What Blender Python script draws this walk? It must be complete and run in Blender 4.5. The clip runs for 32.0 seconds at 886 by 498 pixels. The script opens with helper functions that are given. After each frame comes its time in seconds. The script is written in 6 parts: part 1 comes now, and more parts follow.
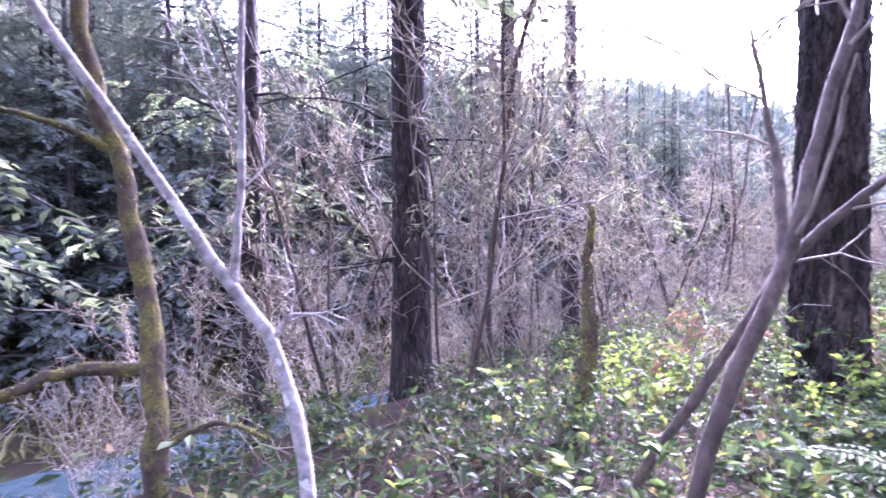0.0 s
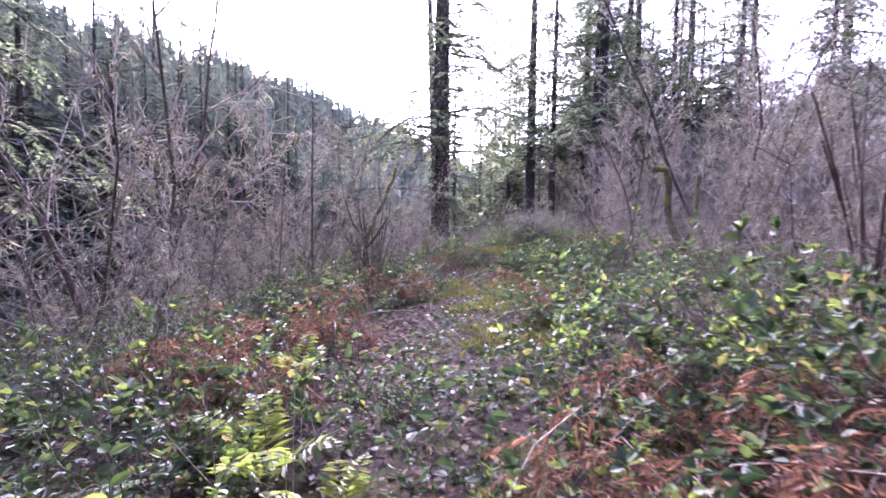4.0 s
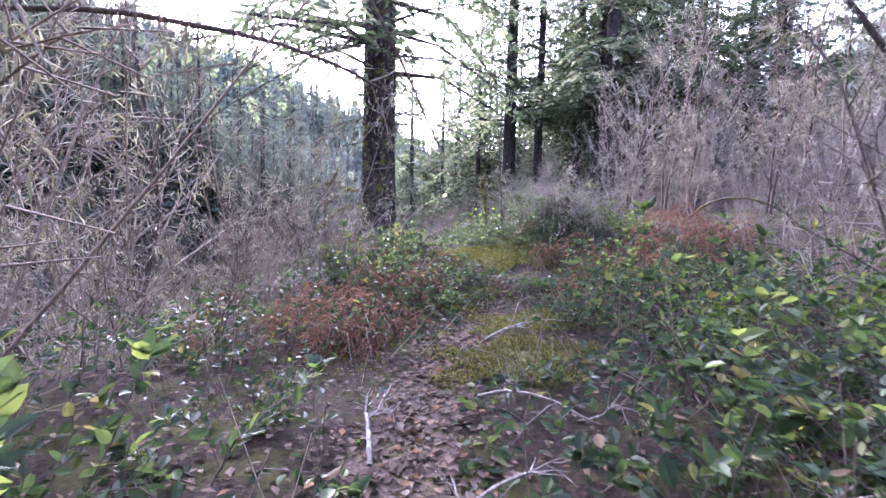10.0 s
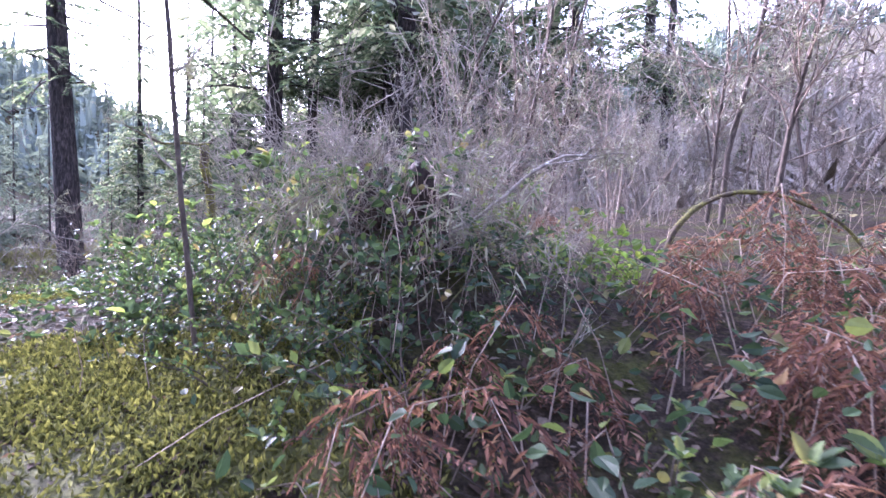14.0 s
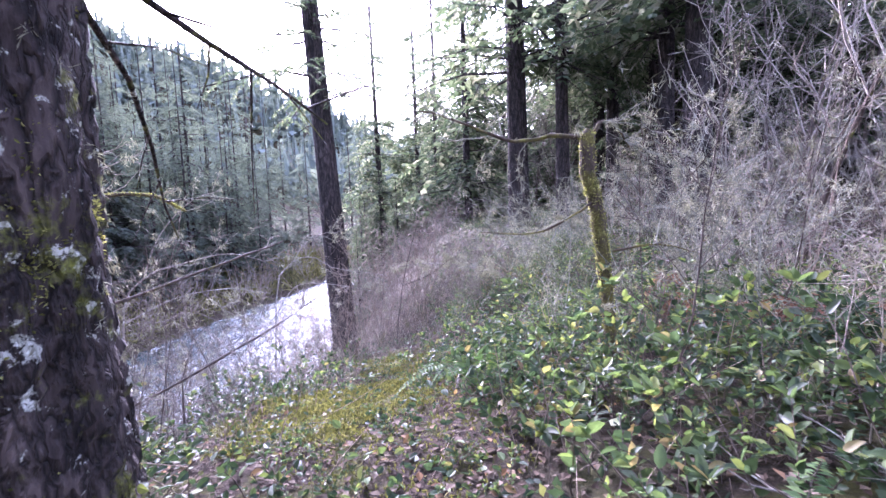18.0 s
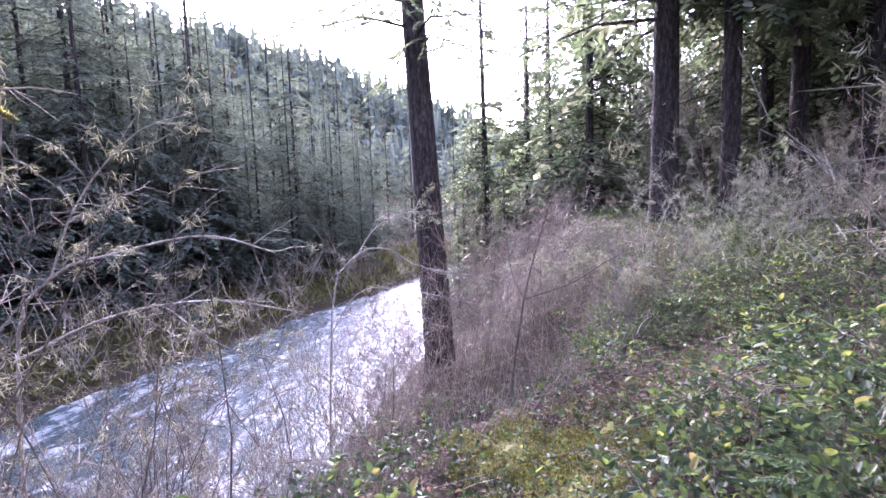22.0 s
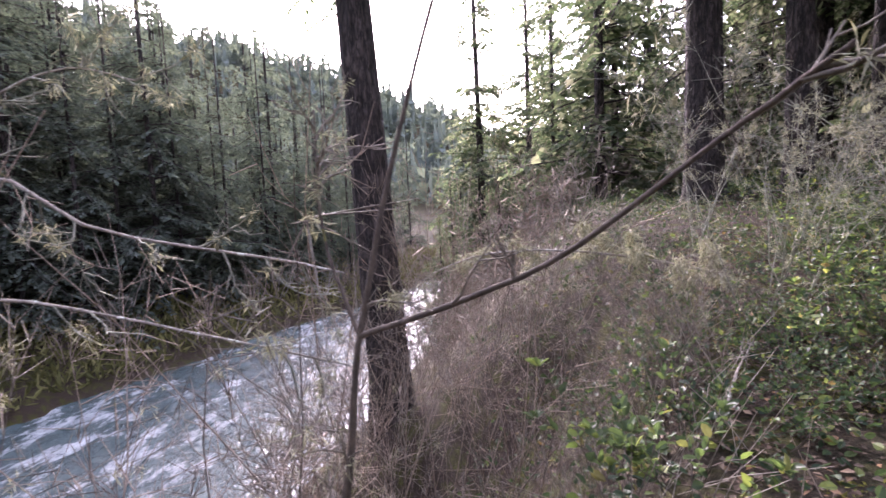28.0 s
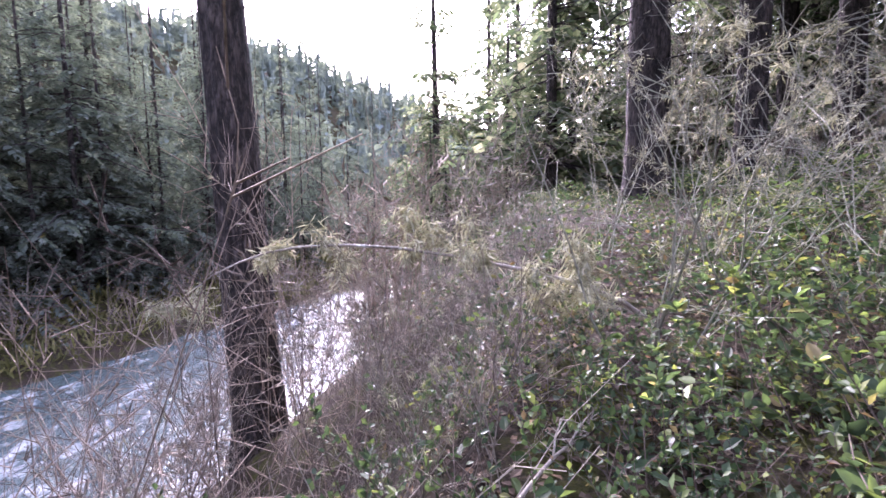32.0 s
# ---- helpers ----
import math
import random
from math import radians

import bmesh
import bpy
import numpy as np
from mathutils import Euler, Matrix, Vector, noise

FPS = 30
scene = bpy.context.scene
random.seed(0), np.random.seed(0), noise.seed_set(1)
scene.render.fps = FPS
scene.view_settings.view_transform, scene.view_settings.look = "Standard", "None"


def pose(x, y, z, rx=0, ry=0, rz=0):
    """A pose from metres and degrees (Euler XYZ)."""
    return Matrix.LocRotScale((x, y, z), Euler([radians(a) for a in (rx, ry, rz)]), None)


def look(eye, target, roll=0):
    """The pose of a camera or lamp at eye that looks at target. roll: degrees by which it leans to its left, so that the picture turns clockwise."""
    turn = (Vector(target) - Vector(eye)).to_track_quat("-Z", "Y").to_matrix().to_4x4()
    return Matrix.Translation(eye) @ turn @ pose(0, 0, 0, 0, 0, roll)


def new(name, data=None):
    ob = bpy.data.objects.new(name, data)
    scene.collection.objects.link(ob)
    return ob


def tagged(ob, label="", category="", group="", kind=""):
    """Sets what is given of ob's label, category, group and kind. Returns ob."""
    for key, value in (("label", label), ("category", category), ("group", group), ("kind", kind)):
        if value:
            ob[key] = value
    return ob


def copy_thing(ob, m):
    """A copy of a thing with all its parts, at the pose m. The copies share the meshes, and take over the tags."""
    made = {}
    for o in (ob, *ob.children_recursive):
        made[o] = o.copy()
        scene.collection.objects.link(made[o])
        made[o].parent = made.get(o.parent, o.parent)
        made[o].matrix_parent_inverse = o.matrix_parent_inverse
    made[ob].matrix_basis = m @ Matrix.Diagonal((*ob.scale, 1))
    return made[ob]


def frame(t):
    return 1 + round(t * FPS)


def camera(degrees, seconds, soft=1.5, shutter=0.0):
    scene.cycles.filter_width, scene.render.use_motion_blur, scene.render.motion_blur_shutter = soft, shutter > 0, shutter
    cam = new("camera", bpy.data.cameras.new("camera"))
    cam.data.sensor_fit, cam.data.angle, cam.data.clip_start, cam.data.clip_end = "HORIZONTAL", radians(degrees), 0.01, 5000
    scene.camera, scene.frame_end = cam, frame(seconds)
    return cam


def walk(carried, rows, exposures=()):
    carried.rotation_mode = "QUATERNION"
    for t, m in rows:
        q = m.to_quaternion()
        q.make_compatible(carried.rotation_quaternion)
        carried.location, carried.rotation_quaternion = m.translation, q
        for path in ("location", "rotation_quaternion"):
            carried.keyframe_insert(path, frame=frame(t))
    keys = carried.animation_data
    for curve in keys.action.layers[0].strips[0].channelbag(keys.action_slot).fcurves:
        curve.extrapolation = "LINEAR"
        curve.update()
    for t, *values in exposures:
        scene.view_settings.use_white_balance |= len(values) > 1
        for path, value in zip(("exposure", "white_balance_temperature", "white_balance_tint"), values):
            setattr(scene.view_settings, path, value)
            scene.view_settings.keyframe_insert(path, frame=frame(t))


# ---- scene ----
cam = camera(83.4, 32.0, shutter=0.15)
PATH = [  # seconds, place, turn in degrees
    (0.0, 0.000, 0.000, 0.000, 87.72, 0.51, 47.59),
    (0.5, 0.317, 0.372, -0.001, 87.72, 0.51, 32.35),
    (1.0, 0.706, 0.865, 0.103, 87.95, 0.84, 13.97),
    (1.5, 0.628, 1.396, -0.027, 87.52, 0.27, 0.52),
    (2.0, 0.614, 2.136, -0.095, 87.30, 0.10, -4.58),
    (2.5, 0.758, 3.102, -0.119, 86.84, -0.06, -7.57),
    (3.0, 0.787, 4.068, -0.327, 86.45, -0.70, -6.93),
    (3.5, 0.894, 4.947, -0.414, 86.31, -0.86, -4.10),
    (4.0, 0.775, 5.780, -0.320, 86.29, -0.89, 3.54),
    (4.5, 0.493, 6.535, -0.341, 85.50, -1.54, 14.08),
    (6.5, 0.076, 10.003, -0.403, 85.38, -1.64, -0.63),
    (7.0, 0.039, 11.032, -0.435, 84.75, -1.10, -2.96),
    (7.5, 0.065, 11.874, -0.422, 85.30, -1.49, -4.21),
    (8.0, 0.366, 12.752, -0.391, 85.51, -1.78, -10.17),
    (8.5, 0.685, 13.679, -0.443, 85.58, -1.56, -15.52),
    (9.0, 0.742, 14.297, -0.499, 85.32, -1.41, -13.74),
    (9.5, 0.695, 15.078, -0.635, 85.02, -1.12, -6.52),
    (10.0, 0.603, 15.908, -0.641, 84.83, -1.37, -1.12),
    (10.5, 0.603, 16.632, -0.614, 84.68, -0.93, 0.46),
    (11.0, 0.571, 17.573, -0.641, 84.56, -0.97, -1.64),
    (11.5, 0.646, 18.391, -0.757, 84.55, -1.84, -7.20),
    (12.0, 0.711, 19.325, -0.806, 85.19, -2.14, -11.19),
    (12.5, 0.907, 20.248, -0.852, 85.27, -2.27, -15.30),
    (13.0, 1.223, 21.100, -0.853, 85.06, -2.49, -20.90),
    (13.5, 1.675, 21.931, -0.816, 85.38, -2.55, -24.71),
    (14.0, 1.914, 22.619, -0.713, 85.91, -2.69, -26.71),
    (14.5, 1.898, 23.259, -0.610, 85.48, -1.63, -17.45),
    (15.0, 1.573, 23.877, -0.550, 84.75, -2.07, -1.96),
    (15.5, 1.297, 24.393, -0.479, 84.47, -1.65, 6.24),
    (17.5, 0.787, 26.425, -0.313, 84.02, 2.70, -1.39),
    (18.0, 0.640, 26.976, -0.309, 84.00, 2.20, -3.89),
    (18.5, 0.553, 27.442, -0.314, 84.25, 2.31, -5.08),
    (19.0, 0.547, 27.871, -0.320, 84.28, 2.51, -6.08),
    (19.5, 0.544, 28.395, -0.330, 84.06, 2.32, -8.28),
    (20.0, 0.624, 28.859, -0.362, 84.16, 2.12, -8.48),
    (20.5, 0.607, 29.335, -0.420, 84.01, 1.60, -3.99),
    (21.0, 0.477, 29.886, -0.505, 83.80, 1.60, 1.90),
    (21.5, 0.439, 30.256, -0.616, 83.98, 1.71, 5.30),
    (22.0, 0.332, 30.674, -0.746, 83.89, 1.82, 7.99),
    (22.5, 0.189, 31.129, -0.856, 83.93, 1.96, 12.78),
    (23.0, 0.079, 31.524, -0.966, 84.00, 1.89, 16.48),
    (23.5, 0.159, 32.000, -1.054, 84.04, 2.71, 18.27),
    (24.0, 0.097, 32.358, -1.091, 84.33, 1.91, 18.58),
    (24.5, -0.026, 32.717, -1.123, 84.33, 1.73, 20.48),
    (26.5, 0.058, 33.967, -1.708, 84.70, 3.34, 28.40),
    (27.0, 0.351, 34.415, -1.693, 84.88, 2.65, 22.63),
    (27.5, 0.619, 34.891, -1.728, 84.87, 1.83, 16.48),
    (28.0, 0.919, 35.217, -1.635, 85.15, 2.51, 9.02),
    (28.5, 1.289, 35.560, -1.641, 85.19, 2.08, 0.63),
    (29.0, 1.588, 35.943, -1.709, 84.97, 1.45, -5.48),
    (29.5, 1.783, 36.305, -1.706, 84.86, 1.21, -10.87),
    (30.0, 2.112, 36.541, -1.676, 85.03, 1.10, -14.05),
    (30.5, 2.252, 36.716, -1.660, 84.97, 0.42, -15.53),
    (31.0, 2.204, 37.030, -1.822, 84.45, 0.37, -8.48),
    (31.5, 2.245, 37.153, -1.845, 84.61, 0.64, -0.99),
    (32.0, 2.300, 37.198, -1.844, 84.57, 0.82, 6.74),
]
EXPOSURES = [(0.0, 4.82, 5280, 60), (1.0, 4.28, 5270, 57), (2.0, 3.67, 5520, 57), (4.5, 3.65, 5450, 53), (8.0, 3.74, 5480, 44), (12.0, 4.02, 5260, 43), (16.0, 4.05, 5280, 44), (20.0, 4.08, 5400, 48), (24.0, 3.68, 5800, 45), (28.0, 3.48, 6250, 39), (32.0, 3.88, 5850, 43)]
walk(cam, [(r[0], pose(*r[1:])) for r in PATH], EXPOSURES)

# ---- world and sun ----
SUN_ELEV, SUN_LEFT = 27.0, 22.0  # degrees above the horizon, and to the left of +y
world = bpy.data.worlds.new("world")
scene.world = world
world.use_nodes = True
wn = world.node_tree
wn.nodes.clear()
sky = wn.nodes.new("ShaderNodeTexSky")
sky.sky_type = "NISHITA"
sky.sun_disc = False
sky.sun_elevation = radians(SUN_ELEV)
sky.sun_rotation = radians(-SUN_LEFT)
sky.air_density, sky.dust_density, sky.ozone_density = 1.2, 2.0, 1.2
hsv = wn.nodes.new("ShaderNodeHueSaturation")
hsv.inputs["Saturation"].default_value = 0.55
bg = wn.nodes.new("ShaderNodeBackground")
bg.inputs["Strength"].default_value = 0.15
wout = wn.nodes.new("ShaderNodeOutputWorld")
wn.links.new(sky.outputs[0], hsv.inputs["Color"])
wn.links.new(hsv.outputs[0], bg.inputs["Color"])
wn.links.new(bg.outputs[0], wout.inputs["Surface"])

sun = new("sun", bpy.data.lights.new("sun", "SUN"))
sun.data.energy, sun.data.angle, sun.data.color = 1.7, radians(8), (1.0, 0.97, 0.93)
a, e = radians(SUN_LEFT), radians(SUN_ELEV)
toward = Vector((-math.sin(a) * math.cos(e), math.cos(a) * math.cos(e), math.sin(e)))
sun.matrix_world = look(toward * 100, (0, 0, 0))


# ---- materials ----
def noise_node(nt, vec, scale, detail=4, rough=0.6):
    n = nt.nodes.new("ShaderNodeTexNoise")
    n.inputs["Scale"].default_value, n.inputs["Detail"].default_value, n.inputs["Roughness"].default_value = scale, detail, rough
    nt.links.new(vec, n.inputs["Vector"])
    return n.outputs["Fac"]


def ramp_node(nt, fac, stops):
    r = nt.nodes.new("ShaderNodeValToRGB")
    els = r.color_ramp.elements
    while len(els) < len(stops):
        els.new(0.5)
    for el, (p, c) in zip(els, stops):
        el.position, el.color = p, (*c, 1)
    nt.links.new(fac, r.inputs[0])
    return r.outputs[0]


def mix_node(nt, fac, c1, c2, how="MIX"):
    m = nt.nodes.new("ShaderNodeMix")
    m.data_type, m.blend_type = "RGBA", how
    for sock, val in ((m.inputs[0], fac), (m.inputs[6], c1), (m.inputs[7], c2)):
        if isinstance(val, (int, float)):
            sock.default_value = val
        elif isinstance(val, tuple):
            sock.default_value = (*val, 1)
        else:
            nt.links.new(val, sock)
    return m.outputs[2]


def material(name):
    m = bpy.data.materials.new(name)
    m.use_nodes = True
    nt = m.node_tree
    return m, nt, nt.nodes["Principled BSDF"]


def coords(nt, stretch=(1, 1, 1), kind="Object"):
    tc = nt.nodes.new("ShaderNodeTexCoord")
    mp = nt.nodes.new("ShaderNodeMapping")
    mp.inputs["Scale"].default_value = stretch
    nt.links.new(tc.outputs[kind], mp.inputs[0])
    return mp.outputs[0]


def bump_node(nt, bsdf, height, strength, dist):
    b = nt.nodes.new("ShaderNodeBump")
    b.inputs["Strength"].default_value, b.inputs["Distance"].default_value = strength, dist
    nt.links.new(height, b.inputs["Height"])
    nt.links.new(b.outputs[0], bsdf.inputs["Normal"])


def leaf_material(name, stops, rough=0.4, translucent=0.35, glow=1.6, spec=0.5):
    """Leaf: colour varies leaf by leaf and with a fine mottle, and light shines through."""
    m, nt, b = material(name)
    geo = nt.nodes.new("ShaderNodeNewGeometry")
    info = nt.nodes.new("ShaderNodeObjectInfo")
    add = nt.nodes.new("ShaderNodeMath")
    add.operation = "MULTIPLY_ADD"
    nt.links.new(info.outputs["Random"], add.inputs[0])
    add.inputs[1].default_value = 0.3
    nt.links.new(geo.outputs["Random Per Island"], add.inputs[2])
    wrap = nt.nodes.new("ShaderNodeMath")
    wrap.operation = "FRACT"
    nt.links.new(add.outputs[0], wrap.inputs[0])
    col = ramp_node(nt, wrap.outputs[0], stops)
    fine = noise_node(nt, coords(nt), 45, 3)
    col = mix_node(nt, 0.35, col, ramp_node(nt, fine, [(0.3, (0.35, 0.35, 0.35)), (0.7, (1, 1, 1))]), "MULTIPLY")
    nt.links.new(col, b.inputs["Base Color"])
    b.inputs["Roughness"].default_value = rough
    b.inputs["Specular IOR Level"].default_value = spec
    if translucent:
        tr = nt.nodes.new("ShaderNodeBsdfTranslucent")
        bright = mix_node(nt, 1.0, col, (glow, glow, glow * 0.7), "MULTIPLY")
        nt.links.new(bright, tr.inputs["Color"])
        mx = nt.nodes.new("ShaderNodeMixShader")
        mx.inputs[0].default_value = translucent
        nt.links.new(b.outputs[0], mx.inputs[1])
        nt.links.new(tr.outputs[0], mx.inputs[2])
        nt.links.new(mx.outputs[0], nt.nodes["Material Output"].inputs["Surface"])
    return m


def bark_material(name, dark, light, moss=0.0, stretch=0.35, scale=14, lichen=0.0, depth=0.02, moss_col=(0.12, 0.13, 0.02), plates=0):
    """Bark: furrows along the stem, with patches of moss and pale lichen."""
    m, nt, b = material(name)
    vec = coords(nt, (1, 1, stretch))
    vec_even = coords(nt)
    furrow = noise_node(nt, vec, scale, 8, 0.65)
    grain = noise_node(nt, vec, scale * 6, 4, 0.7)
    col = ramp_node(nt, furrow, [(0.32, dark), (0.52, tuple((p + q) / 2 for p, q in zip(dark, light))), (0.72, light)])
    if plates:
        warp = nt.nodes.new("ShaderNodeVectorMath")
        warp.operation = "MULTIPLY_ADD"
        wob = nt.nodes.new("ShaderNodeTexNoise")
        wob.inputs["Scale"].default_value, wob.inputs["Detail"].default_value = scale * 1.2, 4
        nt.links.new(vec, wob.inputs["Vector"])
        nt.links.new(wob.outputs["Color"], warp.inputs[0])
        warp.inputs[1].default_value = (0.26, 0.26, 0.26)
        nt.links.new(vec, warp.inputs[2])
        vor = nt.nodes.new("ShaderNodeTexVoronoi")
        vor.feature = "DISTANCE_TO_EDGE"
        vor.inputs["Scale"].default_value = plates
        nt.links.new(warp.outputs[0], vor.inputs["Vector"])
        crack = ramp_node(nt, vor.outputs["Distance"], [(0.0, (0.1, 0.1, 0.1)), (0.09, (0.5, 0.5, 0.5)), (0.26, (1, 1, 1))])
        col = mix_node(nt, 0.85, col, crack, "MULTIPLY")
        blotch = ramp_node(nt, noise_node(nt, vec, scale * 0.35, 5, 0.7), [(0.35, (0.5, 0.48, 0.46)), (0.55, (1, 1, 1)), (0.72, (1.5, 1.42, 1.35))])
        col = mix_node(nt, 1.0, col, blotch, "MULTIPLY")
        furrow = mix_node(nt, 0.6, furrow, crack)
    col = mix_node(nt, 0.5, col, ramp_node(nt, grain, [(0.3, (0.45, 0.45, 0.45)), (0.75, (1.0, 1.0, 1.0))]), "MULTIPLY")
    if lichen:
        lf = ramp_node(nt, noise_node(nt, vec_even, 11, 6, 0.7), [(0.66 - lichen, (0, 0, 0)), (0.70 - lichen, (1, 1, 1))])
        col = mix_node(nt, lf, col, (0.42, 0.43, 0.36))
    if moss:
        mf = ramp_node(nt, noise_node(nt, vec_even, 4.5, 6, 0.7), [(0.62 - moss, (0, 0, 0)), (0.74 - moss, (1, 1, 1))])
        mcol = ramp_node(nt, noise_node(nt, vec_even, 60, 3), [(0.3, tuple(c * 0.45 for c in moss_col)), (0.7, tuple(c * 1.5 for c in moss_col))])
        col = mix_node(nt, mf, col, mcol)
    nt.links.new(col, b.inputs["Base Color"])
    b.inputs["Roughness"].default_value = 0.9
    b.inputs["Specular IOR Level"].default_value = 0.25
    bump_node(nt, b, furrow, 0.8, depth)
    return m


def plain_material(name, stops, scale=20, rough=0.85, bump=0.3, dist=0.01):
    m, nt, b = material(name)
    vec = coords(nt)
    n1, n2 = noise_node(nt, vec, scale, 6, 0.7), noise_node(nt, vec, scale * 0.13, 3)
    col = mix_node(nt, 0.4, ramp_node(nt, n1, stops), ramp_node(nt, n2, stops))
    nt.links.new(col, b.inputs["Base Color"])
    b.inputs["Roughness"].default_value = rough
    b.inputs["Specular IOR Level"].default_value = 0.3
    bump_node(nt, b, n1, bump, dist)
    return m


M_SALAL = leaf_material("salal_leaf", [(0.0, (0.024, 0.04, 0.021)), (0.45, (0.042, 0.066, 0.03)), (0.75, (0.072, 0.108, 0.037)), (0.92, (0.15, 0.185, 0.05)), (1.0, (0.16, 0.12, 0.058))], 0.5, 0.42, 1.9, 0.18)
M_SALAL_DARK = leaf_material("salal_leaf_dark", [(0.0, (0.018, 0.033, 0.018)), (0.6, (0.034, 0.058, 0.026)), (0.86, (0.066, 0.1, 0.033)), (0.95, (0.115, 0.135, 0.044)), (1.0, (0.14, 0.09, 0.048))], 0.55, 0.32, 1.8, 0.15)
M_SHOOT = leaf_material("shoot_leaf", [(0.0, (0.065, 0.115, 0.025)), (0.6, (0.105, 0.16, 0.035)), (1.0, (0.17, 0.21, 0.045))], 0.55, 0.45, 1.8, 0.25)
M_FERN = leaf_material("fern_frond", [(0.0, (0.036, 0.07, 0.027)), (0.6, (0.06, 0.105, 0.036)), (1.0, (0.11, 0.15, 0.045))], 0.7, 0.3, 1.6, 0.14)
M_FERN_YELLOW = leaf_material("fern_frond_yellow", [(0.0, (0.1, 0.15, 0.03)), (1.0, (0.2, 0.22, 0.045))], 0.5, 0.45, 1.8)
M_BRACKEN = leaf_material("dead_bracken", [(0.0, (0.06, 0.033, 0.027)), (0.5, (0.125, 0.064, 0.047)), (0.85, (0.215, 0.108, 0.071)), (1.0, (0.29, 0.185, 0.13))], 0.8, 0.36, 1.4, 0.12)
M_NEEDLE = leaf_material("fir_needles", [(0.0, (0.05, 0.07, 0.043)), (0.45, (0.075, 0.1, 0.062)), (0.75, (0.115, 0.135, 0.09)), (1.0, (0.23, 0.23, 0.185))], 0.85, 0.46, 1.7, 0.04)
# needles across the river, lightened and greyed to carry the valley haze
M_NEEDLE_HILL_HAZE = leaf_material("hazed_hill_needles", [(0.0, (0.07, 0.088, 0.075)), (0.6, (0.095, 0.116, 0.098)), (1.0, (0.12, 0.138, 0.12))], 0.95, 0.45, 1.5, 0.0)
# ridge needles paled to blue-green: distance haze put into the colour
M_NEEDLE_RIDGE_HAZE = leaf_material("hazed_ridge_needles", [(0.0, (0.09, 0.11, 0.1)), (0.6, (0.115, 0.14, 0.125)), (1.0, (0.15, 0.175, 0.155))], 0.9, 0.28, 1.4, 0.0)
M_LITTER = leaf_material("leaf_litter", [(0.0, (0.045, 0.032, 0.023)), (0.4, (0.09, 0.066, 0.048)), (0.8, (0.15, 0.122, 0.092)), (1.0, (0.18, 0.1, 0.048))], 0.9, 0.1, 1.2, 0.06)
M_MOSS_TUFT = leaf_material("moss_tuft", [(0.0, (0.06, 0.066, 0.02)), (0.5, (0.17, 0.175, 0.05)), (1.0, (0.34, 0.335, 0.12))], 0.8, 0.4, 1.7, 0.1)
# same moss in darker colours, the dimness of the floor painted in
M_MOSS_DIM = leaf_material("dim_floor_moss", [(0.0, (0.04, 0.044, 0.014)), (0.5, (0.092, 0.095, 0.027)), (1.0, (0.19, 0.185, 0.055))], 0.85, 0.3, 1.4, 0.08)
M_BANK = leaf_material("bank_grass", [(0.0, (0.07, 0.07, 0.03)), (0.6, (0.125, 0.125, 0.045)), (1.0, (0.22, 0.2, 0.09))], 0.85, 0.2, 1.3, 0.05)
M_LICHEN = leaf_material("beard_lichen", [(0.0, (0.2, 0.2, 0.14)), (0.6, (0.34, 0.335, 0.25)), (1.0, (0.46, 0.45, 0.36))], 0.9, 0.35, 1.3, 0.1)
M_TWIG = bark_material("grey_twig", (0.135, 0.116, 0.092), (0.4, 0.352, 0.285), 0, 0.5, 30)
M_TWIG_RED = bark_material("reddish_twig", (0.125, 0.095, 0.07), (0.35, 0.275, 0.21), 0, 0.5, 30)
M_TWIG_PALE = bark_material("pale_twig", (0.13, 0.112, 0.092), (0.36, 0.32, 0.27), 0.0, 0.5, 25, 0.08)
M_TWIG_BANK = bark_material("bank_twig", (0.085, 0.071, 0.055), (0.27, 0.235, 0.19), 0, 0.5, 30, 0.03)
M_TWIG_LICHEN = bark_material("lichened_twig", (0.1, 0.1, 0.075), (0.3, 0.3, 0.225), 0, 0.5, 30)
M_ALDER = bark_material("alder_bark", (0.12, 0.112, 0.098), (0.42, 0.4, 0.365), 0.0, 1.0, 18, 0.06)
M_STEM = bark_material("brown_stem", (0.04, 0.032, 0.025), (0.145, 0.112, 0.088), 0.02, 0.5, 26)
M_FIR = bark_material("fir_bark", (0.018, 0.0145, 0.0125), (0.125, 0.1, 0.086), 0.0, 0.25, 11, 0.0, 0.09, plates=8)
M_FIR_MOSS = bark_material("mossy_fir_bark", (0.024, 0.018, 0.016), (0.135, 0.104, 0.09), 0.08, 0.3, 11, 0.07, 0.07, plates=10)
M_MOSSY = bark_material("moss_covered_bark", (0.04, 0.03, 0.02), (0.11, 0.082, 0.055), 0.16, 0.8, 18, 0.0, 0.03, (0.12, 0.112, 0.028))


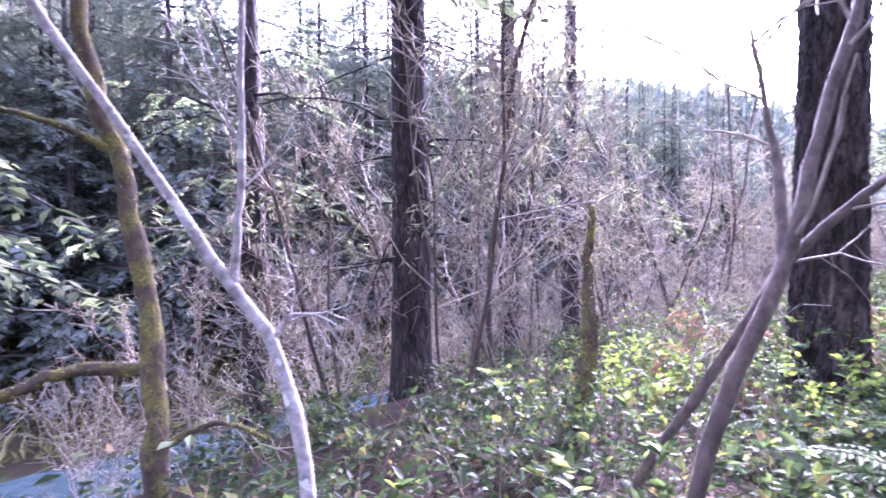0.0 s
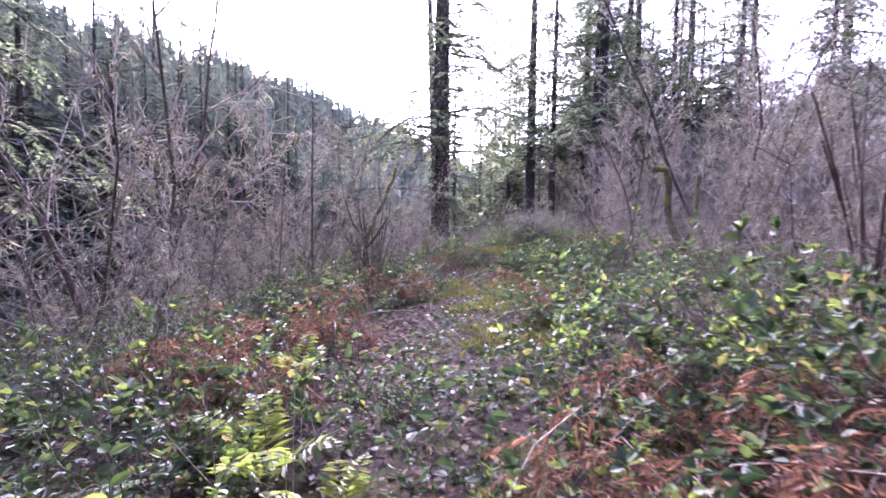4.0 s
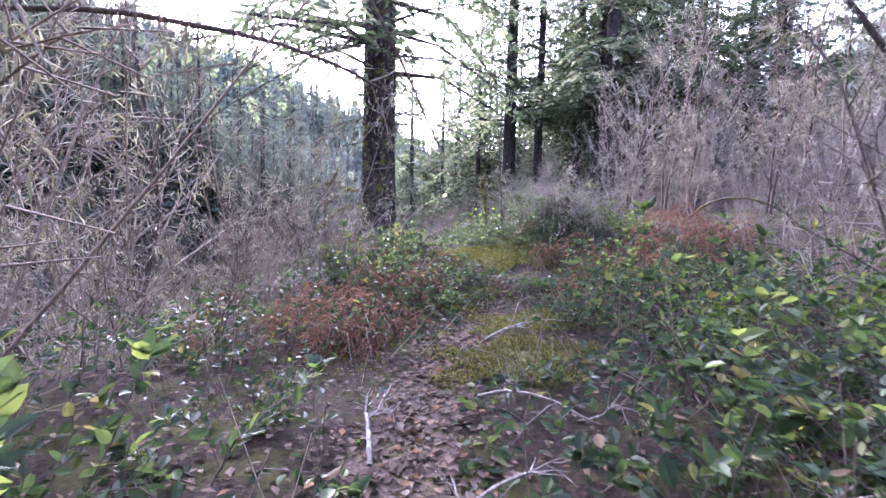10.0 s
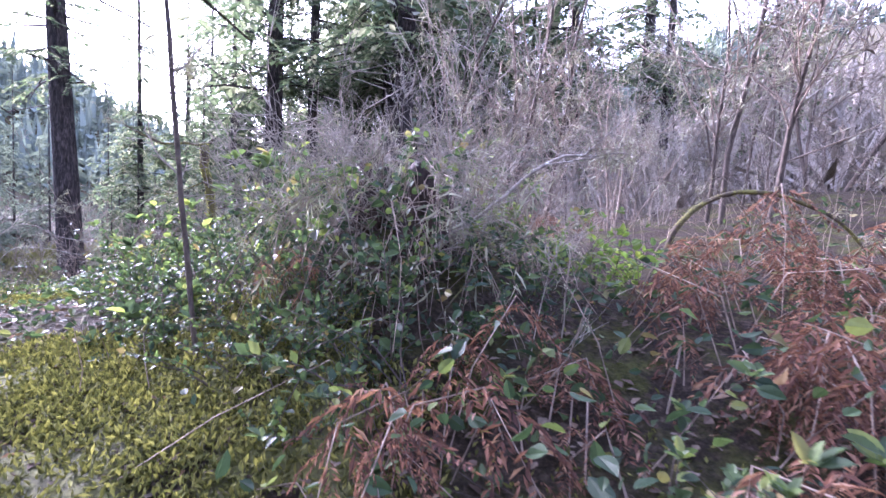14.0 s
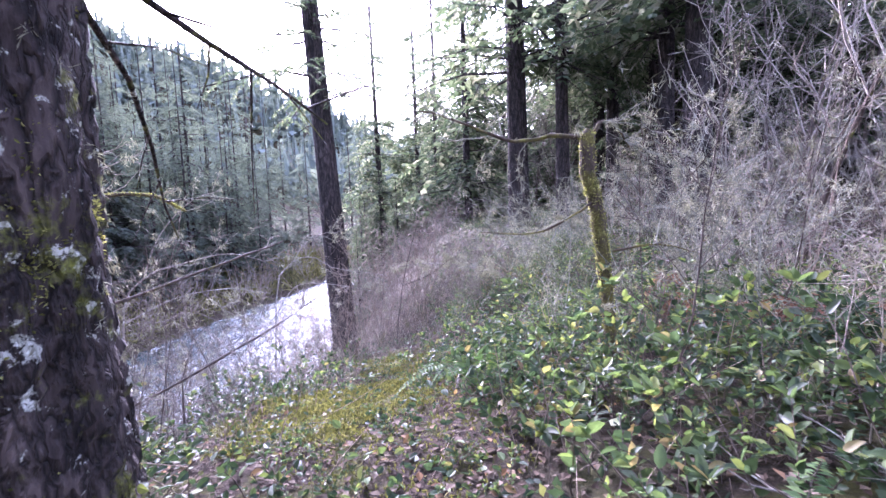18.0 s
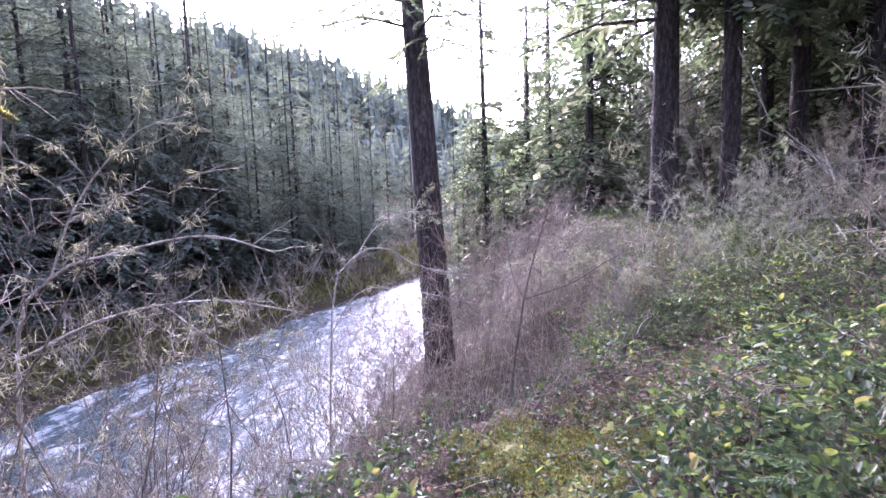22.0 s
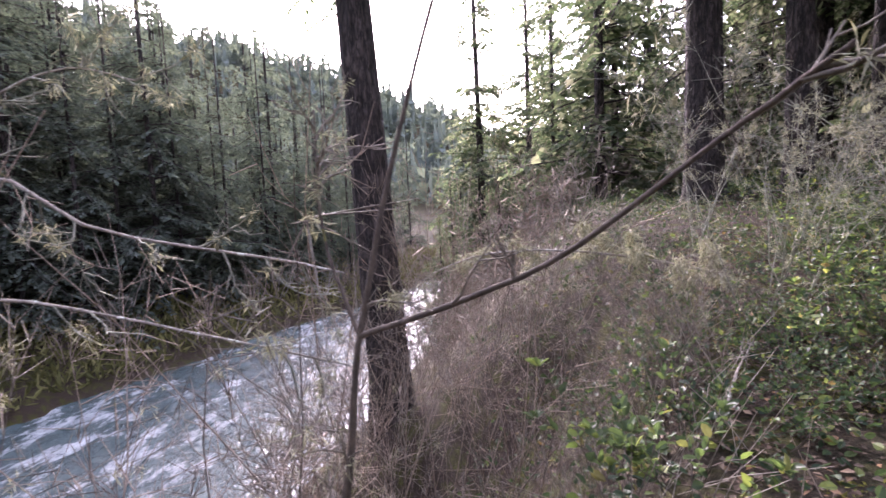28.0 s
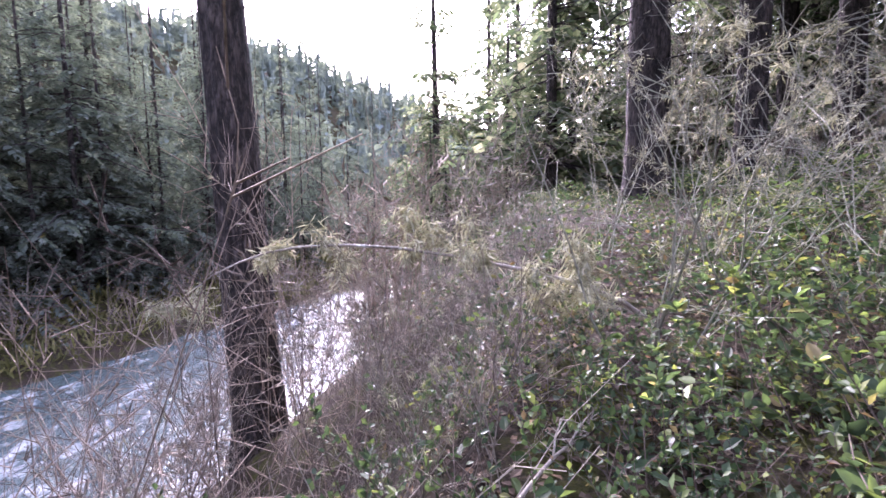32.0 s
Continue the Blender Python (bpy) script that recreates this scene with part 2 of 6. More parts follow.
def ground_material():
    m, nt, b = material("forest_floor")
    vec = coords(nt)
    big, mid, fine = noise_node(nt, vec, 0.35, 4), noise_node(nt, vec, 2.6, 6, 0.7), noise_node(nt, vec, 34, 6, 0.75)
    soil = ramp_node(nt, fine, [(0.3, (0.01, 0.007, 0.006)), (0.5, (0.032, 0.023, 0.017)), (0.72, (0.11, 0.08, 0.06))])
    moss = ramp_node(nt, fine, [(0.3, (0.015, 0.018, 0.006)), (0.7, (0.08, 0.08, 0.02))])
    col = mix_node(nt, ramp_node(nt, mid, [(0.48, (0, 0, 0)), (0.6, (1, 1, 1))]), soil, moss)
    col = mix_node(nt, ramp_node(nt, big, [(0.5, (0, 0, 0)), (0.7, (0.5, 0.5, 0.5))]), col, (0.03, 0.03, 0.014))
    nt.links.new(col, b.inputs["Base Color"])
    b.inputs["Roughness"].default_value = 1.0
    b.inputs["Specular IOR Level"].default_value = 0.1
    bump_node(nt, b, fine, 1.0, 0.05)
    return m


def path_material():
    m, nt, b = material("trodden_leaf_mould")
    vec = coords(nt)
    fine, mid = noise_node(nt, vec, 40, 6, 0.75), noise_node(nt, vec, 3, 4)
    col = ramp_node(nt, fine, [(0.3, (0.03, 0.021, 0.016)), (0.5, (0.062, 0.046, 0.034)), (0.72, (0.125, 0.098, 0.074))])
    col = mix_node(nt, ramp_node(nt, mid, [(0.5, (0, 0, 0)), (0.7, (0.8, 0.8, 0.8))]), col, (0.13, 0.13, 0.035))
    nt.links.new(col, b.inputs["Base Color"])
    b.inputs["Roughness"].default_value = 0.95
    b.inputs["Specular IOR Level"].default_value = 0.1
    bump_node(nt, b, fine, 0.9, 0.02)
    return m


def water_material():
    m, nt, b = material("river_water")
    vec = coords(nt, (1.0, 0.45, 1.0))
    flow, ripple, mid = noise_node(nt, vec, 0.9, 6, 0.7), noise_node(nt, vec, 7, 5, 0.7), noise_node(nt, vec, 0.25, 3)
    mul = nt.nodes.new("ShaderNodeMath")
    mul.operation = "MULTIPLY_ADD"
    nt.links.new(mid, mul.inputs[0])
    mul.inputs[1].default_value = 0.5
    nt.links.new(flow, mul.inputs[2])
    # a calm teal pool below the rapids
    xyz = nt.nodes.new("ShaderNodeSeparateXYZ")
    nt.links.new(vec, xyz.inputs[0])
    pool = nt.nodes.new("ShaderNodeMapRange")
    nt.links.new(xyz.outputs[1], pool.inputs[0])
    for k, value in enumerate((5.4, 13.5, -0.26, 0.0)):
        pool.inputs[k + 1].default_value = value
    calm = nt.nodes.new("ShaderNodeMath")
    nt.links.new(mul.outputs[0], calm.inputs[0])
    nt.links.new(pool.outputs[0], calm.inputs[1])
    foam = ramp_node(nt, calm.outputs[0], [(0.77, (0, 0, 0)), (0.98, (1, 1, 1))])
    speck = ramp_node(nt, ripple, [(0.36, (0.2, 0.2, 0.2)), (0.58, (1, 1, 1))])
    foam = mix_node(nt, 1.0, foam, speck, "MULTIPLY")
    col = mix_node(nt, foam, (0.045, 0.07, 0.068), (0.66, 0.675, 0.67))
    nt.links.new(col, b.inputs["Base Color"])
    rough = nt.nodes.new("ShaderNodeMapRange")
    nt.links.new(foam, rough.inputs[0])
    rough.inputs[3].default_value, rough.inputs[4].default_value = 0.2, 0.7
    nt.links.new(rough.outputs[0], b.inputs["Roughness"])
    b.inputs["IOR"].default_value = 1.33
    b.inputs["Specular IOR Level"].default_value = 0.5
    bump_node(nt, b, ripple, 0.9, 0.12)
    return m


M_ROT = bark_material("rotten_wood", (0.012, 0.008, 0.007), (0.075, 0.048, 0.036), 0.02, 0.5, 14, 0.0, 0.05)
M_MOSS_BED = plain_material("moss_bed", [(0.3, (0.02, 0.016, 0.01)), (0.46, (0.04, 0.04, 0.014)), (0.58, (0.09, 0.09, 0.024)), (0.75, (0.17, 0.16, 0.04))], 15, 1.0, 1.0, 0.03)
M_GROUND, M_PATH, M_WATER = ground_material(), path_material(), water_material()


# ---- mesh helpers ----
def rng_of(seed):
    return np.random.default_rng(seed)


class Soup:
    """Gathers many small pieces into one mesh."""

    def __init__(self):
        self.v, self.f3, self.f4, self.n = [], [], [], 0

    def add(self, v, f4=None, f3=None):
        v = np.asarray(v, float).reshape(-1, 3)
        if f4 is not None and len(f4):
            self.f4.append(np.asarray(f4) + self.n)
        if f3 is not None and len(f3):
            self.f3.append(np.asarray(f3) + self.n)
        self.v.append(v)
        self.n += len(v)
        return self

    def mesh(self, name, mat, smooth=True):
        v = np.concatenate(self.v)
        q = np.concatenate(self.f4).reshape(-1, 4) if self.f4 else np.zeros((0, 4), int)
        t = np.concatenate(self.f3).reshape(-1, 3) if self.f3 else np.zeros((0, 3), int)
        me = bpy.data.meshes.new(name)
        me.vertices.add(len(v))
        me.vertices.foreach_set("co", v.astype(np.float32).ravel())
        loops = np.concatenate([q.ravel(), t.ravel()]).astype(np.int32)
        me.loops.add(len(loops))
        me.loops.foreach_set("vertex_index", loops)
        starts = np.concatenate([np.arange(len(q)) * 4, len(q) * 4 + np.arange(len(t)) * 3]).astype(np.int32)
        me.polygons.add(len(starts))
        me.polygons.foreach_set("loop_start", starts)
        me.polygons.foreach_set("use_smooth", np.full(len(starts), smooth))
        me.update(calc_edges=True)
        me.materials.append(mat)
        return me


def unit(a):
    return a / np.maximum(np.linalg.norm(a, axis=-1, keepdims=True), 1e-9)


def tubes(P, r, k=4):
    """Tubes along N paths of n points: P (N, n, 3), radii r (N, n)."""
    P, r = np.asarray(P, float), np.asarray(r, float)
    N, n, _ = P.shape
    T = unit(np.gradient(P, axis=1))
    mean = unit(T.mean(1))
    ref = np.where(np.abs(mean[:, 2:3]) > 0.8, [[1.0, 0.05, 0]], [[0, 0.05, 1.0]])
    U = unit(np.cross(T, ref[:, None, :]))
    V = np.cross(T, U)
    ang = np.arange(k) * 2 * np.pi / k
    ring = np.cos(ang)[None, None, :, None] * U[:, :, None, :] + np.sin(ang)[None, None, :, None] * V[:, :, None, :]
    v = P[:, :, None, :] + r[:, :, None, None] * ring
    idx = np.arange(N * n * k).reshape(N, n, k)
    a, b = idx[:, :-1], idx[:, 1:]
    q = np.stack([a, np.roll(a, -1, 2), np.roll(b, -1, 2), b], -1).reshape(-1, 4)
    return v.reshape(-1, 3), q


def grow(rng, start, way, length, n, wiggle=0.25, lift=0.0):
    """N wandering paths of n points. lift bends them up (or down, below nought)."""
    start, way, length = np.asarray(start, float), unit(np.asarray(way, float)), np.asarray(length, float)
    N = len(start)
    turn = np.cumsum(rng.normal(0, wiggle, (N, n - 1, 3)), 1)
    s = np.linspace(0, 1, n - 1)[None, :, None]
    d = unit(way[:, None, :] + turn + s * np.array([0, 0, lift]))
    steps = d * (length / (n - 1))[:, None, None]
    return np.concatenate([start[:, None, :], start[:, None, :] + np.cumsum(steps, 1)], 1)


def side_shoots(rng, P, count, lo, hi, angle):
    """Places along the paths P and ways off from them for count shoots: starts, ways, place along."""
    N, n, _ = P.shape
    i = rng.integers(0, N, count)
    s = rng.uniform(lo, hi, count)
    f = s * (n - 1)
    j = np.minimum(f.astype(int), n - 2)
    w = (f - j)[:, None]
    start = P[i, j] * (1 - w) + P[i, j + 1] * w
    tan = unit(P[i, j + 1] - P[i, j])
    perp = unit(np.cross(tan, rng.normal(0, 1, (count, 3))))
    ang = rng.normal(angle, 0.2, count)[:, None]
    return start, tan * np.cos(ang) + perp * np.sin(ang), s


LEAF_V = np.array([(0, 0, 0), (-0.5, 0.35, 0.08), (0, 0.35, 0), (0.5, 0.35, 0.08), (-0.38, 0.7, 0.06), (0, 0.72, -0.01), (0.38, 0.7, 0.06), (0, 1, -0.08)])
LEAF_Q = np.array([(1, 2, 5, 4), (2, 3, 6, 5)])
LEAF_T = np.array([(0, 2, 1), (0, 3, 2), (4, 5, 7), (5, 6, 7)])
HEX_V = np.array([(0, 0, 0), (-0.38, 0.2, 0.07), (-0.48, 0.45, 0.09), (-0.3, 0.78, 0.05), (0, 1, -0.08), (0.3, 0.78, 0.05), (0.48, 0.45, 0.09), (0.38, 0.2, 0.07)])
HEX_Q = np.array([(0, 4, 3, 2), (0, 6, 5, 4)])
HEX_T = np.array([(0, 2, 1), (0, 7, 6)])
CHIP_V = np.array([(0, 0, 0), (-0.5, 0.5, 0.1), (0.5, 0.5, 0.1), (0, 1, 0)])
CHIP_T = np.array([(0, 3, 1), (0, 2, 3)])


def leaves(soup, pos, way, up, length, width, fine=True):
    """Adds leaves: from pos along way, faces turned to up, of length and width."""
    pos, way = np.asarray(pos, float), unit(np.asarray(way, float))
    N = len(pos)
    side = unit(np.cross(way, np.broadcast_to(up, way.shape)))
    nor = np.cross(side, way)
    tv = HEX_V if fine == "hex" else LEAF_V if fine else CHIP_V
    L, W = np.broadcast_to(length, (N,))[:, None, None], np.broadcast_to(width, (N,))[:, None, None]
    v = pos[:, None] + tv[None, :, 0:1] * W * side[:, None] + tv[None, :, 1:2] * L * way[:, None] + tv[None, :, 2:3] * L * nor[:, None]
    off = (np.arange(N) * len(tv))[:, None, None]
    if fine == "hex":
        soup.add(v, (HEX_Q[None] + off).reshape(-1, 4), (HEX_T[None] + off).reshape(-1, 3))
    elif fine:
        soup.add(v, (LEAF_Q[None] + off).reshape(-1, 4), (LEAF_T[None] + off).reshape(-1, 3))
    else:
        soup.add(v, None, (CHIP_T[None] + off).reshape(-1, 3))


def bend(points, n=16):
    """A smooth path through a few points."""
    p = np.asarray(points, float)
    p = np.concatenate([2 * p[:1] - p[1:2], p, 2 * p[-1:] - p[-2:-1]])
    out = []
    m = len(p) - 3
    for s in np.linspace(0, m - 1e-6, n):
        i = int(s)
        t = s - i
        a, b, c, d = p[i], p[i + 1], p[i + 2], p[i + 3]
        out.append(0.5 * (2 * b + (c - a) * t + (2 * a - 5 * b + 4 * c - d) * t**2 + (3 * b - a - 3 * c + d) * t**3))
    return np.array(out)


def part(name, me, parent, label="", kind=""):
    ob = new(name, me)
    ob.parent = parent
    return tagged(ob, label, kind=kind)


def thing(name, label, category, at=(0, 0, 0), group="", kind=""):
    ob = new(name)
    ob.empty_display_size = 0.2
    ob.matrix_basis = pose(*at)
    return tagged(ob, label, category, group, kind)


# ---- the lie of the land ----
PX = np.array([(-40, -1), (0, 0), (0.85, 0.68), (2.1, 0.59), (4, 0.78), (5.8, 0.82), (10, 0.08), (11.9, 0.02), (13.6, 0.62), (15.1, 0.78), (16.7, 0.61), (18.4, 0.6), (20.2, 0.9),
               (21.9, 1.67), (23.2, 1.9), (24.4, 1.3), (27, 0.64), (28.8, 0.62), (30.7, 0.33), (31.5, 0.08), (34, 0.06), (34.9, 0.55), (36.3, 1.8), (37.3, 2.4), (45, 4.5), (90, 12), (160, 30)])
PZ = np.array([(-40, -1.0), (0, -1.22), (4, -1.43), (10, -1.58), (15, -1.7), (19, -1.87), (22, -1.95), (24.4, -1.68), (27, -1.62), (30, -1.85), (32, -2.35), (34, -3.02), (36, -3.05), (38, -3.1),
               (42, -2.7), (48, -1.9), (60, -1.5), (100, -1), (160, 2)])
BANK_TOP = np.array([(-40, -4), (-4, -3.9), (1, -4.0), (3, -5.2), (7, -5.4), (14, -4), (20, -3), (25, -1.7), (28, -0.75), (31, -1.0), (34, -0.95), (36, 0.2), (38, 1.75), (42, 2.5), (48, 2.8), (60, 3.6), (90, 6), (100, 16), (115, 32), (160, 80)])
SHORE_R = np.array([(-60, -15), (0, -14), (10, -13.4), (20, -11), (30, -8), (40, -5.6), (50, -4.6), (60, -3.8), (75, -3.2), (90, -2.4), (100, 5), (115, 20), (130, 42), (160, 90)])
SHORE_L = np.array([(-60, -25), (0, -24), (30, -21.5), (45, -19.5), (55, -17.3), (63, -15), (70, -12.8), (80, -9.6), (88, -8), (95, -3), (105, 6), (120, 25), (135, 47), (160, 92)])
LEFT_FALL = np.array([(-40, 0.14), (7, 0.14), (12, 0.12), (20, 0.06), (60, 0.05)])
WATER_Z = -9.0


def line(table, y):
    return np.interp(y, table[:, 0], table[:, 1])


def soft(lo, hi, v):
    t = np.clip((v - lo) / (hi - lo), 0, 1)
    return t * t * (3 - 2 * t)


def wave_noise(x, y):
    """Smooth unevenness out of a few crossed waves."""
    return (np.sin(x * 1.1 + 0.6 * y) * np.cos(0.9 * y - 0.3 * x) + 0.6 * np.sin(2.3 * x - 1.7 * y + 1) + 0.4 * np.sin(4.1 * x + 3.3 * y + 2) * np.cos(1.3 * x - 3.7 * y)) / 2


def land(x, y):
    """Height of the ground."""
    x, y = np.asarray(x, float), np.asarray(y, float)
    px, pz, top, sr, sl = line(PX, y), line(PZ, y), line(BANK_TOP, y), line(SHORE_R, y), line(SHORE_L, y)
    d = x - px
    upper = pz + 0.13 * np.clip(d, 0, 12) + 0.1 * np.clip(d - 12, 0, 15) + 0.42 * np.clip(d - 24, 0, 130) - line(LEFT_FALL, y) * np.clip(-d - 0.3, 0, 6)
    upper = upper + (0.07 * soft(0.4, 1.2, np.abs(d)) + 0.25 * soft(5, 15, d)) * wave_noise(x, y)
    upper = upper + 0.55 * np.exp(-((x - 3.15) ** 2 + (y - 25.65) ** 2) / 0.9)
    edge = line(PZ, y) - line(LEFT_FALL, y) * np.clip(px - top - 0.3, 0, 6)
    t = np.clip((top - x) / np.maximum(top - sr, 0.5), 0, 1)
    steep = soft(35, 37.3, y) * (1 - soft(41, 44, y))
    fall = (1 - steep) * (0.75 * t + 0.25 * soft(0, 1, t)) + steep * (1 - (1 - t) ** 2.2)
    bank = edge + (WATER_Z + 0.12 - edge) * fall + 0.18 * wave_noise(x * 0.8, y * 0.7) * np.sin(np.pi * t)
    bed = WATER_Z - 0.7
    dl = sl - x
    far = WATER_Z + 0.5 + 0.35 * np.clip(dl, 0, 4) + np.interp(y, [20, 45, 65, 90], [0.62, 0.5, 0.24, 0.1]) * np.clip(dl - 4, 0, 110) + 0.5 * wave_noise(x * 0.3, y * 0.3) * soft(3, 10, dl)
    z = np.where(x > top, upper, bank)
    z = np.where(x < sr, WATER_Z + 0.12 + (bed - WATER_Z - 0.12) * soft(0, 1.2, sr - x), z)
    z = np.where(x < sl + 1, bed + (WATER_Z + 0.5 - bed) * soft(-1, 0, dl), z)
    z = np.where(x < sl, far, z)
    # the ridge that closes the valley
    az = np.arctan2(-x, np.maximum(y - 30, 1)) * 180 / np.pi
    crest = np.interp(az, [-60, -35, -12, 0, 4, 12, 20, 30, 60], [44, 32, 20, 22, 28, 42, 52, 62, 75])
    ridge = WATER_Z + 3 + crest * soft(115, 215, np.hypot(x, y - 30))
    return np.where(y > 60, np.maximum(z, np.where(np.hypot(x, y - 30) > 110, ridge, -99)), z)


def lines(stops):
    """Uneven grid lines: [(from, step), ..., (to, 0)]."""
    out = []
    for (a0, st), (a1, _) in zip(stops, stops[1:]):
        out.append(np.arange(a0, a1 - st * 0.3, st))
    return np.concatenate([*out, [stops[-1][0]]])


def sheet(xs, ys, height):
    X, Y = np.meshgrid(xs, ys, indexing="ij")
    Z = height(X, Y)
    i = np.arange(X.size).reshape(X.shape)
    q = np.stack([i[:-1, :-1], i[1:, :-1], i[1:, 1:], i[:-1, 1:]], -1).reshape(-1, 4)
    return np.stack([X, Y, Z], -1).reshape(-1, 3), q


gx = lines([(-1500, 200), (-300, 20), (-120, 5), (-30, 1), (-10, 0.5), (-4, 0.25), (6, 0.6), (14, 1.5), (40, 6), (130, 20), (300, 200), (1500, 0)])
gy = lines([(-1200, 200), (-200, 20), (-40, 4), (-6, 0.5), (0, 0.3), (42, 0.5), (60, 1.5), (110, 4), (200, 15), (400, 150), (1600, 0)])
v, q = sheet(gx, gy, land)
tagged(new("ground", Soup().add(v, q).mesh("ground", M_GROUND)), "mossy forest floor with leaf litter, sloping to the river", "ground", kind="structure")

# trodden path
py = np.arange(8.5, 24.5, 0.1)
rr = rng_of(5)
half = (0.22 + 0.07 * np.sin(py * 2.1) + 0.05 * np.sin(py * 5.3 + 1) + rr.normal(0, 0.015, len(py))) * soft(8.4, 11, py) * (1 - soft(21, 24.4, py)) + 0.02
cols = np.linspace(-1, 1, 7)
PXs = (line(PX, py) + 0.5 * np.exp(-(((py - 12.9) / 0.9) ** 2)))[:, None] + cols[None] * half[:, None] - 0.1
PYs = np.repeat(py[:, None], 7, 1)
PZs = land(PXs, PYs) + 0.012 - 0.012 * np.abs(cols)[None] ** 3 + rr.normal(0, 0.006, PXs.shape)
ii = np.arange(PXs.size).reshape(PXs.shape)
pq = np.stack([ii[:-1, :-1], ii[:-1, 1:], ii[1:, 1:], ii[1:, :-1]], -1).reshape(-1, 4)
tagged(new("footpath", Soup().add(np.stack([PXs, PYs, PZs], -1), pq).mesh("footpath", M_PATH)), "narrow trodden footpath of brown leaf mould", "path", kind="structure")

# river
wy = np.arange(-45, 150, 0.4)
ws = np.linspace(0, 1, 60)
WXs = (line(SHORE_L, wy) - 0.6)[:, None] * (1 - ws) + (line(SHORE_R, wy) + 0.6)[:, None] * ws
WYs = np.repeat(wy[:, None], 60, 1)
rr = rng_of(6)
WZs = WATER_Z + 0.09 * wave_noise(WXs * 1.6, WYs * 0.9) + 0.06 * np.sin(WXs * 3.1 + np.sin(WYs * 1.3) * 2) * np.sin(WYs * 2.3 + WXs) + rr.normal(0, 0.03, WXs.shape)
ii = np.arange(WXs.size).reshape(WXs.shape)
wq = np.stack([ii[:-1, :-1], ii[:-1, 1:], ii[1:, 1:], ii[1:, :-1]], -1).reshape(-1, 4)
tagged(new("water", Soup().add(np.stack([WXs, WYs, WZs], -1), wq).mesh("water", M_WATER)), "fast teal river with white water and bright sky glare", "river", kind="structure")


# ---- trees ----
def trunk_mesh(seed, r, h, mat, sides=24, rings=40, flare=0.35, lean=(0, 0), bark=0.02, sink=0.6):
    """A standing trunk with its foot spread, furrowed bark and a thin top."""
    rng = rng_of(seed)
    z = np.concatenate([np.linspace(-sink, 4, rings), np.linspace(4, h, 14)[1:]])
    n = len(z)
    zz = np.clip(z, 0, None)
    rad = r * (1 - 0.86 * (zz / h) ** 1.1) + r * flare * np.exp(-zz / 0.45)
    ang = np.arange(sides) * 2 * np.pi / sides
    rel = np.zeros((n, sides))
    for k in range(5):
        f, ph = rng.integers(5, max(6, sides // 3)), rng.uniform(0, 6.3)
        drift = np.cumsum(rng.normal(0, 0.5, n))
        rel += np.abs(np.sin(f * 0.5 * ang[None] + ph + 0.35 * drift[:, None])) * rng.uniform(0.5, 1)
    rel = (rel - rel.mean()) * bark + rng.normal(0, bark * 0.25, rel.shape)
    root = 0.25 * flare * r * np.exp(-zz / 0.3)[:, None] * np.sin(5 * ang + rng.uniform(0, 6))[None]
    R = rad[:, None] + rel * (rad / r)[:, None] + root
    X = R * np.cos(ang) + (lean[0] * z)[:, None]
    Y = R * np.sin(ang) + (lean[1] * z)[:, None]
    i = np.arange(n * sides).reshape(n, sides)
    q = np.stack([i[:-1], np.roll(i[:-1], -1, 1), np.roll(i[1:], -1, 1), i[1:]], -1).reshape(-1, 4)
    return Soup().add(np.stack([X, Y, np.repeat(z[:, None], sides, 1)], -1), q).mesh("trunk", mat)


def fringe(soup, rng, P, teeth, length, width):
    """Flat sprays along the paths P: pointed tufts to either side."""
    N, n, _ = P.shape
    k = np.linspace(0.1, 0.98, teeth)
    f = k * (n - 1)
    j = np.minimum(f.astype(int), n - 2)
    w = (f - j)[None, :, None]
    pos = P[:, j] * (1 - w) + P[:, j + 1] * w
    tan = unit(P[:, j + 1] - P[:, j])
    side = unit(np.cross(tan, np.array([0, 0, 1.0])))
    for sg in (1, -1):
        way = sg * side + 0.75 * tan + rng.normal(0, 0.22, side.shape) + np.array([0, 0, -0.22])
        L = np.asarray(length)[:, None] * (1.05 - 0.6 * k)[None] * rng.uniform(0.6, 1.3, (N, teeth))
        W = np.repeat(np.asarray(width)[:, None], teeth, 1) * rng.uniform(0.7, 1.2, (N, teeth))
        up = unit(rng.normal(0, 0.35, (N * teeth, 3)) + np.array([0, 0, 1.0]))
        leaves(soup, pos.reshape(-1, 3), way.reshape(-1, 3), up, L.ravel(), W.ravel(), fine=False)


def lichen_tufts(soup, rng, at, size, strands=14):
    """Hanging wisps of lichen at the given places."""
    n = len(at)
    p = np.repeat(at, strands, 0) + rng.normal(0, size * 0.25, (n * strands, 3))
    d = rng.normal(0, 0.8, (n * strands, 3)) + np.array([0, 0, -0.7])
    leaves(soup, p, d, rng.normal(0, 1, (n * strands, 3)), rng.uniform(0.25, 1.0, n * strands) * size, size * (0.03 if size < 0.2 else 0.045), fine=False)


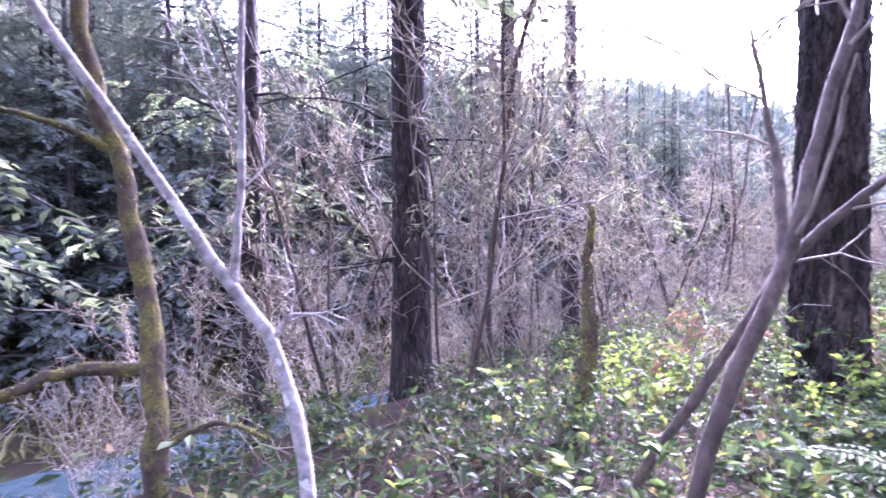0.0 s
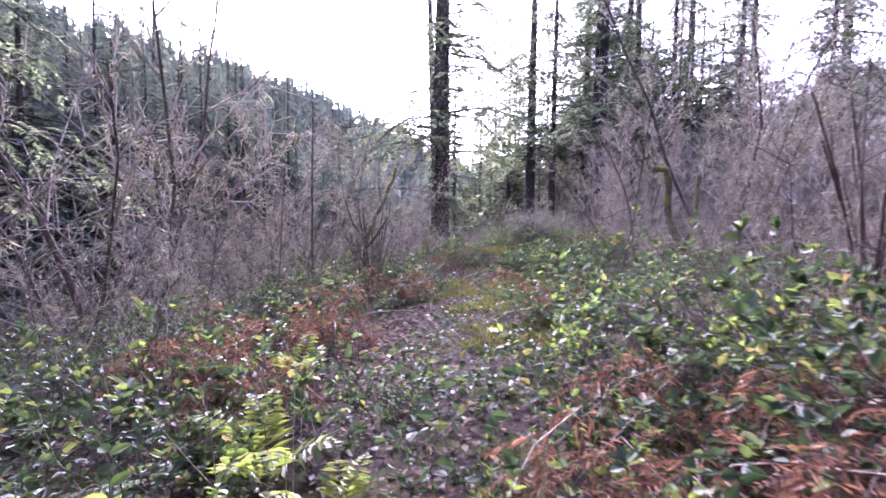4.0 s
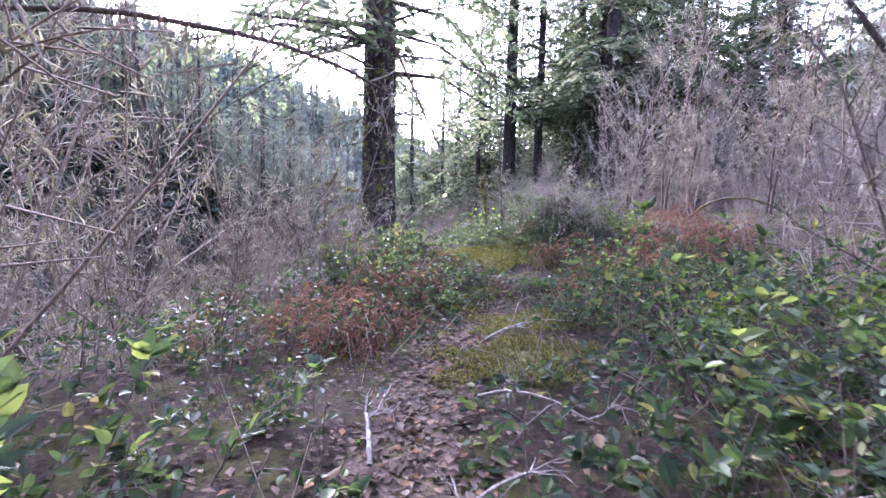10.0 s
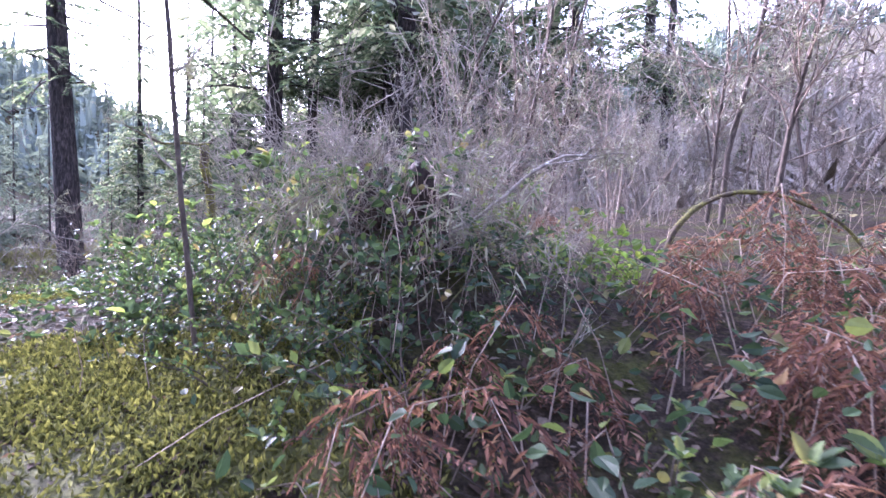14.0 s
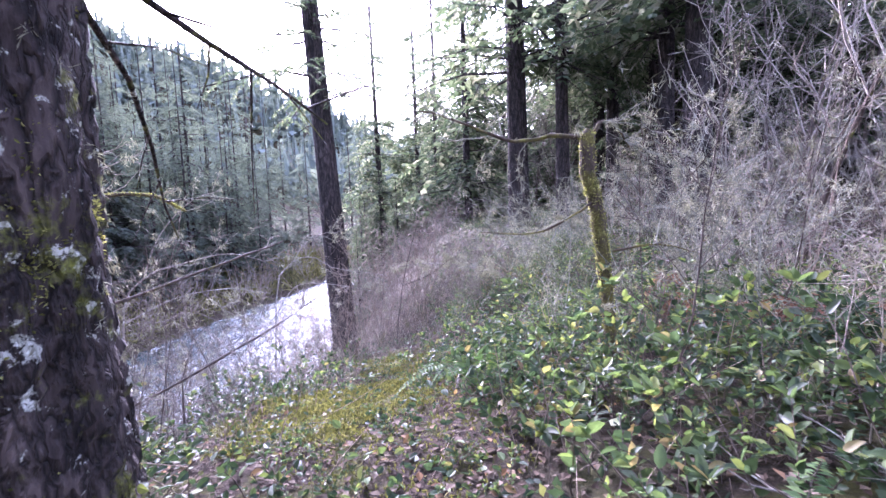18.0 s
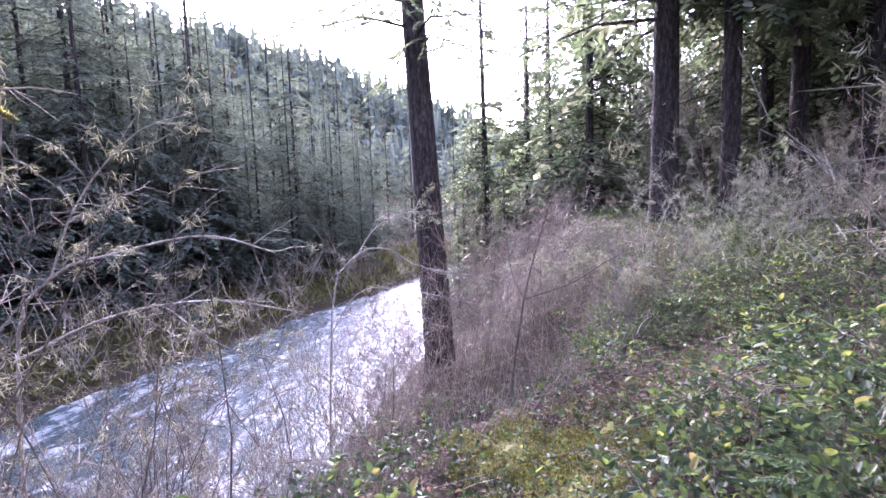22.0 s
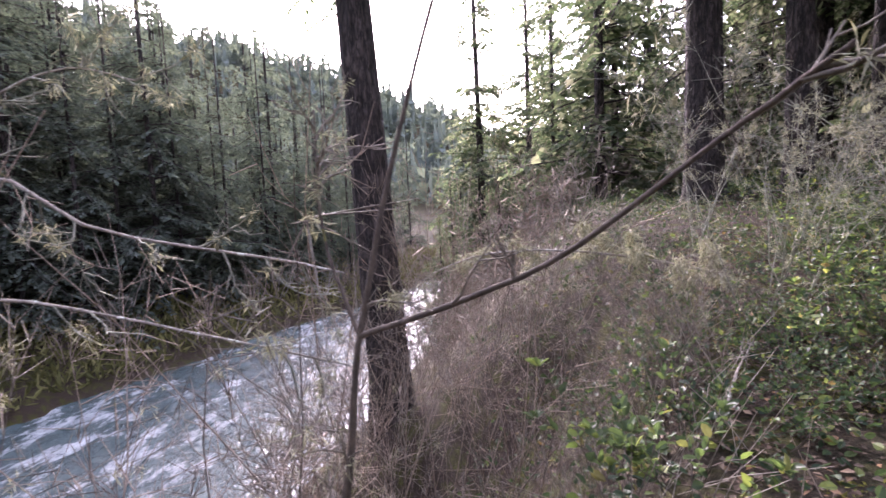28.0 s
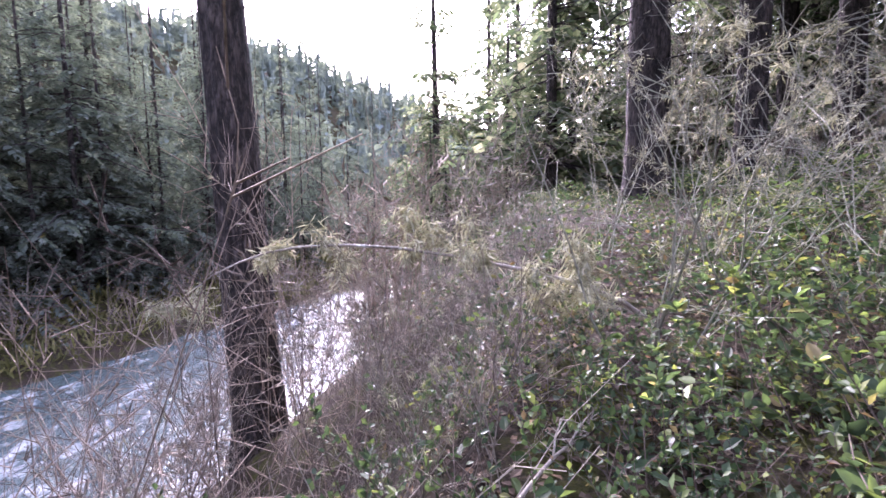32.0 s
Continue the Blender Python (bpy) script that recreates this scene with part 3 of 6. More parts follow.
def crown_meshes(seed, h, low, count, reach, blades, mat, bark, lean=(0, 0), dead=0, droop=-0.5, taper=1.0, fine=0, broad=0.62, beard_size=0.5, spare=None):
    """Limbs and needle sprays of a conifer from the height low to its top."""
    rng = rng_of(seed)
    s = np.sort(rng.uniform(0, 1, count)) ** 1.25
    z = low + (h - low) * s
    ln = reach * (1 - s) ** taper * rng.uniform(0.55, 1.1, count) + 0.35
    az = rng.uniform(0, 2 * np.pi, count)
    way = np.stack([np.cos(az), np.sin(az), rng.normal(0.05, 0.15, count)], -1)
    start = np.stack([lean[0] * z, lean[1] * z, z], -1)
    P = grow(rng, start, way, ln, 6, 0.1, droop)
    limbs = Soup().add(*tubes(P[:, [0, 2, 5]], np.linspace(1, 0.25, 3)[None] * (0.012 + 0.012 * ln)[:, None], 3))
    if dead:
        zd = rng.uniform(2.5, low + 4, dead)
        ad = rng.uniform(0, 2 * np.pi, dead)
        Pd = grow(rng, np.stack([lean[0] * zd, lean[1] * zd, zd], -1), np.stack([np.cos(ad), np.sin(ad), np.full(dead, -0.05)], -1), rng.uniform(0.6, 0.72 * reach, dead), 6, 0.14, -0.45)
        if spare is None:
            limbs.add(*tubes(Pd, np.linspace(1, 0.2, 6)[None] * np.full((dead, 1), 0.022), 3))
        else:
            spare.extend(Soup().add(*tubes(Pd[k : k + 1], np.linspace(1, 0.2, 6)[None] * 0.024, 6)).mesh("dead_branch", bark) for k in range(dead))
        st, wy_, _ = side_shoots(rng, Pd, dead * 4, 0.3, 1, 0.9)
        limbs.add(*tubes(grow(rng, st, wy_, rng.uniform(0.2, 0.8, dead * 4), 3, 0.2, -0.2), np.array([[0.008, 0.005, 0.002]]).repeat(dead * 4, 0), 3))
    foliage = Soup()
    if fine:
        k = np.linspace(0.15, 0.97, fine)
        f = k * 5
        a0 = np.minimum(f.astype(int), 4)
        w = (f - a0)[None, :, None]
        pos = P[:, a0] * (1 - w) + P[:, a0 + 1] * w
        tan = unit(P[:, a0 + 1] - P[:, a0])
        side = unit(np.cross(tan, np.array([0, 0, 1.0]))) * np.where(np.arange(fine) % 2, 1, -1)[None, :, None]
        way2 = side + 0.7 * tan + rng.normal(0, 0.2, side.shape) + np.array([0, 0, -0.2])
        len2 = (ln[:, None] * 0.4 * (1 - 0.55 * k)[None] + 0.2) * rng.uniform(0.6, 1.25, (count, fine))
        P2 = grow(rng, pos.reshape(-1, 3), way2.reshape(-1, 3), len2.ravel(), 4, 0.1, -0.5)
        fringe(foliage, rng, P2, blades, len2.ravel() * min(0.5, 2.5 / blades), len2.ravel() / blades * broad)
    else:
        fringe(foliage, rng, P, blades, ln * 0.36, ln / blades * 1.7)
    beard = None
    if dead > 12:
        so = Soup()
        lp, _, _ = side_shoots(rng, np.concatenate([Pd, P[: count // 2]]), dead * 3, 0.1, 1.0, 0.8)
        lichen_tufts(so, rng, lp, beard_size, 9)
        beard = so.mesh("lichen", M_LICHEN, False)
    return limbs.mesh("limbs", bark), foliage.mesh("needles", mat, False), beard


def conifer(seed, r, h, low, count, reach, blades, label, trunk_mat, at, lean=(0, 0), dead=10, sides=20, rings=30, bark=0.02, flare=0.3, droop=-0.5, group="firs of the wood", taper=1.0, fine=7, broad=0.62, beard_size=0.5, apart=False):
    spare = [] if apart else None
    tree = thing("fir_tree", label, "tree", at, group)
    part("trunk", trunk_mesh(seed, r, h, trunk_mat, sides, rings, flare, lean, bark), tree)
    lm, fm, bm = crown_meshes(seed + 1, h, low, count, reach, blades, M_NEEDLE, trunk_mat, lean, dead, droop, taper, fine, broad, beard_size, spare)
    for me in spare or ():
        part("dead_branch", me, tree)
    part("branchwork", lm, tree, kind="stuff")
    part("crown", fm, tree, kind="stuff")
    if bm:
        part("lichen", bm, tree, "pale grey beard lichen on dead limbs", "stuff")
    return tree


def on_land(x, y, dz=0.0):
    return float(x), float(y), float(land(x, y)) + dz


fir = "tall dark fir trunk with furrowed bark among brush"
fir_path = conifer(11, 0.31, 26, 8.0, 50, 3.6, 12, "large fir with deeply furrowed purple-brown bark beside the path", M_FIR, on_land(-1.07, 6.2), dead=8, apart=True, sides=72, rings=110, bark=0.03, flare=0.3)
fir_moss = conifer(12, 0.42, 30, 4.4, 150, 5.2, 12, "thick mossy fir with pale lichen flecks on its bark", M_FIR_MOSS, on_land(-0.79, 28.6), dead=26, apart=True, beard_size=0.3, broad=0.95, sides=80, rings=130, bark=0.03, flare=0.2)
conifer(13, 0.44, 32, 9.5, 80, 4.4, 14, "leaning fir with bare dark trunk on the river bank", M_FIR, on_land(-1.92, 45.2), lean=(-0.045, 0.0), dead=8, sides=40, rings=60, bark=0.025, broad=0.95)
conifer(14, 0.27, 27, 4.5, 120, 3.8, 6, "slender fir with sparse drooping branches by the river", M_FIR, on_land(-1.6, 68.0), lean=(-0.01, 0), dead=16, broad=1.2)
conifer(15, 0.46, 34, 6.5, 115, 5.4, 7, fir, M_FIR, on_land(5.5, 48.9), lean=(0.0, 0), dead=22, fine=7, broad=0.95)
conifer(16, 0.29, 30, 7.0, 85, 4.2, 7, fir, M_FIR, on_land(7.2, 47.9), dead=18, broad=0.95)
base_a = conifer(17, 0.45, 34, 7.5, 105, 5.2, 6, fir, M_FIR, on_land(9.7, 42.2), dead=20, broad=0.95)
base_b = conifer(18, 0.3, 29, 6.5, 100, 4.4, 6, fir, M_FIR, on_land(9.75, 44.2), dead=18, broad=0.95)
base_c = conifer(19, 0.22, 22, 1.2, 95, 4.0, 4, "younger fir with branches nearly to the ground", M_FIR, on_land(1.6, 81.5), dead=4, fine=6, broad=1.2)
base_d = conifer(20, 0.31, 31, 7.0, 100, 4.8, 6, fir, M_FIR, on_land(13.55, 47.0), dead=16, broad=0.95)
base_e = conifer(21, 0.12, 11, 0.5, 70, 2.6, 5, "small bushy young fir with pale green boughs", M_FIR, on_land(2.6, 62), dead=0, fine=8, broad=1.2)
bare_fir = conifer(22, 0.34, 27, 6.5, 46, 4.0, 13, "straight fir with dead lower branches on the slope", M_FIR, on_land(-6.5, 5.2), dead=34, apart=True, group="slope firs", beard_size=0.19, broad=0.95)
for x, y, sc in ((-10.4, 4.1, 0.9), (-9.5, 14.5, 1.0), (-8.0, 9.5, 0.8)):
    t = copy_thing(bare_fir, pose(*on_land(x, y), 0, 0, 70 * x))
    t.scale = (sc,) * 3
rr = rng_of(77)
for k, (x, y) in enumerate([(20.6, 54.3), (33, 71), (17.6, 50.3), (16.3, 56.7), (14.3, 52), (22.7, 62), (11.5, 55), (17, 62), (25, 52), (28, 60), (20, 44), (25, 42), (30, 48), (11.4, 48.3), (10.2, 49.9)]):
    t = copy_thing((base_a, base_b, base_d, base_b)[k % 4], pose(*on_land(x, y), 0, 0, rr.uniform(0, 360)))
    t.scale = (rr.uniform(0.85, 1.1),) * 3
# firs added out of view behind and right, to block sky over the start
for k, (x, y) in enumerate([(-3.5, -4.5), (1.5, -5.5), (5.5, -3.0), (9.0, -5.5), (-7.5, -7), (3.5, -9), (-1.5, -10), (8, -11), (12.5, -1.5), (13, -8), (-5, -13), (2, -15), (15, 4), (17, 10), (-11, -3), (6.8, 2.2), (3.6, -2.2), (4.6, -0.6), (7.4, 4.6), (8.6, 6.5), (10.8, 9.5)]):
    t = copy_thing((base_a, base_b, base_d)[k % 3], pose(*on_land(x, y), 0, 0, rr.uniform(0, 360)))
    t.scale = (rr.uniform(0.85, 1.1),) * 3
for k, (x, y) in enumerate([(4.3, 91), (6, 72), (12, 68), (9, 80), (14, 85), (22, 76), (4.2, 57), (18, 88), (27, 75), (35, 58), (14.6, 70.5), (16, 72), (1.5, 70), (31, 40), (14, 58), (3.5, 76), (13, 52), (16, 53.5), (19, 58), (12.5, 57), (15.5, 61), (22, 55), (18, 50), (24, 48), (11, 66), (26, 54), (14.5, 49.5), (19, 66), (24, 58), (9, 70), (21, 49), (5.5, 61), (15.5, 66), (18, 57), (13, 63), (20, 70), (25, 66), (10.5, 75)]):
    t = copy_thing((base_c, base_c, base_e)[k % 3], pose(*on_land(x, y), 0, 0, rr.uniform(0, 360)))
    t.scale = (rr.uniform(0.8, 1.25),) * 3

for x, y, sc in ((-2.6, 60, 0.7), (-1.5, 64, 0.85), (-2.9, 66.5, 0.8), (-0.2, 59.5, 0.6), (-1.9, 71, 1.0), (-2.4, 55, 0.5)):
    t = copy_thing(base_e, pose(*on_land(x, y), 0, 0, rr.uniform(0, 360)))
    t.scale = (sc,) * 3


def trunk_moss(tree, seed, r, flare, blades, zhi, patches, flecks):
    """Moss cushions and pale lichen flecks on a trunk's bark."""
    rng = rng_of(seed)
    pa, pz = rng.uniform(0, 2 * np.pi, patches), zhi * rng.random(patches) ** 1.5
    k = rng.integers(0, patches, blades)
    ang, z = pa[k] + rng.normal(0, 0.12, blades), np.abs(pz[k] + rng.normal(0, 0.07, blades))
    rad = r * (1 - 0.02 * z) + r * flare * np.exp(-z / 0.45)
    so = Soup()
    out = np.stack([np.cos(ang), np.sin(ang), np.zeros(blades)], -1)
    p = out * rad[:, None] + np.array([0, 0, 1.0]) * z[:, None]
    leaves(so, p - 0.01 * out, out + rng.normal(0, 0.6, out.shape), rng.normal(0, 1, out.shape), rng.uniform(0.012, 0.026, blades), 0.008, fine=False)
    part("moss", so.mesh("moss", M_MOSS_TUFT, False), tree, "cushions of olive-green moss on bark", "stuff")
    if flecks:
        so = Soup()
        ang, z = rng.uniform(0, 2 * np.pi, flecks), rng.uniform(0.3, zhi, flecks)
        rad = r * (1 - 0.02 * z) + r * flare * np.exp(-z / 0.45)
        lichen_tufts(so, rng, np.stack([np.cos(ang) * rad, np.sin(ang) * rad, z], -1), 0.045, 26)
        part("lichen", so.mesh("lichen", M_LICHEN, False), tree, "pale grey lichen flecks on bark", "stuff")


# hillside conifers across the river
hill = []
for k, (h, low, cnt, reach) in enumerate([(24, 0.5, 84, 4.8), (19, 0.3, 74, 4.2), (28, 0.8, 92, 5.0), (15, 0.1, 60, 4.0)]):
    tree = thing("hillside_fir", "dense dark conifer on the slope across the river", "tree", (-60, 40 + 3 * k, float(land(-60, 40 + 3 * k))), "hillside firs")
    part("trunk", trunk_mesh(40 + k, 0.15, h, M_FIR, 8, 6, 0.2, (0, 0), 0.02, 1.0), tree)
    lm, fm, _ = crown_meshes(50 + k, h, low, cnt, reach, 8, M_NEEDLE_HILL_HAZE, M_FIR, droop=-0.6, fine=7, broad=1.15)
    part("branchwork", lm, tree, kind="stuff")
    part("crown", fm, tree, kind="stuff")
    hill.append(tree)
rr = rng_of(78)
def skyline(x, y):
    """How high, as a slope from the bank, the wood stands against the sky: it falls away up the valley."""
    az = np.degrees(np.arctan2(-x, max(y - 30, 0.5)))
    return math.tan(radians(float(np.interp(az, [0, 4, 12, 20, 24, 30, 40], [7.5, 9, 13, 18, 25, 38, 55]))))


spots = []
for _ in range(6000):
    if len(spots) >= 115:
        break
    y = rr.uniform(-15, 118) if rr.random() < 0.5 else rr.uniform(32, 78)
    dl = rr.uniform(5, 30) if rr.random() < 0.5 else rr.uniform(4.5, 14)
    x = line(SHORE_L, y) - dl
    if y > 88 and dl < 10 or any((x - a0) ** 2 + (y - b0) ** 2 <= 2.6**2 for a0, b0, _, _ in spots):
        continue
    k = int(rr.integers(0, 4))
    z, full = float(land(x, y)), (24, 19, 28, 15)[k]
    sc = min(rr.uniform(0.75, 1.3), (skyline(x, y) * math.hypot(x, y - 30) * rr.uniform(0.9, 1.12) - 0.5 - z) / full) if y > 32 else rr.uniform(0.7, 1.15)
    if sc > 0.22:
        spots.append((x, y, k, sc))
spots += [(float(line(SHORE_L, y)) - dl, y, k % 3, 1.1) for k, (y, dl) in enumerate([(-12, 9), (-8, 15), (-4, 8), (0, 13), (4, 8), (8, 14), (12, 8), (16, 14), (20, 9), (-10, 24), (-2, 23), (6, 24), (14, 24), (-16, 14), (22, 20), (-18, 26), (2, 31), (11, 32)])]
spots += [(x, y, 2, h / 28) for x, y, h in ((-17.5, 69, 20), (-18.7, 66, 21), (-19.5, 72, 20), (-16.2, 74, 17), (-20, 63, 22), (-21.5, 60, 23), (-23, 66, 23), (-14.2, 77, 15), (-18.5, 77, 17), (-25, 60, 24), (-22.5, 55, 23), (-24, 50, 23), (-24, 67, 29), (-26, 62, 31), (-28, 57, 32), (-27, 52, 31), (-30, 62, 33), (-22.5, 66, 25), (-29, 47, 32), (-31, 54, 34), (-25, 57, 30))]
spots += [(float(line(SHORE_L, y)) - dl, y, 2 * (k % 2), 1.45 - 0.1 * (k % 3)) for k, (y, dl) in enumerate([(33, 4), (30, 7), (27, 4.5), (23, 5), (19, 6), (15, 4.5), (11, 6), (7, 4.5), (3, 6), (-1, 5), (36, 9), (31, 13), (25, 12), (18, 13), (12, 13), (5, 13), (39, 5), (-5, 7), (21, 9), (9, 9)])]
used = set()
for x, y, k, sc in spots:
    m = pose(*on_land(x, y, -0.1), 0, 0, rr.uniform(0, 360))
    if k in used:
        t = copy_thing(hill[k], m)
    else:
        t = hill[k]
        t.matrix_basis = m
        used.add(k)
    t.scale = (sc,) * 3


def far_wood(seed, count, xr, yr, keep, hlo, hhi):
    """A far wood of small pointed conifers, joined."""
    rng = rng_of(seed)
    soup = Soup()
    x, y = rng.uniform(*xr, count), rng.uniform(*yr, count)
    ok = keep(x, y)
    x, y = x[ok], y[ok]
    z, h, girth = land(x, y), hlo + (hhi - hlo) * rng.random(len(x)) ** 1.6, rng.uniform(0.8, 1.7, len(x))
    m = 10
    lev = np.linspace(0.12, 0.97, m)[None] + rng.normal(0, 0.03, (len(x), m))
    ang = rng.uniform(0, 2 * np.pi, (len(x), m))
    root = np.stack([np.repeat(x[:, None], m, 1), np.repeat(y[:, None], m, 1), z[:, None] + h[:, None] * (lev + 0.05)], -1)
    way = np.stack([np.cos(ang), np.sin(ang), -0.55 + rng.normal(0, 0.25, ang.shape)], -1)
    reach = h[:, None] * (0.3 * (1.02 - lev) + 0.05) * girth[:, None] * rng.uniform(0.6, 1.2, ang.shape)
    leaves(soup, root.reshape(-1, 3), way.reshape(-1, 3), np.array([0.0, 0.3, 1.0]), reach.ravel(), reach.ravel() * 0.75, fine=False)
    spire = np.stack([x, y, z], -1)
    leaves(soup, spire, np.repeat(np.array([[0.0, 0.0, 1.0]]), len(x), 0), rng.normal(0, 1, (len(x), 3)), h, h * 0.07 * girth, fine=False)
    return soup.mesh("far_conifers", M_NEEDLE_RIDGE_HAZE, False)


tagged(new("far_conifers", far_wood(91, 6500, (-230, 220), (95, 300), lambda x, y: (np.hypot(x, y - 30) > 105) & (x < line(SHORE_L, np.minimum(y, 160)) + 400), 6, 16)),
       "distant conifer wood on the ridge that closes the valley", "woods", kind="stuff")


# ---- brush ----
def shrub_meshes(seed, stems, h, spread, per1, per2, r0, bark, lichen=0, upright=1.0, foot=0.25, fine=0.0028, tuft=0.075, apart=True, stem_mat=None, crook=1.0, flat=None):
    """A bare many-stemmed bush: stems, each with side branches and fine twigs, and tufts of lichen."""
    rng = rng_of(seed)
    woods, tips, spray = [Soup()], [], Soup()
    for k in range(stems):
        if apart and k:
            woods.append(Soup())
        az = rng.uniform(0, 2 * np.pi)
        base = np.array([[np.cos(az) * rng.uniform(0, foot), np.sin(az) * rng.uniform(0, foot), -0.1]])
        way = np.array([[np.cos(az) * spread, np.sin(az) * spread, upright]]) + rng.normal(0, 0.12, (1, 3))
        P = grow(rng, base, way, np.array([h * rng.uniform(0.6, 1.1)]), 8, 0.1 * crook, 0.15)
        woods[-1].add(*tubes(P, np.linspace(1, 0.25, 8)[None] * r0 * rng.uniform(0.6, 1.2), 4))
        st, wy_, s1 = side_shoots(rng, P, per1, 0.2, 0.98, 0.75)
        P1 = grow(rng, st, wy_, h * 0.34 * (1.15 - s1) * rng.uniform(0.5, 1.3, per1) + 0.1, 4 if crook == 1.0 else 7, 0.22 * crook, 0.25)
        spray.add(*tubes(P1, np.linspace(1, 0.4, P1.shape[1])[None] * np.full((per1, 1), r0 * 0.34), 3))
        n2 = per1 * per2
        st, wy_, _ = side_shoots(rng, P1, n2, 0.15, 1.0, 0.8)
        L2 = rng.uniform(0.08, 0.34, n2) * (0.5 + h / 5)
        if not (not apart if flat is None else flat):
            spray.add(*tubes(grow(rng, st, wy_, L2, 2, 0.25, 0.1), np.array([[1.0, 0.5]]).repeat(n2, 0) * fine * (0.8 + h / 5), 3))
        else:
            leaves(spray, st, wy_ + rng.normal(0, 0.2, wy_.shape), rng.normal(0, 1, wy_.shape), L2, 1.7 * fine * (0.8 + h / 5), fine=False)
        tips.append(P1)
    tufts = None
    if lichen:
        tufts = Soup()
        lp, _, _ = side_shoots(rng, np.concatenate(tips), lichen, 0.1, 1.0, 0.8)
        lichen_tufts(tufts, rng, lp, tuft, 8 if tuft > 0.09 else 12)
        tufts = tufts.mesh("lichen", M_LICHEN, False)
    return [w.mesh("stem", stem_mat or bark) for w in woods] + [spray.mesh("twigs", bark)], tufts


def moss_blades(soup, rng, at, size):
    d = rng.normal(0, 0.8, at.shape) + np.array([0, 0, 0.6])
    leaves(soup, at, d, rng.normal(0, 1, at.shape), rng.uniform(0.6, 1.4, len(at)) * size, size * 0.4, fine=False)


def shrub_kind(name, label, category, group, seed, **kw):
    ob = thing(name, label, category, (0, 0, 0), group)
    woods, tufts = shrub_meshes(seed, **kw)
    for me in woods[:-1]:
        part("stem", me, ob, kind="" if len(woods) > 2 else "stuff")
    part("twig_spray", woods[-1], ob, kind="stuff")
    if tufts:
        part("lichen", tufts, ob, "pale grey-green hanging beard lichen", "stuff")
    return ob


WALKED = np.array([[a0 + (b0 - a0) * k / 4 for a0, b0 in zip(p[1:4], q[1:4])] for p, q in zip(PATH, PATH[1:]) for k in range(4)])


def keep_clear(ob):
    """Turns a plant about its foot, or makes it smaller, until no part of it hangs in the way walked."""
    foot = np.array(ob.matrix_basis.translation)
    near = WALKED[np.hypot(*(WALKED[:, :2] - foot[:2]).T) < 6.0]
    if not len(near):
        return
    co = []
    for child in ob.children:
        c = np.empty(len(child.data.vertices) * 3, np.float32)
        child.data.vertices.foreach_get("co", c)
        co.append(c.reshape(-1, 3)[::3])
    co = np.concatenate(co)
    for k in range(18):
        m = np.array(ob.matrix_basis)
        w = co @ m[:3, :3].T + m[:3, 3]
        d = w[:, None, :] - near[None]
        flat = np.hypot(d[..., 0], d[..., 1])
        if not ((flat < 0.3) & (d[..., 2] > -0.9) & (d[..., 2] < 0.4) | (flat < 0.75) & (np.abs(d[..., 2]) < 0.55)).any():
            return
        sc = ob.scale * (0.78 if k % 6 == 5 else 1.0)
        ob.matrix_basis = ob.matrix_basis @ Matrix.Rotation(radians(60), 4, "Z")
        ob.scale = sc


def spread_copies(kinds, places, rng, lo=0.8, hi=1.2, dz=0.0, tilt=6):
    """Sets the first copies of the kinds in place and copies them to the rest of the places."""
    used = set()
    for x, y in places:
        k = int(rng.integers(0, len(kinds)))
        m = pose(*on_land(x, y, dz), rng.normal(0, tilt), rng.normal(0, tilt), rng.uniform(0, 360))
        sc = rng.uniform(lo, hi)
        if k not in used:
            used.add(k)
            ob = kinds[k]
            ob.matrix_basis = m
        else:
            ob = copy_thing(kinds[k], m)
        ob.scale = (sc, sc, sc * rng.uniform(0.85, 1.15))
        if off_walk(x, y) < 5:
            keep_clear(ob)


def off_walk(x, y):
    """Distance on the plan from the line walked."""
    return min(math.hypot(x - r[1], y - r[2]) for r in PATH)


def on_moss(x, y):
    return any((x - a0) ** 2 + (y - b0) ** 2 < (0.8 * r0) ** 2 for a0, b0, r0 in ((5.0, 24.9, 2.2), (1.3, 14.9, 1.1), (0.3, 22.8, 0.8), (-0.25, 30.9, 0.9), (2.4, 15.6, 0.7), (1.7, 13.5, 1.5), (1.2, 12.2, 0.9)))


def spread_copies_more(kinds, places, rng, lo, hi):
    for x, y in places:
        ob = copy_thing(kinds[int(rng.integers(0, len(kinds)))], pose(*on_land(x, y), rng.normal(0, 5), rng.normal(0, 5), rng.uniform(0, 360)))
        sc = rng.uniform(lo, hi)
        ob.scale = (sc * 0.85, sc * 0.85, sc)
        if off_walk(x, y) < 5:
            keep_clear(ob)


def scatter(rng, count, xlo, xhi, ylo, yhi, gap=0.5, clear=0.6, tries=40, wide=0.0):
    """Places by distance xlo to xhi from the path line, at least gap apart and clear of the walker."""
    out = []
    for _ in range(count * tries):
        if len(out) >= count:
            break
        y = rng.uniform(ylo, yhi)
        x = line(PX, y) + rng.uniform(xlo, xhi)
        if on_moss(x, y) or abs(x - line(PX, y)) < clear or wide and off_walk(x, y) < wide or x < line(SHORE_R, y) + 0.2 and x > line(SHORE_L, y) - 0.2:
            continue
        if all((x - a0) ** 2 + (y - b0) ** 2 > gap * gap for a0, b0 in out):
            out.append((x, y))
    return out


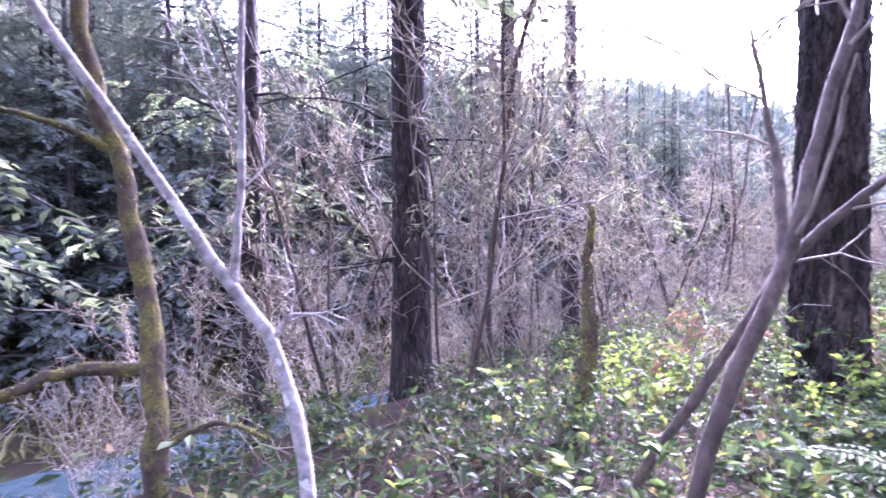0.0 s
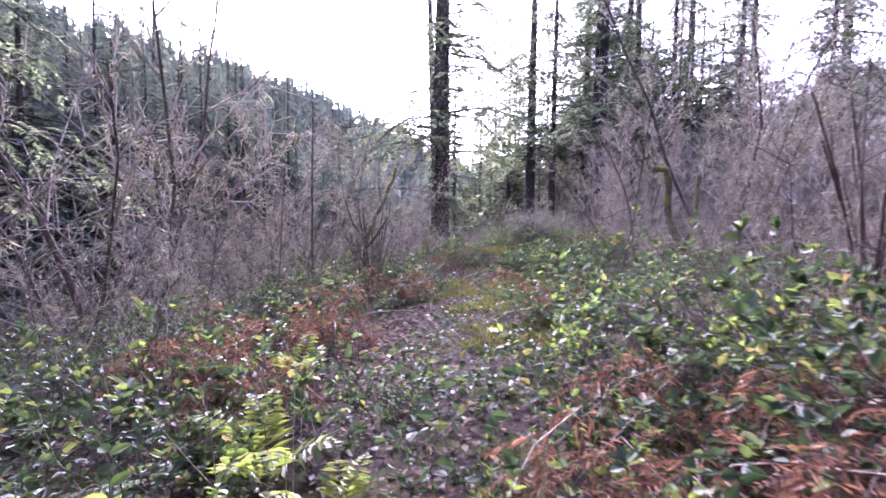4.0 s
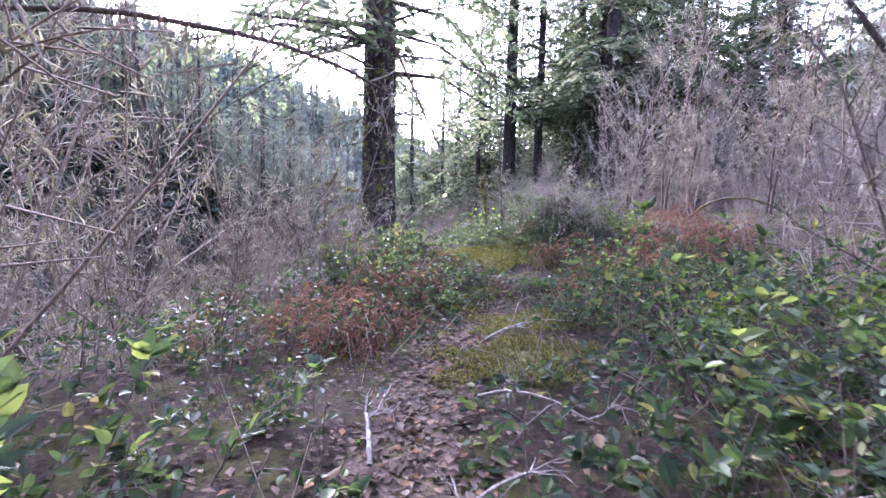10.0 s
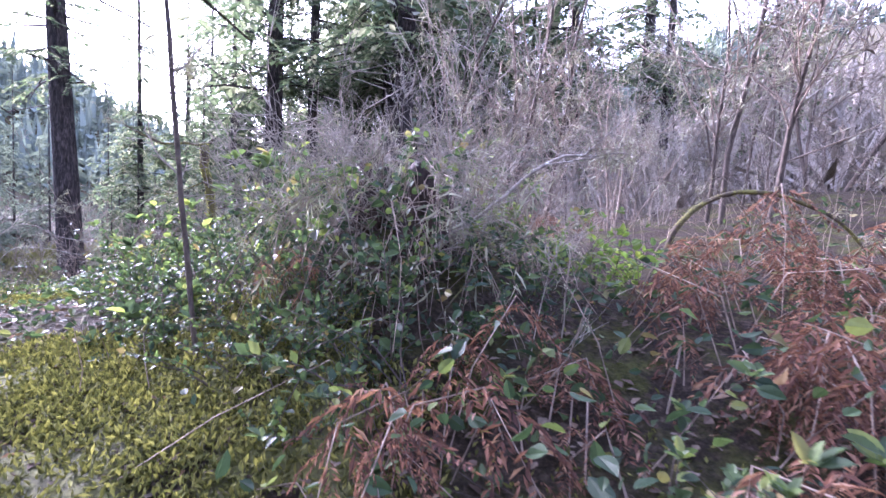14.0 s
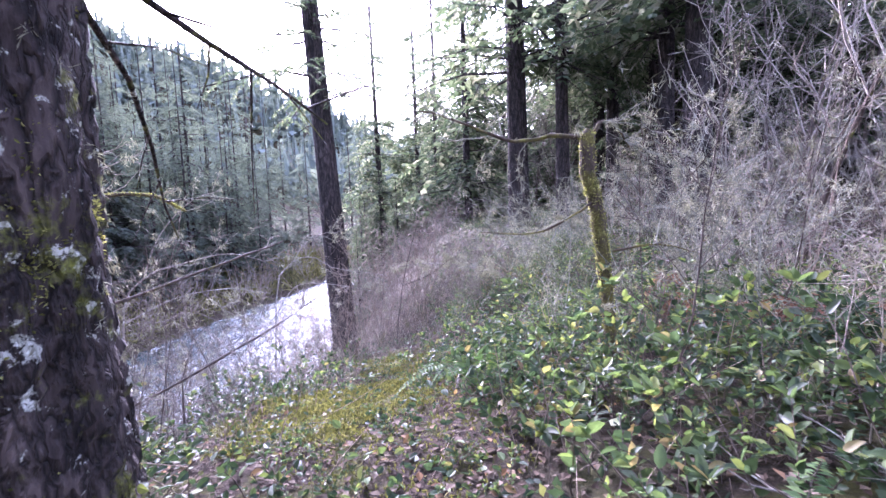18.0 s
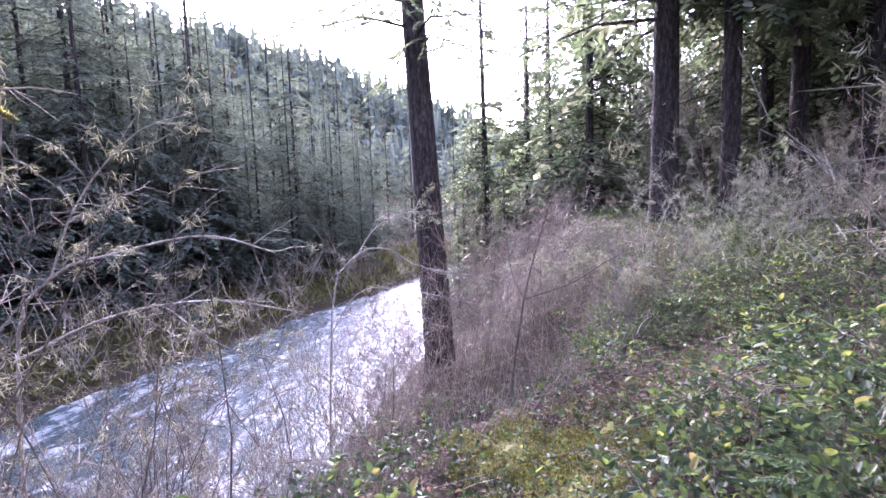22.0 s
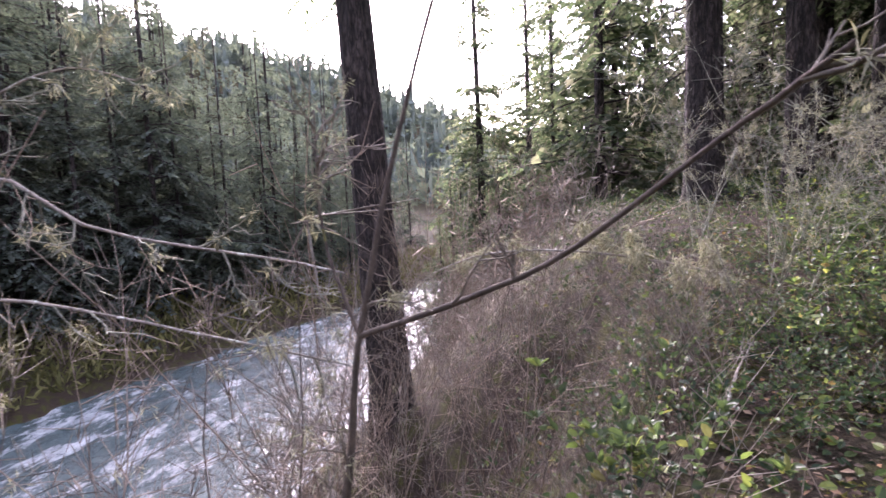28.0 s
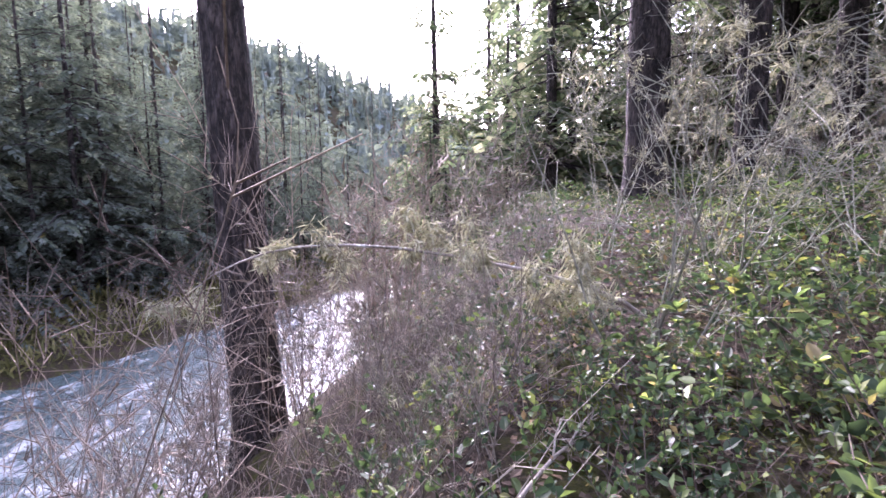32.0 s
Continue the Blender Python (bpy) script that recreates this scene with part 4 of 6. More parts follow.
rr = rng_of(101)
thickets = [shrub_kind("bare_thicket", "leafless grey-purple thicket of thin twigs", "shrub", "thickets", 110 + k, stems=6, h=2.4 + 0.45 * k, spread=0.3, per1=7, per2=4, r0=0.012, fine=0.0036, bark=(M_TWIG, M_TWIG_RED)[k % 2], lichen=(60, 80, 70, 90)[k], tuft=0.13) for k in range(4)]
spread_copies(thickets, scatter(rr, 75, 3.2, 15, 2, 60, 1.1, wide=2.2) + scatter(rr, 6, -9, -5.0, 5, 13, 1.2, wide=4.4) + scatter(rr, 34, -7, -1.9, 13, 27, 0.8, wide=2.3) + scatter(rr, 10, -10, -5.6, -4, 8, 1.0, wide=5.0), rr, 0.75, 1.3)
low_brush = [shrub_kind("low_brush", "low tangle of bare brown twigs in the undergrowth", "shrub", "low brush", 720 + k, stems=6, h=1.3 + 0.25 * k, spread=0.5, per1=6, per2=3, r0=0.007, fine=0.0036, bark=(M_TWIG, M_TWIG_RED, M_STEM)[k], lichen=(10, 4, 0)[k], foot=0.4, apart=False, flat=False) for k in range(3)]
wood_brush = scatter(rr, 26, 1.5, 12, 42, 56, 1.0)
spread_copies(low_brush, wood_brush[:12] + scatter(rr, 84, 2.6, 10, 6, 48, 0.9, wide=2.1) + scatter(rr, 24, -3.8, -1.9, 9, 27, 0.7, wide=2.1), rr, 0.75, 1.3)
thin_saplings = [shrub_kind("thin_sapling", "thin upright bare sapling among the undergrowth", "sapling", "thin saplings", 740 + k, stems=(1, 2, 1)[k], h=(1.7, 1.5, 2.5)[k], spread=0.12, per1=(9, 7, 11)[k], per2=3, r0=(0.008, 0.007, 0.011)[k], fine=0.0028, bark=(M_STEM, M_TWIG, M_STEM)[k], lichen=(0, 8, 12)[k], foot=0.15) for k in range(3)]
spread_copies_more(thickets, wood_brush[12:], rr, 0.8, 1.2)
spread_copies(thin_saplings, scatter(rr, 40, 0.9, 4.5, 2, 37, 0.8, wide=1.7) + scatter(rr, 18, -3, -0.9, 3, 27, 0.8, wide=1.7), rr, 0.75, 1.25)
bare_trees = [shrub_kind("bare_tree", "tall leafless tree with fine twigs and grey beard lichen", "tree", "bare trees", 700 + k, stems=(2, 3, 3, 4)[k], h=(8.5, 7.0, 10.0, 5.5)[k], spread=0.16, per1=(20, 16, 18, 13)[k], per2=6, r0=(0.05, 0.04, 0.055, 0.03)[k], fine=0.0042, bark=(M_TWIG, M_TWIG_RED, M_TWIG, M_TWIG)[k], lichen=(110, 80, 130, 110)[k], foot=0.5, tuft=0.22, stem_mat=M_STEM) for k in range(4)]
bare_spots = scatter(rr, 30, 5.5, 16, 6, 45, 1.8, wide=4.5) + scatter(rr, 34, 14, 34, 5, 85, 2.0) + scatter(rr, 26, -12, -4.6, 3, 27, 1.4, wide=4.4) + scatter(rr, 14, 1.5, 9, 50, 80, 1.6)
spread_copies(bare_trees, bare_spots, rr, 0.8, 1.25)
hill_brush = [shrub_kind("slope_brush", "leafless grey brush on the wooded slope", "shrub", "slope brush", 140 + k, stems=7, h=4.0 + k, spread=0.32, per1=6, per2=5, r0=0.015, fine=0.0045, bark=(M_TWIG, M_TWIG_RED, M_TWIG)[k], lichen=(0, 20, 0)[k], foot=0.8, apart=False, stem_mat=M_TWIG_BANK) for k in range(3)]
spread_copies(hill_brush, scatter(rr, 85, 11, 44, -5, 90, 1.7), rr, 0.8, 1.5)
near_bank = [shrub_kind("bank_edge_brush", "bare brown brush of thin twigs at the top of the bank", "shrub", "bank edge brush", 180 + k, stems=7, h=2.0 + 0.5 * k, spread=0.22, per1=7, per2=6, r0=0.008, fine=0.0019, bark=(M_TWIG_BANK, M_STEM, M_TWIG_BANK)[k], lichen=(40, 16, 60)[k], foot=0.45, crook=1.8, tuft=0.06) for k in range(3)]
bank = [shrub_kind("bank_brush", "bare brown brush with many fine twigs on the river bank", "shrub", "bank brush", 120 + k, stems=8, h=1.9 + 0.5 * k, spread=0.28, per1=5, per2=4, r0=0.011, fine=0.006, bark=(M_TWIG_RED, M_TWIG, M_TWIG_RED)[k], lichen=(0, 6, 10)[k], foot=0.5, apart=False) for k in range(3)]
places = []
rb = rng_of(103)
while len(places) < 40:
    y = rb.uniform(27, 43)
    t = rb.uniform(0.06, 0.9)
    x = line(BANK_TOP, y) * (1 - t) + line(SHORE_R, y) * t
    if y > 36.5 and t < 0.72:
        continue
    if off_walk(x, y) > 1.95 and all((x - a0) ** 2 + (y - b0) ** 2 > 0.6**2 for a0, b0 in places):
        places.append((x, y))
spread_copies(near_bank, places, rr, 0.8, 1.25)
near_places = []
while len(near_places) < 16:
    y = rb.uniform(34.6, 40)
    x = line(BANK_TOP, y) + rb.uniform(-0.9, 0.5)
    if off_walk(x, y) > 1.2 and all((x - a0) ** 2 + (y - b0) ** 2 > 0.4**2 for a0, b0 in near_places):
        near_places.append((x, y))
places = []
while len(places) < 72:
    y = rb.uniform(42.5, 82)
    t = rb.uniform(0.02, 0.98)
    x = line(BANK_TOP, y) * (1 - t) + line(SHORE_R, y) * t
    if all((x - a0) ** 2 + (y - b0) ** 2 > 0.8**2 for a0, b0 in places):
        places.append((x, y))
spread_copies(bank, places, rr, 0.8, 1.25)
spread_copies_more(near_bank, near_places, rr, 0.35, 0.55)
far_bank = [shrub_kind("far_bank_brush", "bare purplish brush along the far river bank", "shrub", "far bank brush", 130 + k, stems=7, h=3.0, spread=0.35, per1=5, per2=3, r0=0.03, fine=0.011, bark=(M_TWIG, M_TWIG_RED)[k], lichen=0, apart=False) for k in range(2)]
spread_copies(far_bank, [(line(SHORE_L, y) - rb.uniform(0.3, 5), y) for y in np.linspace(2, 92, 46)], rr, 0.8, 1.4)
saplings = [shrub_kind("bank_sapling", "slender bare saplings rising from the river bank", "sapling", "bank saplings", 170 + k, stems=4, h=4.6 + 0.7 * k, spread=0.13, per1=11, per2=4, r0=0.012, fine=0.0026, bark=(M_TWIG, M_STEM, M_TWIG_RED)[k], lichen=(25, 0, 12)[k], foot=0.6) for k in range(3)]
places = []
while len(places) < 34:
    y = rb.uniform(28.5, 47)
    t = rb.uniform(0.15, 0.75)
    x = line(BANK_TOP, y) * (1 - t) + line(SHORE_R, y) * t
    if off_walk(x, y) > 3.0 and all((x - a0) ** 2 + (y - b0) ** 2 > 0.7**2 for a0, b0 in places):
        places.append((x, y))
spread_copies(saplings, places, rr, 0.7, 1.1)
n = 34000
cy = rb.uniform(-10, 110, n)
cx = line(PX, cy) + 13 + 46 * rb.random(n) ** 1.2
so = Soup()
ln = rb.uniform(0.5, 2.4, n)
leaves(so, np.stack([cx, cy, land(cx, cy) + rb.uniform(-0.1, 1.0, n)], -1), rb.normal(0, 0.45, (n, 3)) + np.array([0, 0, 1.0]), rb.normal(0, 1, (n, 3)), ln, 0.006 + 0.0004 * np.abs(cx), fine=False)
tagged(new("slope_twigs", so.mesh("slope_twigs", M_TWIG, False)), "dense bare grey-purple twigs over the wooded slope", "brush", kind="stuff")
tall = [shrub_kind("lichen_shrub", "tall pale-stemmed shrub hung with beard lichen", "shrub", "lichen shrubs", 150 + k, stems=5, h=3.2 + 0.4 * k, spread=0.18, per1=6, per2=4, r0=0.011, bark=M_TWIG_LICHEN, lichen=130, foot=0.3, crook=1.5, tuft=0.065) for k in range(2)]
spread_copies(tall, [(2.7, 33.4), (4.2, 33.1), (4.9, 34.7), (3.1, 32.2), (3.9, 31.6), (5.0, 32.6), (3.3, 40.3), (3.9, 40.9), (4.7, 40.5), (5.3, 41.4), (4.4, 42.2), (6.2, 42.0), (7.3, 43.0), (5.8, 44.0), (3.4, 43.0), (3.2, 30.6), (3.9, 32.0)], rr, 0.85, 1.15)
bank_lichen = [shrub_kind("bank_lichen_shrub", "spreading bare shrub on the bank hung with lichen", "shrub", "bank lichen shrubs", 760 + k, stems=5, h=3.3 + 0.6 * k, spread=0.36, per1=9, per2=5, r0=0.009, fine=0.002, bark=M_TWIG_BANK, lichen=80, tuft=0.07, foot=0.35, stem_mat=M_STEM, crook=2.0) for k in range(2)]
places = []
while len(places) < 16:
    y = rb.uniform(31.5, 37.2)
    x = line(BANK_TOP, y) - rb.uniform(0.6, 3.0)
    if off_walk(x, y) > 2.1 and all((x - a0) ** 2 + (y - b0) ** 2 > 0.55**2 for a0, b0 in places):
        places.append((x, y))
spread_copies(bank_lichen, places, rr, 0.75, 1.15)
places = []
while len(places) < 16:
    y = rb.uniform(31, 36)
    x = line(BANK_TOP, y) - rb.uniform(1.8, 5.0)
    if off_walk(x, y) > 3.3 and all((x - a0) ** 2 + (y - b0) ** 2 > 0.6**2 for a0, b0 in places):
        places.append((x, y))
spread_copies_more(bank_lichen, places, rr, 1.0, 1.35)
places = []
while len(places) < 18:
    x, y = rb.uniform(-5.5, -1.9), rb.uniform(33.5, 39.5)
    if off_walk(x, y) > 2.0 and all((x - a0) ** 2 + (y - b0) ** 2 > 0.6**2 for a0, b0 in places):
        places.append((x, y))
spread_copies_more(bank_lichen, places[:11], rr, 0.8, 1.15)
spread_copies_more(saplings, places[11:], rr, 0.6, 0.9)
spread_copies([shrub_kind("dead_bramble", "tangled mound of dead grey-brown bramble stems", "shrub", "dead brambles", 160, stems=16, h=1.3, spread=1.1, per1=9, per2=4, r0=0.006, bark=M_TWIG, lichen=30, foot=0.5)], [(2.85, 25.3), (3.6, 25.4), (2.8, 25.9)], rr, 0.8, 1.0)


trunk_moss(fir_path, 601, 0.31, 0.3, 5000, 0.75, 34, 0)
trunk_moss(fir_moss, 602, 0.42, 0.2, 15000, 4.5, 120, 110)


# ---- low plants ----
def salal_meshes(seed, stems, h, spread, per, leaf, mat, shape=True, bare=0.28, sag=-0.35, crown=0):
    """A leathery-leaved bush: arching stems set with pointed oval leaves."""
    rng = rng_of(seed)
    az = rng.uniform(0, 2 * np.pi, stems)
    base = np.stack([rng.normal(0, 0.12, stems), rng.normal(0, 0.12, stems), np.full(stems, -0.06)], -1)
    way = np.stack([np.cos(az) * spread, np.sin(az) * spread, np.ones(stems)], -1)
    P = grow(rng, base, way, h * rng.uniform(0.6, 1.15, stems), 6, 0.16, sag)
    wood = Soup().add(*tubes(P, np.linspace(1, 0.4, 6)[None] * np.full((stems, 1), 0.0045), 3))
    n = stems * per
    st, wy_, s = side_shoots(rng, P, n, bare, 1.0, 1.0)
    wy_ = unit(wy_ * np.array([1, 1, 0.5]) + np.array([0, 0, 0.12]))
    up = unit(rng.normal(0, 0.75, (n, 3)) + np.array([0, 0, 1.0]))
    fol = Soup()
    ln = leaf * rng.uniform(0.6, 1.25, n)
    leaves(fol, st, wy_, up, ln, ln * 0.62, shape)
    if crown:
        tip, fore = np.repeat(P[:, -1], crown, 0), np.repeat(unit(P[:, -1] - P[:, -2]), crown, 0)
        turn = np.tile(np.arange(crown) * 2.4, stems) + np.repeat(rng.uniform(0, 6.3, stems), crown)
        away = np.stack([np.cos(turn), np.sin(turn), rng.uniform(0.1, 0.9, len(turn))], -1) + 0.4 * fore
        ln = leaf * rng.uniform(0.9, 1.45, len(turn))
        leaves(fol, tip + rng.normal(0, 0.008, tip.shape), away, np.array([0.0, 0.0, 1.0]) + rng.normal(0, 0.3, tip.shape), ln, ln * 0.52, shape)
    return wood.mesh("stems", M_STEM), fol.mesh("leaves", mat)


def salal_kind(seed, label, mat, **kw):
    ob = thing("salal_bush", label, "bush", (0, 0, 0), "salal bushes")
    a0, b0 = salal_meshes(seed, mat=mat, **kw)
    part("stalk", a0, ob, kind="stuff")
    part("foliage", b0, ob, kind="stuff")
    return ob


def fern_meshes(seed, fronds, length, pairs, mat, arch=-0.9, rise=1.0, width=0.2, curl=0.3, leaflet=0.8):
    """A fern: a shuttlecock of arching fronds with paired leaflets."""
    rng = rng_of(seed)
    az = np.arange(fronds) * 2 * np.pi / fronds + rng.normal(0, 0.25, fronds)
    way = np.stack([np.cos(az), np.sin(az), np.full(fronds, rise)], -1)
    base = np.stack([np.cos(az) * 0.03, np.sin(az) * 0.03, np.full(fronds, -0.03)], -1)
    P = grow(rng, base, way, length * rng.uniform(0.7, 1.15, fronds), 9, 0.06, arch * 2)
    wood = Soup().add(*tubes(P, np.linspace(1, 0.3, 9)[None] * np.full((fronds, 1), 0.004), 3))
    s = np.linspace(0.14, 0.985, pairs)
    f = s * 8
    j = np.minimum(f.astype(int), 7)
    w = (f - j)[None, :, None]
    pos = P[:, j] * (1 - w) + P[:, j + 1] * w
    tan = unit(P[:, j + 1] - P[:, j])
    side = unit(np.cross(tan, np.array([0, 0, 1.0])))
    nor = np.cross(side, tan)
    shape = width * np.minimum(1, 3.2 * s) * (1 - s**2.2) + 0.015
    fol = Soup()
    for sg in (1, -1):
        d = sg * side + 0.35 * tan + rng.normal(0, 0.1, side.shape) - nor * curl * rng.uniform(0.2, 1, (fronds, pairs, 1))
        ln = np.repeat((shape * length)[None], fronds, 0).ravel() * rng.uniform(0.8, 1.15, fronds * pairs)
        leaves(fol, pos.reshape(-1, 3), d.reshape(-1, 3), nor.reshape(-1, 3), ln, length * leaflet / pairs, fine=False)
    return wood.mesh("stalks", M_STEM), fol.mesh("fronds", mat, False)


def bracken_meshes(seed, fronds, length, pairs, mat):
    """Dead bracken: tall stalks with drooping, twice-divided fronds."""
    rng = rng_of(seed)
    az = rng.uniform(0, 2 * np.pi, fronds)
    way = np.stack([np.cos(az), np.sin(az), rng.uniform(2.0, 4.0, fronds)], -1)
    base = np.stack([rng.normal(0, 0.12, fronds), rng.normal(0, 0.12, fronds), np.full(fronds, -0.04)], -1)
    ln = length * rng.uniform(0.7, 1.2, fronds)
    P = grow(rng, base, way, ln, 9, 0.1, -2.6)
    wood = Soup().add(*tubes(P[:, ::2], np.linspace(1, 0.4, 5)[None] * np.full((fronds, 1), 0.004), 3))
    k = np.linspace(0.3, 0.97, pairs)
    f = k * 8
    j = np.minimum(f.astype(int), 7)
    w = (f - j)[None, :, None]
    pos = P[:, j] * (1 - w) + P[:, j + 1] * w
    tan = unit(P[:, j + 1] - P[:, j])
    side = unit(np.cross(tan, np.array([0.1, 0.05, 1.0])))
    fol = Soup()
    for sg in (1, -1):
        d = sg * side + 0.4 * tan + rng.normal(0, 0.25, side.shape) + np.array([0, 0, -0.9])
        L = np.repeat((0.36 * (1.05 - k))[None], fronds, 0) * ln[:, None] * rng.uniform(0.6, 1.2, (fronds, pairs))
        P2 = grow(rng, pos.reshape(-1, 3), d.reshape(-1, 3), L.ravel(), 4, 0.2, -0.8)
        fringe(fol, rng, P2, 15, L.ravel() * 0.2, L.ravel() / 15 * 0.6)
    return wood.mesh("stalks", M_TWIG_RED), fol.mesh("fronds", mat, False)


def bracken_kind(label, seed, **kw):
    ob = thing("dead_bracken", label, "fern", (0, 0, 0), "dead brackens")
    a0, b0 = bracken_meshes(seed, mat=M_BRACKEN, **kw)
    part("stalk", a0, ob, kind="stuff")
    part("foliage", b0, ob, kind="stuff")
    return ob


def fern_kind(name, label, group, seed, mat, **kw):
    ob = thing(name, label, "fern", (0, 0, 0), group)
    a0, b0 = fern_meshes(seed, mat=mat, **kw)
    part("stalk", a0, ob, kind="stuff")
    part("foliage", b0, ob, kind="stuff")
    return ob


rr = rng_of(201)
salal_lab = "salal bush with glossy mid-green oval leaves"
salals = [salal_kind(210 + k, salal_lab, (M_SALAL, M_SALAL, M_SALAL_DARK, M_SALAL)[k], stems=(14, 13, 15, 11)[k], h=(0.72, 0.58, 0.6, 0.95)[k], spread=(0.8, 1.1, 0.9, 0.55)[k], per=15, leaf=(0.062, 0.058, 0.052, 0.064)[k], shape="hex", crown=6) for k in range(4)]
spread_copies(salals, scatter(rr, 72, 0.5, 3.6, -0.5, 38, 0.5, 0.8, wide=0.95) + scatter(rr, 56, -2.6, -0.45, -0.5, 34, 0.5, 0.75, wide=0.85) + scatter(rr, 28, 0.6, 4.5, 38.4, 45, 0.5, 0.0) + scatter(rr, 18, -6.2, -2.6, 1.0, 10, 0.6), rr, 0.75, 1.35)
tall_salal_dark = [(2.4, 5.1), (2.8, 4.3), (3.0, 5.2), (2.2, 3.4), (2.7, 3.6), (3.3, 3.9)]
tall_salal = [(2.3, 7.2), (2.5, 8.2), (2.9, 8.8), (2.1, 9.2), (0.3, 23.4), (-0.1, 23.9), (-0.1, 24.5), (-0.3, 25.2), (4.3, 26.1), (3.1, 21.0), (3.6, 20.2), (2.8, 27.3), (3.4, 28.0), (-0.95, 14.4), (-1.3, 15.0), (-1.7, 14.3), (-0.85, 15.4), (-1.5, 15.8), (-2.1, 15.0), (1.75, 16.4), (2.1, 17.0), (1.6, 17.4), (2.6, 16.7), (2.4, 17.9), (3.1, 17.4), (3.3, 4.9), (3.7, 4.2), (1.9, 26.0)]
low_salal = [(1.3, 28.6), (1.7, 28.2), (1.5, 29.2), (2.0, 29.0), (2.4, 28.4), (2.1, 29.8), (2.7, 29.3), (1.3, 29.9), (2.9, 30.2), (3.2, 29.0), (1.8, 30.4), (1.5, 31.2), (2.9, 31.4), (1.1, 33.8), (1.4, 33.2), (1.1, 32.6), (1.7, 34.1), (2.0, 33.4), (2.3, 35.0), (2.6, 34.3), (1.7, 32.3), (2.9, 35.6), (3.4, 36.4), (3.1, 34.9), (3.6, 35.6), (2.3, 33.0), (1.9, 34.9), (0.5, 36.2), (0.8, 36.7), (1.1, 37.1), (0.4, 36.9), (1.4, 37.4), (0.9, 37.6), (1.7, 37.9), (1.2, 38.2), (0.5, 37.5), (2.0, 38.5), (0.1, 36.5), (0.2, 37.3)]
spread_copies_more(salals, tall_salal, rr, 1.15, 1.5)
spread_copies_more(salals[2:3], tall_salal_dark, rr, 1.1, 1.4)
spread_copies_more(salals, [p for p in low_salal if off_walk(*p) > 0.75 and (p[1] < 35.8 or p[0] > 1.15)], rr, 0.85, 1.2)
spread_copies_more(salals, [(0.5, 34.7), (0.95, 34.5), (1.3, 34.9), (0.3, 35.2), (1.0, 35.7), (1.5, 35.5), (0.2, 34.2), (-0.1, 33.4), (0.6, 33.8), (0.45, 33.1), (-0.1, 28.4), (0.3, 28.8), (0.7, 28.6), (1.0, 29.0), (0.2, 29.5), (0.9, 29.6), (0.5, 30.2), (-0.2, 29.9), (1.2, 28.2), (0.0, 27.8), (1.1, 27.6), (1.4, 27.0), (0.2, 30.8), (0.7, 31.0)], rr, 0.35, 0.5)
spread_copies_more(salals, scatter(rr, 18, -0.75, 0.75, 1.6, 9.4, 0.42, 0.0), rr, 0.55, 0.85)
spread_copies_more(salals, scatter(rr, 26, -4.4, -1.2, 2.6, 9.5, 0.5, 0.0, wide=1.2), rr, 0.8, 1.25)
high_salals = [salal_kind(290 + k, "waist-high salal bush, leafy above bare brown stems", (M_SALAL_DARK, M_SALAL_DARK, M_SALAL)[k], stems=(26, 28, 22)[k], h=(1.05, 0.95, 1.15)[k], spread=(0.5, 0.6, 0.4)[k], per=10, leaf=(0.06, 0.055, 0.064)[k], shape="hex", bare=0.52, sag=-0.9, crown=6) for k in range(3)]
MOUNDS = [(2.1, 4.6), (2.6, 4.2), (3.2, 4.6), (2.9, 5.3), (2.2, 5.6), (3.5, 5.4), (2.6, 6.2), (2.0, 6.8), (3.2, 6.6), (1.75, 7.7), (2.3, 7.6), (2.0, 8.6), (2.7, 8.4), (1.6, 9.3), (2.4, 9.5), (3.1, 9.2), (3.6, 8.0), (3.9, 9.6),
          (-1.45, 13.9), (-1.8, 14.5), (-1.1, 14.6), (-0.55, 14.9), (-0.9, 15.4), (-1.5, 15.3), (-0.45, 15.7), (-2.2, 14.0), (-2.1, 15.2), (-0.7, 16.3), (-1.3, 16.2),
          (1.9, 16.2), (2.4, 15.9), (2.9, 16.4), (2.1, 16.9), (2.7, 17.1), (3.4, 16.9), (1.7, 17.5), (2.4, 17.8), (3.1, 17.8), (3.8, 17.6), (3.6, 18.6), (2.2, 18.6), (4.2, 18.2)]
MOUNDS_END = [(4.2, 38.6), (4.8, 39.4), (5.4, 38.8), (5.0, 40.4), (5.8, 40.2), (6.4, 39.4), (6.2, 41.2), (6.9, 40.6), (7.4, 39.6), (7.2, 41.8), (8.0, 41.0), (4.4, 40.0), (8.4, 42.0), (5.6, 42.2), (2.2, 20.4), (2.7, 20.0), (3.1, 20.8), (2.5, 21.3), (3.6, 20.4), (3.4, 21.6)]
MOUNDS += [(-1.3, 12.7), (-1.65, 13.2), (-1.15, 13.3), (-1.9, 12.6), (0.75, 22.75), (0.45, 22.2), (0.6, 23.3), (0.25, 22.8), (2.95, 22.2), (3.1, 21.8), (3.0, 22.8)]
spread_copies(high_salals, MOUNDS, rr, 0.8, 1.05, tilt=4)
spread_copies_more(high_salals, MOUNDS_END, rr, 0.7, 0.95)
spread_copies_more(high_salals, [(3.3, 38.9), (3.8, 38.2), (3.0, 39.6), (3.7, 39.6), (2.2, 29.0), (2.8, 29.6), (3.3, 30.2), (2.0, 29.9), (3.6, 29.2), (2.7, 31.2), (3.9, 30.8)], rr, 0.5, 0.65)
shoots = []
